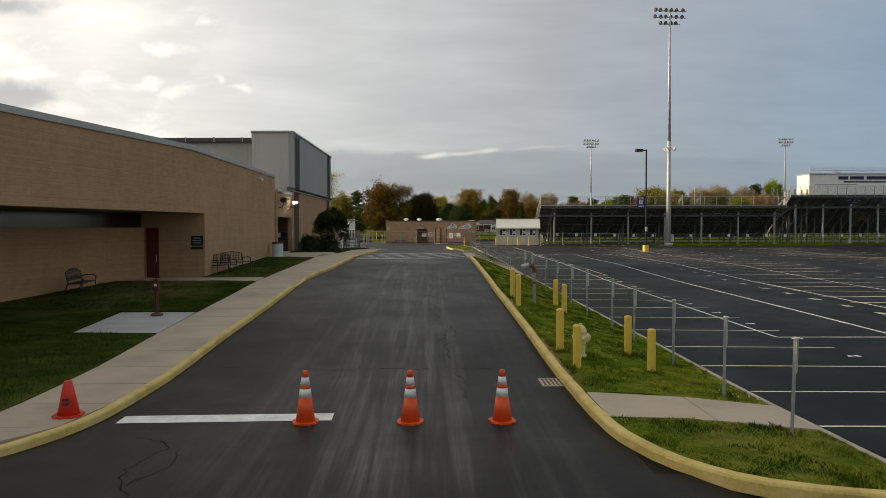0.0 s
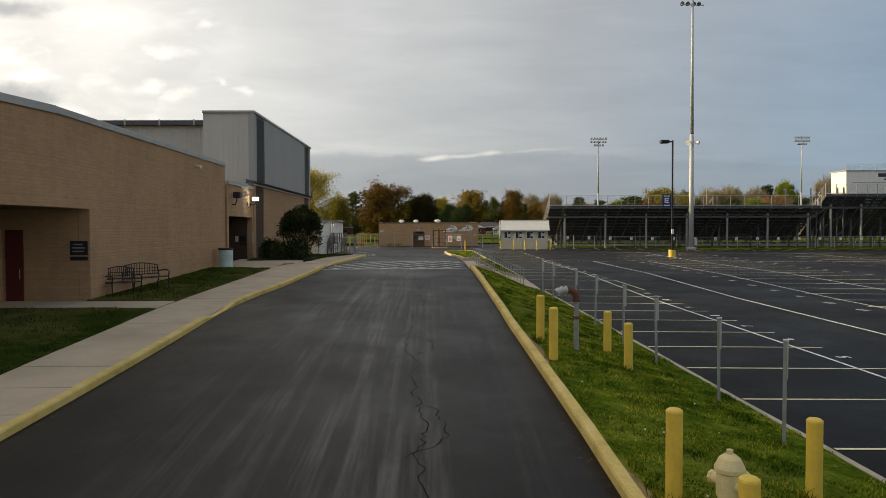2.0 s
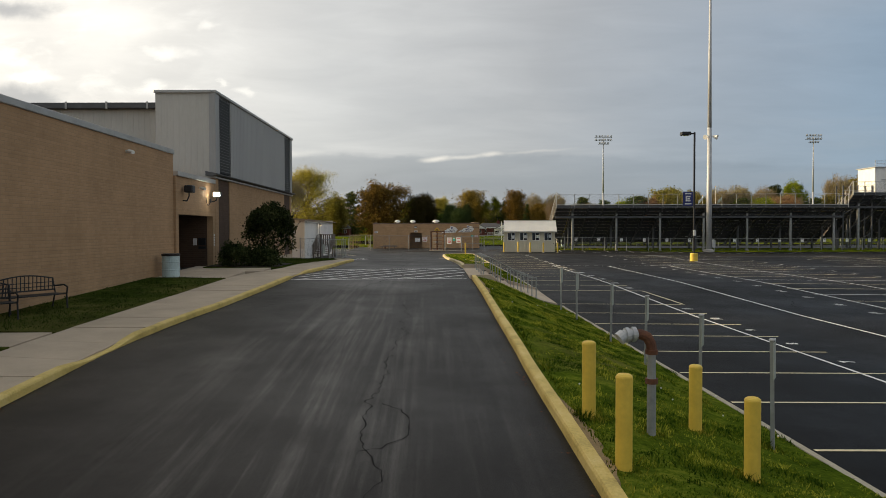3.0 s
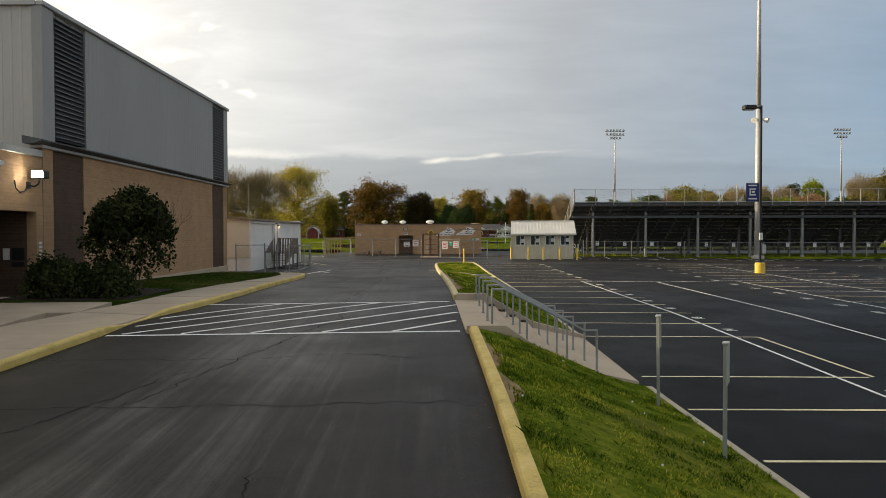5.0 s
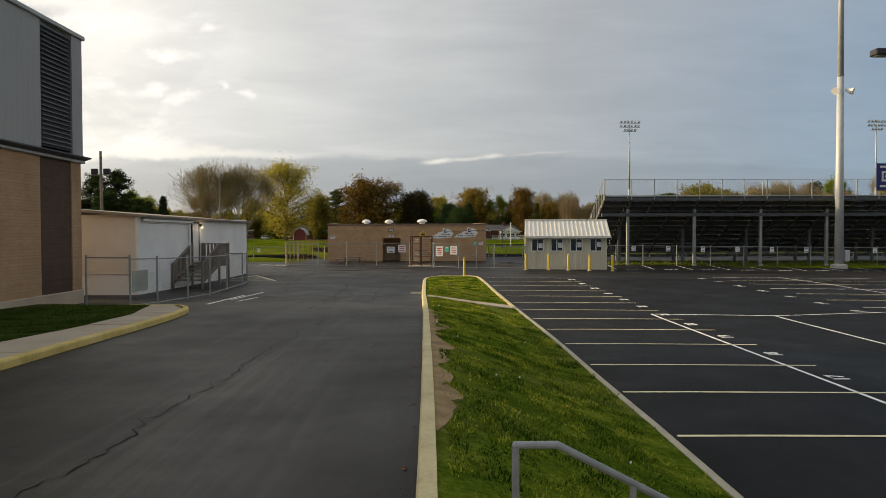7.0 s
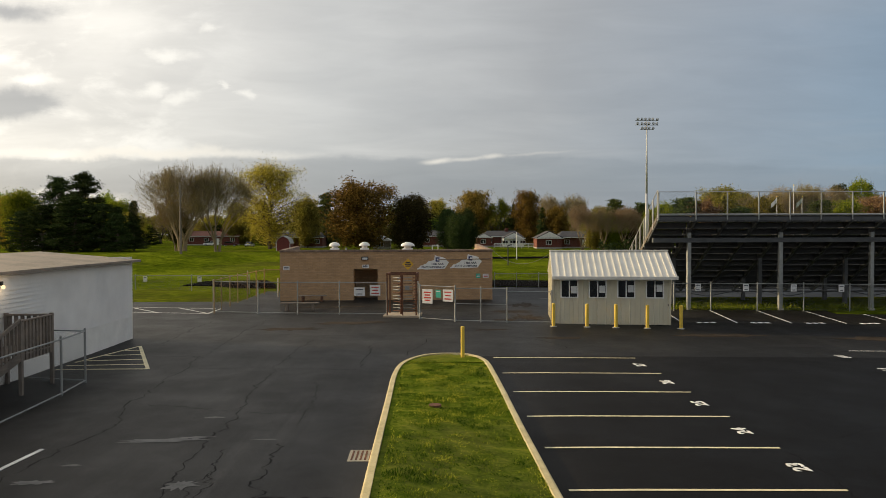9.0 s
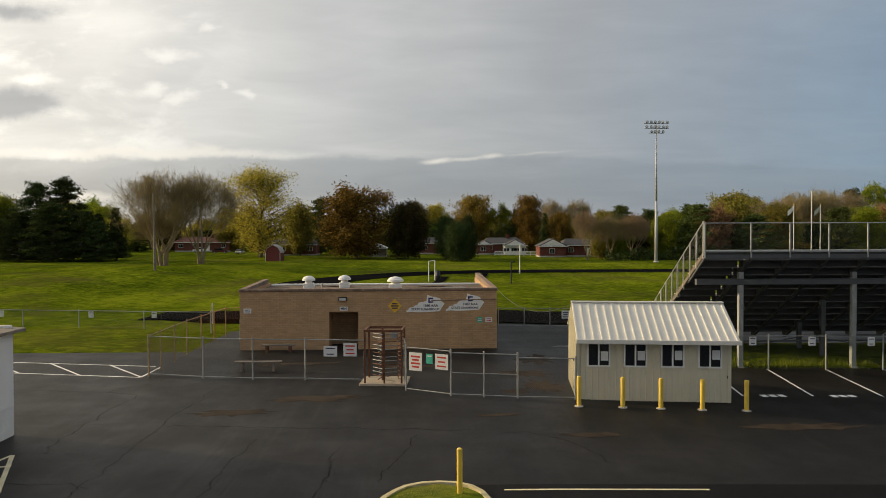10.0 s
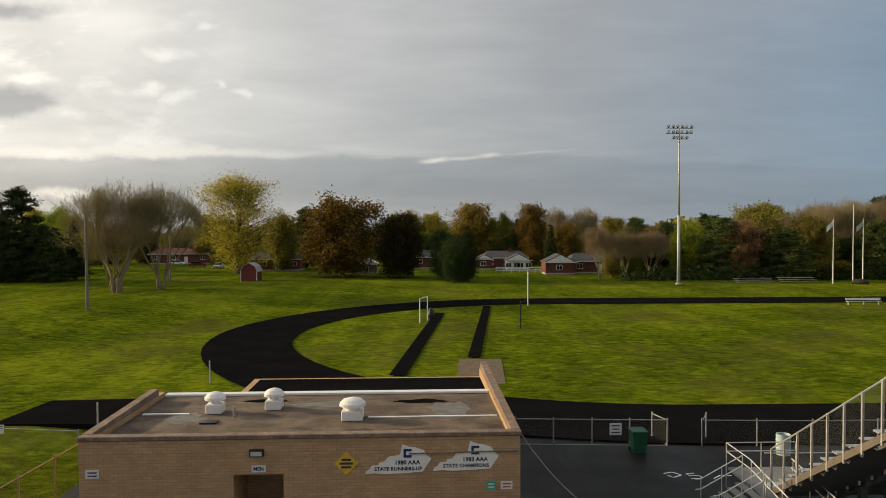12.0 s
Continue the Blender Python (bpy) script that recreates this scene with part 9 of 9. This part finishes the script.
# ---- houses beyond the field ----
def house(x, y, w, d, h, wall, roof, label, gable=False, windows=3, rz=0.0, chimney=False, door=True):
    z = hill(x, y)
    t = thing("house", label, "house", pose(x, y, z, 0, 0, rz))
    part("wall", Shape().box(0, 0, -0.3, w, d, h), wall, t)
    part("foundation", Shape().box(-0.04, -0.04, -0.3, w + 0.04, d + 0.04, 0.35), FOOTING, t)
    if gable:
        s = Shape()
        a, b = [(-0.4, -0.4, h), (w + 0.4, -0.4, h), (w / 2, -0.4, h + w * 0.28)], [(-0.4, d + 0.4, h), (w + 0.4, d + 0.4, h), (w / 2, d + 0.4, h + w * 0.28)]
        s.add(a + b, [(0, 1, 2), (5, 4, 3), (0, 3, 4, 1), (1, 4, 5, 2), (2, 5, 3, 0)])
        r = part("roof", s, roof, t)
        part("gable", Shape().add([(0.1, -0.41, h + 0.08), (w - 0.1, -0.41, h + 0.08), (w / 2, -0.41, h + w * 0.25), (0.1, -0.44, h + 0.08), (w - 0.1, -0.44, h + 0.08), (w / 2, -0.44, h + w * 0.25)], [(2, 1, 0), (3, 4, 5), (0, 1, 4, 3), (1, 2, 5, 4), (2, 0, 3, 5)]), WHITE_PAINT, t, "white gable end")
    else:
        s = Shape()
        s.add([(-0.5, -0.5, h), (w + 0.5, -0.5, h), (w + 0.5, d + 0.5, h), (-0.5, d + 0.5, h), (1.2, d / 2, h + 1.6), (w - 1.2, d / 2, h + 1.6)],
              [(0, 1, 5, 4), (1, 2, 5), (2, 3, 4, 5), (3, 0, 4), (3, 2, 1, 0)])
        r = part("roof", s, roof, t)
    part("fascia", Shape().box(-0.5, -0.54, h - 0.16, w + 0.5, -0.5, h + 0.02), WHITE_PAINT, t)
    if chimney:
        part("chimney", Shape().box(w * 0.6, d * 0.4, h, w * 0.6 + 0.9, d * 0.4 + 0.7, h + 2.4), BRICK_RED, r)
    for k in range(windows):
        u = w * (k + 0.5) / windows + (0.3 if k % 2 else -0.2)
        if door and k == windows // 2:
            o = part("door", Shape().box(u - 0.5, -0.06, 0.3, u + 0.5, -0.005, 2.2), WHITE_PAINT, t)
            continue
        o = part("window", Shape().box(u - 0.72, -0.06, h - 1.75, u + 0.72, -0.005, h - 0.6), WHITE_PAINT, t)
        part("pane", Shape().box(u - 0.62, -0.075, h - 1.66, u - 0.04, -0.062, h - 0.69), GLASS_DARK, o)
        part("pane", Shape().box(u + 0.04, -0.075, h - 1.66, u + 0.62, -0.062, h - 0.69), GLASS_DARK, o)
    return t


house(-76, 296, 17, 9, 3.0, BRICK_RED, ROOF_BROWN, "low red brick house with a brown roof", windows=4, chimney=True)
house(-41, 262, 14.5, 9, 2.9, BRICK_RED, ROOF_SHINGLE, "low red brick house with a dark shingle roof", windows=4)
house(1.2, 266, 10.5, 8, 3.0, BRICK_RED, ROOF_SHINGLE, "red brick house with white-framed windows", windows=3, door=False)
house(18.6, 262, 10.5, 8, 2.9, BRICK_RED, ROOF_SHINGLE, "red brick cottage with a dark shingle roof", windows=3, door=False, chimney=True)
house(16.6, 260.5, 3.8, 5, 2.7, BRICK_RED, ROOF_SHINGLE, "brick wing with a white gable end", gable=True, windows=1, door=False)
house(23.6, 257, 5.6, 4.5, 2.5, WHITE_PAINT, ROOF_SHINGLE, "white sunroom with large windows", gable=True, windows=4, door=False)
house(30.6, 243, 6.4, 6, 2.7, BRICK_RED, ROOF_SHINGLE, "small brick garage with a white gable", gable=True, windows=1, door=False)
house(37, 246, 12, 8, 2.8, BRICK_RED, ROOF_SHINGLE, "low brick house half hidden by trees", windows=3)
house(-11.5, 249.5, 4.6, 4, 2.2, WOOD, SIDING, "small weathered shed with a pale roof", gable=True, windows=1, door=False)
house(-112, 262, 14, 8, 3.0, SIDING, ROOF_SHINGLE, "pale house behind the conifers", windows=3)
house(-96, 258, 8, 6, 2.8, BRICK_RED, ROOF_SHINGLE, "small brick house behind the conifers", windows=2)
# barn-shaped garden shed
t = thing("garden_shed", "maroon barn-shaped garden shed with white trim", "shed", pose(-31.8, 227.0, hill(-31, 227)))
prof = [(0, 0), (3.2, 0), (3.2, 1.9), (2.7, 2.9), (1.6, 3.5), (0.5, 2.9), (0, 1.9)]
part("body", Shape().rings([[(a, y, b) for a, b in prof] for y in (0.0, 4.0)]), MAROON, t)
part("roof", Shape().rings([[(a, y, b) for a, b in ((-0.15, 1.85), (0.42, 2.98), (1.6, 3.62), (2.78, 2.98), (3.35, 1.85), (3.3, 1.78), (2.72, 2.88), (1.6, 3.5), (0.48, 2.88), (-0.1, 1.78))] for y in (-0.2, 4.2)]), FLASHING, t)
part("trim", Shape().beam((0.05, -0.03, 0), (0.05, -0.03, 1.9), 0.12, 0.04).beam((3.15, -0.03, 0), (3.15, -0.03, 1.9), 0.12, 0.04), WHITE_PAINT, t)
# white board fence
t = thing("board_fence", "white board fence beside the houses", "fence", pose(20.4, 251, hill(24, 249), 0, 0, -14))
for k in range(8):
    part("post", Shape().box(1.8 * k, 0, 0, 1.8 * k + 0.12, 0.12, 1.3), WHITE_PAINT, t)
for z in (0.35, 0.75, 1.12):
    part("board", Shape().box(0, -0.03, z, 12.8, -0.002, z + 0.16), WHITE_PAINT, t)


# ---- parked cars by the houses ----
def make_car(x, y, rz, mat, label):
    t = thing("car", label, "car", pose(x, y, hill(x, y), 0, 0, rz))
    low = [(-2.2, 0.35), (-2.25, 0.75), (-1.9, 0.92), (1.1, 0.98), (2.1, 0.82), (2.25, 0.55), (2.2, 0.32)]
    cab = [(-1.8, 0.9), (-1.3, 1.42), (0.35, 1.45), (1.1, 0.96)]
    part("body", Shape().rings([[(a, w_, b) for a, b in low] for w_ in (-0.86, 0.86)]), mat, t)
    part("cabin", Shape().rings([[(a, w_, b) for a, b in cab] for w_ in (-0.72, 0.72)]), GLASS_DARK, t)
    part("roof", Shape().box(-1.25, -0.72, 1.42, 0.35, 0.72, 1.49, 0.03), mat, t)
    for a in (-1.4, 1.4):
        for w_ in (-0.88, 0.70):
            wh = part("wheel", Shape().tube((a, w_, 0.32), (a, w_ + 0.18, 0.32), 0.32, n=16), BLACK_METAL, t)
            part("rim", Shape().tube((a, w_ - 0.005, 0.32), (a, w_ + 0.185, 0.32), 0.19, n=12), GALV, wh)


make_car(-58, 283, 5, RED_PAINT, "dark red car parked by the houses")
make_car(-66, 290, -3, WHITE_PAINT, "white car parked by the houses")
make_car(-50, 275, 90, GALV, "pale car parked by the houses")


# ---- grass blades, weeds and cracks ----
def blades(name, spots, z_of, low, high, seed, label, mat=BLADE):
    """Grass blades, one bent face each, on the given spots."""
    rng = np.random.default_rng(seed)
    n = len(spots)
    z = np.array([z_of(x, y) for x, y in spots])
    h = rng.uniform(low, high, n) * np.array([0.75 + 0.9 * noise.noise((x * 1.3, y * 1.3, 9.0)) + 0.7 * noise.noise((x * 4.1, y * 4.1, 2.0)) for x, y in spots]).clip(0.3, 1.7)
    a = rng.uniform(0, 2 * np.pi, n)
    w = rng.uniform(0.004, 0.011, n)
    lean = rng.normal(size=(n, 2)) * h[:, None] * 0.45
    base = np.column_stack([spots, z - 0.01])
    side = np.column_stack([np.cos(a) * w, np.sin(a) * w, np.zeros(n)])
    mid = base + np.column_stack([lean * 0.35, h * 0.6])
    tip = base + np.column_stack([lean, h])
    v = np.stack([base - side, base + side, mid + side * 0.8, tip, mid - side * 0.8], 1).reshape(-1, 3)
    me = bpy.data.meshes.new(name)
    me.from_pydata(v.tolist(), [], np.arange(5 * n).reshape(-1, 5).tolist())
    me.materials.append(mat)
    tagged(new(name, me), label, "grass", kind="stuff")


def strip_spots(n, seed, areas, near, far):
    rng = np.random.default_rng(seed)
    out = []
    for (y0, y1), share in areas:
        k = int(n * share)
        y = rng.uniform(y0, y1, k)
        u = rng.random(k)
        a, b = np.array([near(q) for q in y]), np.array([far(q) for q in y])
        x = a + (b - a) * u
        # clumps: thin out where the turf is bare
        keep = np.array([noise.noise((p * 0.9, q * 0.9, 1.0)) + 0.6 * noise.noise((p * 3.1, q * 3.1, 5.0)) for p, q in zip(x, y)]) > -0.30 + rng.normal(size=k) * 0.12
        out.append(np.column_stack([x, y])[keep])
    return np.vstack(out)


KIN, LIN = lambda y: kerb_x(y) + 0.28, lambda y: lot_edge_x(y) - 0.12
near_1 = lambda y: between(y, [(9.7, 5.0), (10.3, 4.0), (11.6, 3.3), (13.2, 3.0)])
sp = strip_spots(190000, 21, [((14.8, 46.7), 0.56), ((52.3, 73.8), 0.28), ((75.0, 88.6), 0.16)], KIN, LIN)
blades("grass", sp, strip_z, 0.022, 0.075, 3, "bright spring grass on the strip")
sp = strip_spots(9000, 22, [((9.9, 12.95), 1.0)], near_1, LIN)
blades("grass", sp, strip_z, 0.03, 0.09, 4, "bright spring grass at the strip's end")
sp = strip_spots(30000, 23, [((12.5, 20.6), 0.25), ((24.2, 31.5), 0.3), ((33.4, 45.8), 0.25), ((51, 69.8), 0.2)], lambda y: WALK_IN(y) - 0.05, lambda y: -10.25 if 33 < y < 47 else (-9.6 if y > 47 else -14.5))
blades("grass", sp, LAWN_Z, 0.04, 0.10, 5, "lawn grass beside the school, darkened for shade", LAWN_BLADE)
# taller tufts where mowers miss: along walls, posts and kerbs
rng = np.random.default_rng(9)
sp = [(kerb_x(q) + 0.24 + abs(rng.normal()) * 0.06, q) for q in rng.uniform(15, 46, 700)]
for x, y in ((3.32, 16.78), (5.15, 17.1), (3.24, 18.5), (5.13, 19.0), (3.05, 25.25), (4.76, 25.75), (3.08, 27.15), (4.81, 27.72), (3.84, 26.75), (3.8, 17.95)):
    sp += [(x + rng.normal() * 0.13, y + rng.normal() * 0.13) for _ in range(110)]
for y in SIGN_Y:
    sp += [(6.05 + rng.normal() * 0.1, y + rng.normal() * 0.1) for _ in range(60)]
blades("grass", np.array(sp), strip_z, 0.06, 0.16, 6, "taller unmown tufts round posts")
sp = np.array([(rng.uniform(14, 75), 106.0 + rng.normal() * 0.35) for _ in range(5000)])
blades("weeds", sp, lambda x, y: paved_z(x, y), 0.2, 0.6, 7, "rough weeds along the bleacher fence", LEAF_GREEN)
# verge under the bleachers
s = Shape().slab([(17, 105.7), (110, 106.2), (110, 112.5), (17, 112.5)], 1.5, lambda x, y: paved_z(x, y) + 0.03)
fixed("verge", s, GRASS, False, "green verge under the bleachers", "grass verge")
# dandelion clocks and flowers
s1, s2_ = Shape(), Shape()
for k in range(60):
    y = rng.uniform(14.3, 73)
    if 46.5 < y < 52.5:
        continue
    x = rng.uniform(kerb_x(y) + 0.3, lot_edge_x(y) - 0.2)
    z = strip_z(x, y)
    h = rng.uniform(0.1, 0.2)
    (s1 if k % 3 else s2_).ball((x, y, z + h), 0.015 if k % 3 else 0.014, None, 6, 4)
tagged(new("dandelion_clocks", s1.data("dandelion_clocks", WHITE_PAINT)), "white dandelion seed heads in the grass strip", "flowers", kind="stuff")
tagged(new("dandelion_flowers", s2_.data("dandelion_flowers", BOLLARD)), "yellow dandelion flowers in the grass strip", "flowers", kind="stuff")


def crack(pts, width, seed, label="dark sealed crack in the asphalt", mat=CRACK, rough=0.045):
    """A crack that wanders along a line."""
    rng = random.Random(seed)
    line = resample([(x, y, 0) for x, y in pts], 0.11)
    s = Shape()
    off = 0.0
    for i, p in enumerate(line):
        d = (line[min(i + 1, len(line) - 1)] - line[max(i - 1, 0)]).normalized()
        nrm = Vector((-d.y, d.x, 0))
        off = 0.86 * off + rng.gauss(0, rough)
        w = width * rng.uniform(0.25, 1.5) / 2
        for sg in (1, -1):
            q = p + nrm * (off + sg * w)
            s.v.append((q.x, q.y, paved_z(q.x, q.y) + 0.005))
    s.f = [(2 * i, 2 * i + 1, 2 * i + 3, 2 * i + 2) for i in range(len(line) - 1)]
    tagged(new("pavement_crack", s.data("pavement_crack", mat)), label, "crack", kind="structure")


crack([(-5.2, 17.6), (-2.5, 17.3), (0.2, 17.4), (1.6, 17.3)], 0.022, 1)
crack([(0.5, 17.4), (0.7, 16.2), (0.75, 14.8)], 0.018, 2)
crack([(0.5, 18.2), (0.2, 20), (0.35, 22.5), (0.1, 25), (-0.1, 28), (0.15, 31), (0.25, 35), (0.1, 39)], 0.019, 3)
crack([(0.1, 20.2), (0.7, 20.9), (0.6, 22.2), (0.3, 22.6)], 0.018, 4)
crack([(-0.1, 26.2), (0.5, 26.9), (0.3, 28.2)], 0.018, 5)
crack([(-5.0, 12.5), (-4.3, 12.0), (-4.6, 11.0), (-4.0, 9.6)], 0.022, 6)
crack([(-4.6, 12.4), (-3.9, 11.6), (-4.2, 10.3)], 0.018, 7)
crack([(-4.9, 44.1), (-2, 44.2), (0.5, 44.6), (1.6, 44.1)], 0.022, 8)
crack([(-4.9, 41.3), (-2.5, 41.2), (0, 41.3), (2.4, 41.25)], 0.019, 9)
crack([(-2.3, 41.3), (-1.8, 43), (-1.2, 45.5), (-0.5, 49), (-0.6, 54), (-0.4, 60), (-0.3, 68)], 0.022, 10)
crack([(-4.4, 38.2), (-3.0, 40.2), (-1.9, 43.2)], 0.022, 11)
crack([(-4.3, 72.0), (-4.27, 76.5), (-4.28, 78.9), (-4.16, 80.5), (-4.55, 82.9), (-4.99, 88.5), (-5.22, 96.3), (-5.16, 101.5)], 0.034, 12)
crack([(-1.2, 70), (-1.2, 75), (-1.23, 77), (-1.35, 79.5), (-1.43, 82), (-1.88, 87), (-1.81, 94.3)], 0.034, 13)
crack([(-0.77, 73.5), (-0.83, 76.2), (-0.73, 77.7), (-0.71, 78.5)], 0.026, 14, rough=0.07)
crack([(-0.95, 74.6), (-0.6, 75.8), (-0.9, 77.0)], 0.026, 15, rough=0.07)
crack([(1.05, 87.9), (1.13, 92.7)], 0.029, 16)
crack([(0.21, 80.5), (0.17, 83), (-0.1, 85.5)], 0.026, 17)
crack([(-4.5, 82.8), (-1.55, 81.8), (0.5, 81.9)], 0.023, 18)
crack([(-5.5, 75.6), (-2.85, 75.5), (-1.0, 75.46), (1.9, 75.7)], 0.033, 21)
crack([(-4.9, 88.1), (-1.5, 87.9), (2.04, 87.6)], 0.023, 22)
crack([(0.24, 72.5), (0.35, 76.2), (0.19, 78.9)], 0.033, 23, rough=0.06)
crack([(-5.0, 95.9), (-1.1, 95.7), (2.4, 95.3), (5.23, 95.1)], 0.033, 24)
crack([(2.5, 90.3), (2.69, 91.2), (3.07, 92.9), (3.44, 94.6)], 0.033, 25)
crack([(1.14, 90.4), (1.14, 91.2), (1.06, 93.4)], 0.029, 26)
crack([(6.2, 94.8), (7.07, 94.7), (8.22, 93.8), (9.2, 91.8)], 0.033, 27)
crack([(-14.5, 101.4), (-12.8, 101.25), (-9.3, 100.7), (-7.7, 100.3)], 0.033, 28)
crack([(-7.7, 100.3), (-7.8, 98.3), (-7.9, 96.3), (-7.6, 93)], 0.039, 29)
crack([(-9.3, 100.7), (-8.7, 101.9)], 0.033, 30)
crack([(11.19, 79.1), (11.27, 77.6), (11.29, 76.1), (11.6, 73)], 0.026, 31)
crack([(-9.0, 90), (-6.5, 90.5), (-4.9, 90.2)], 0.026, 32)
crack([(16.5, 47), (18.5, 52), (20.5, 53.5), (21, 57)], 0.039, 19)
crack([(13, 80), (18, 83), (22, 88), (28, 90)], 0.026, 20)
crack([(12.6, 61.0), (13.2, 63.5), (14.6, 64.5)], 0.026, 33)


def blot(name, x, y, rx, ry, mat, label, seed, category, rz=0.0, lift=0.006):
    """A thin ragged patch lying on the paving."""
    rg = random.Random(seed)
    s = Shape()
    n = 28
    ca, sa = math.cos(rz), math.sin(rz)
    for k in range(n):
        a = 2 * math.pi * k / n
        f = rg.uniform(0.45, 1.15)
        u, w = rx * math.cos(a) * f, ry * math.sin(a) * f
        px, py = x + u * ca - w * sa, y + u * sa + w * ca
        s.v.append((px, py, paved_z(px, py) + lift))
    s.v.append((x, y, paved_z(x, y) + lift))
    s.f = [(k, (k + 1) % n, n) for k in range(n)]
    fixed(name, s, mat, False, label, category)


for i, (x, y, rx, ry) in enumerate(((-2.4, 79.2, 1.0, 0.16), (-1.8, 79.4, 0.5, 0.12), (-0.2, 79.2, 0.32, 0.05), (-3.7, 76.5, 0.45, 0.14), (-3.5, 77.5, 0.22, 0.08), (-4.9, 74.6, 0.6, 0.2), (-1.9, 81.2, 0.3, 0.1), (-1.0, 76.3, 0.35, 0.3))):
    blot("worn_patch", x, y, rx, ry, PALE_PATCH, "pale worn patch in the asphalt", i, "road patch", 0.05)
for i, (x, y, rx, ry, mt) in enumerate(((8.6, 101.6, 0.9, 1.3, STAIN), (8.2, 104.0, 1.5, 0.8, STAIN), (9.2, 107.5, 1.3, 1.4, STAIN), (7.4, 100.6, 0.8, 0.5, STAIN), (-2.5, 106.6, 2.6, 0.5, STAIN), (3.0, 105.8, 1.8, 0.5, STAIN), (6.4, 97.0, 0.9, 0.25, STAIN),
                                        (18.6, 92.8, 1.7, 0.55, DAMP), (20.5, 91.6, 1.2, 0.3, DAMP), (16.5, 95.6, 2.4, 0.5, STAIN), (9.2, 94.6, 1.2, 0.3, STAIN), (11.5, 111.5, 0.9, 0.25, PALE_PATCH), (24, 95.0, 4.0, 0.7, STAIN), (33, 93.8, 5.0, 0.6, STAIN), (-3.2, 97.5, 1.6, 0.5, STAIN), (-0.5, 99.5, 2.2, 0.6, STAIN))):
    blot("ground_stain", x, y, rx, ry, mt, "brown silt stain spread over the asphalt" if mt is STAIN else "dark damp stain on the asphalt" if mt is DAMP else "pale chalky stain on the asphalt", 40 + i, "stain", 0.1)
s = Shape()
rg = random.Random(7)
for k in range(500):
    y = rg.uniform(11, 70)
    left = rg.random() < 0.5
    x = (left_kerb_x(y) + abs(rg.gauss(0, 0.12)) + 0.02) if left else (kerb_x(y) - abs(rg.gauss(0, 0.12)) - 0.05)
    z = drive_z(y) + 0.004
    a = rg.uniform(0, 6.28)
    r = rg.uniform(0.01, 0.035)
    s.add([(x + r * math.cos(a + q), y + r * math.sin(a + q), z + 0.008 * (i % 2)) for i, q in enumerate((0, 1.9, 3.6, 5.0))], [(0, 1, 2, 3)])
tagged(new("leaf_litter", s.data("leaf_litter", RUST)), "small dry leaves and grit along the kerbs", "leaf litter", kind="stuff")
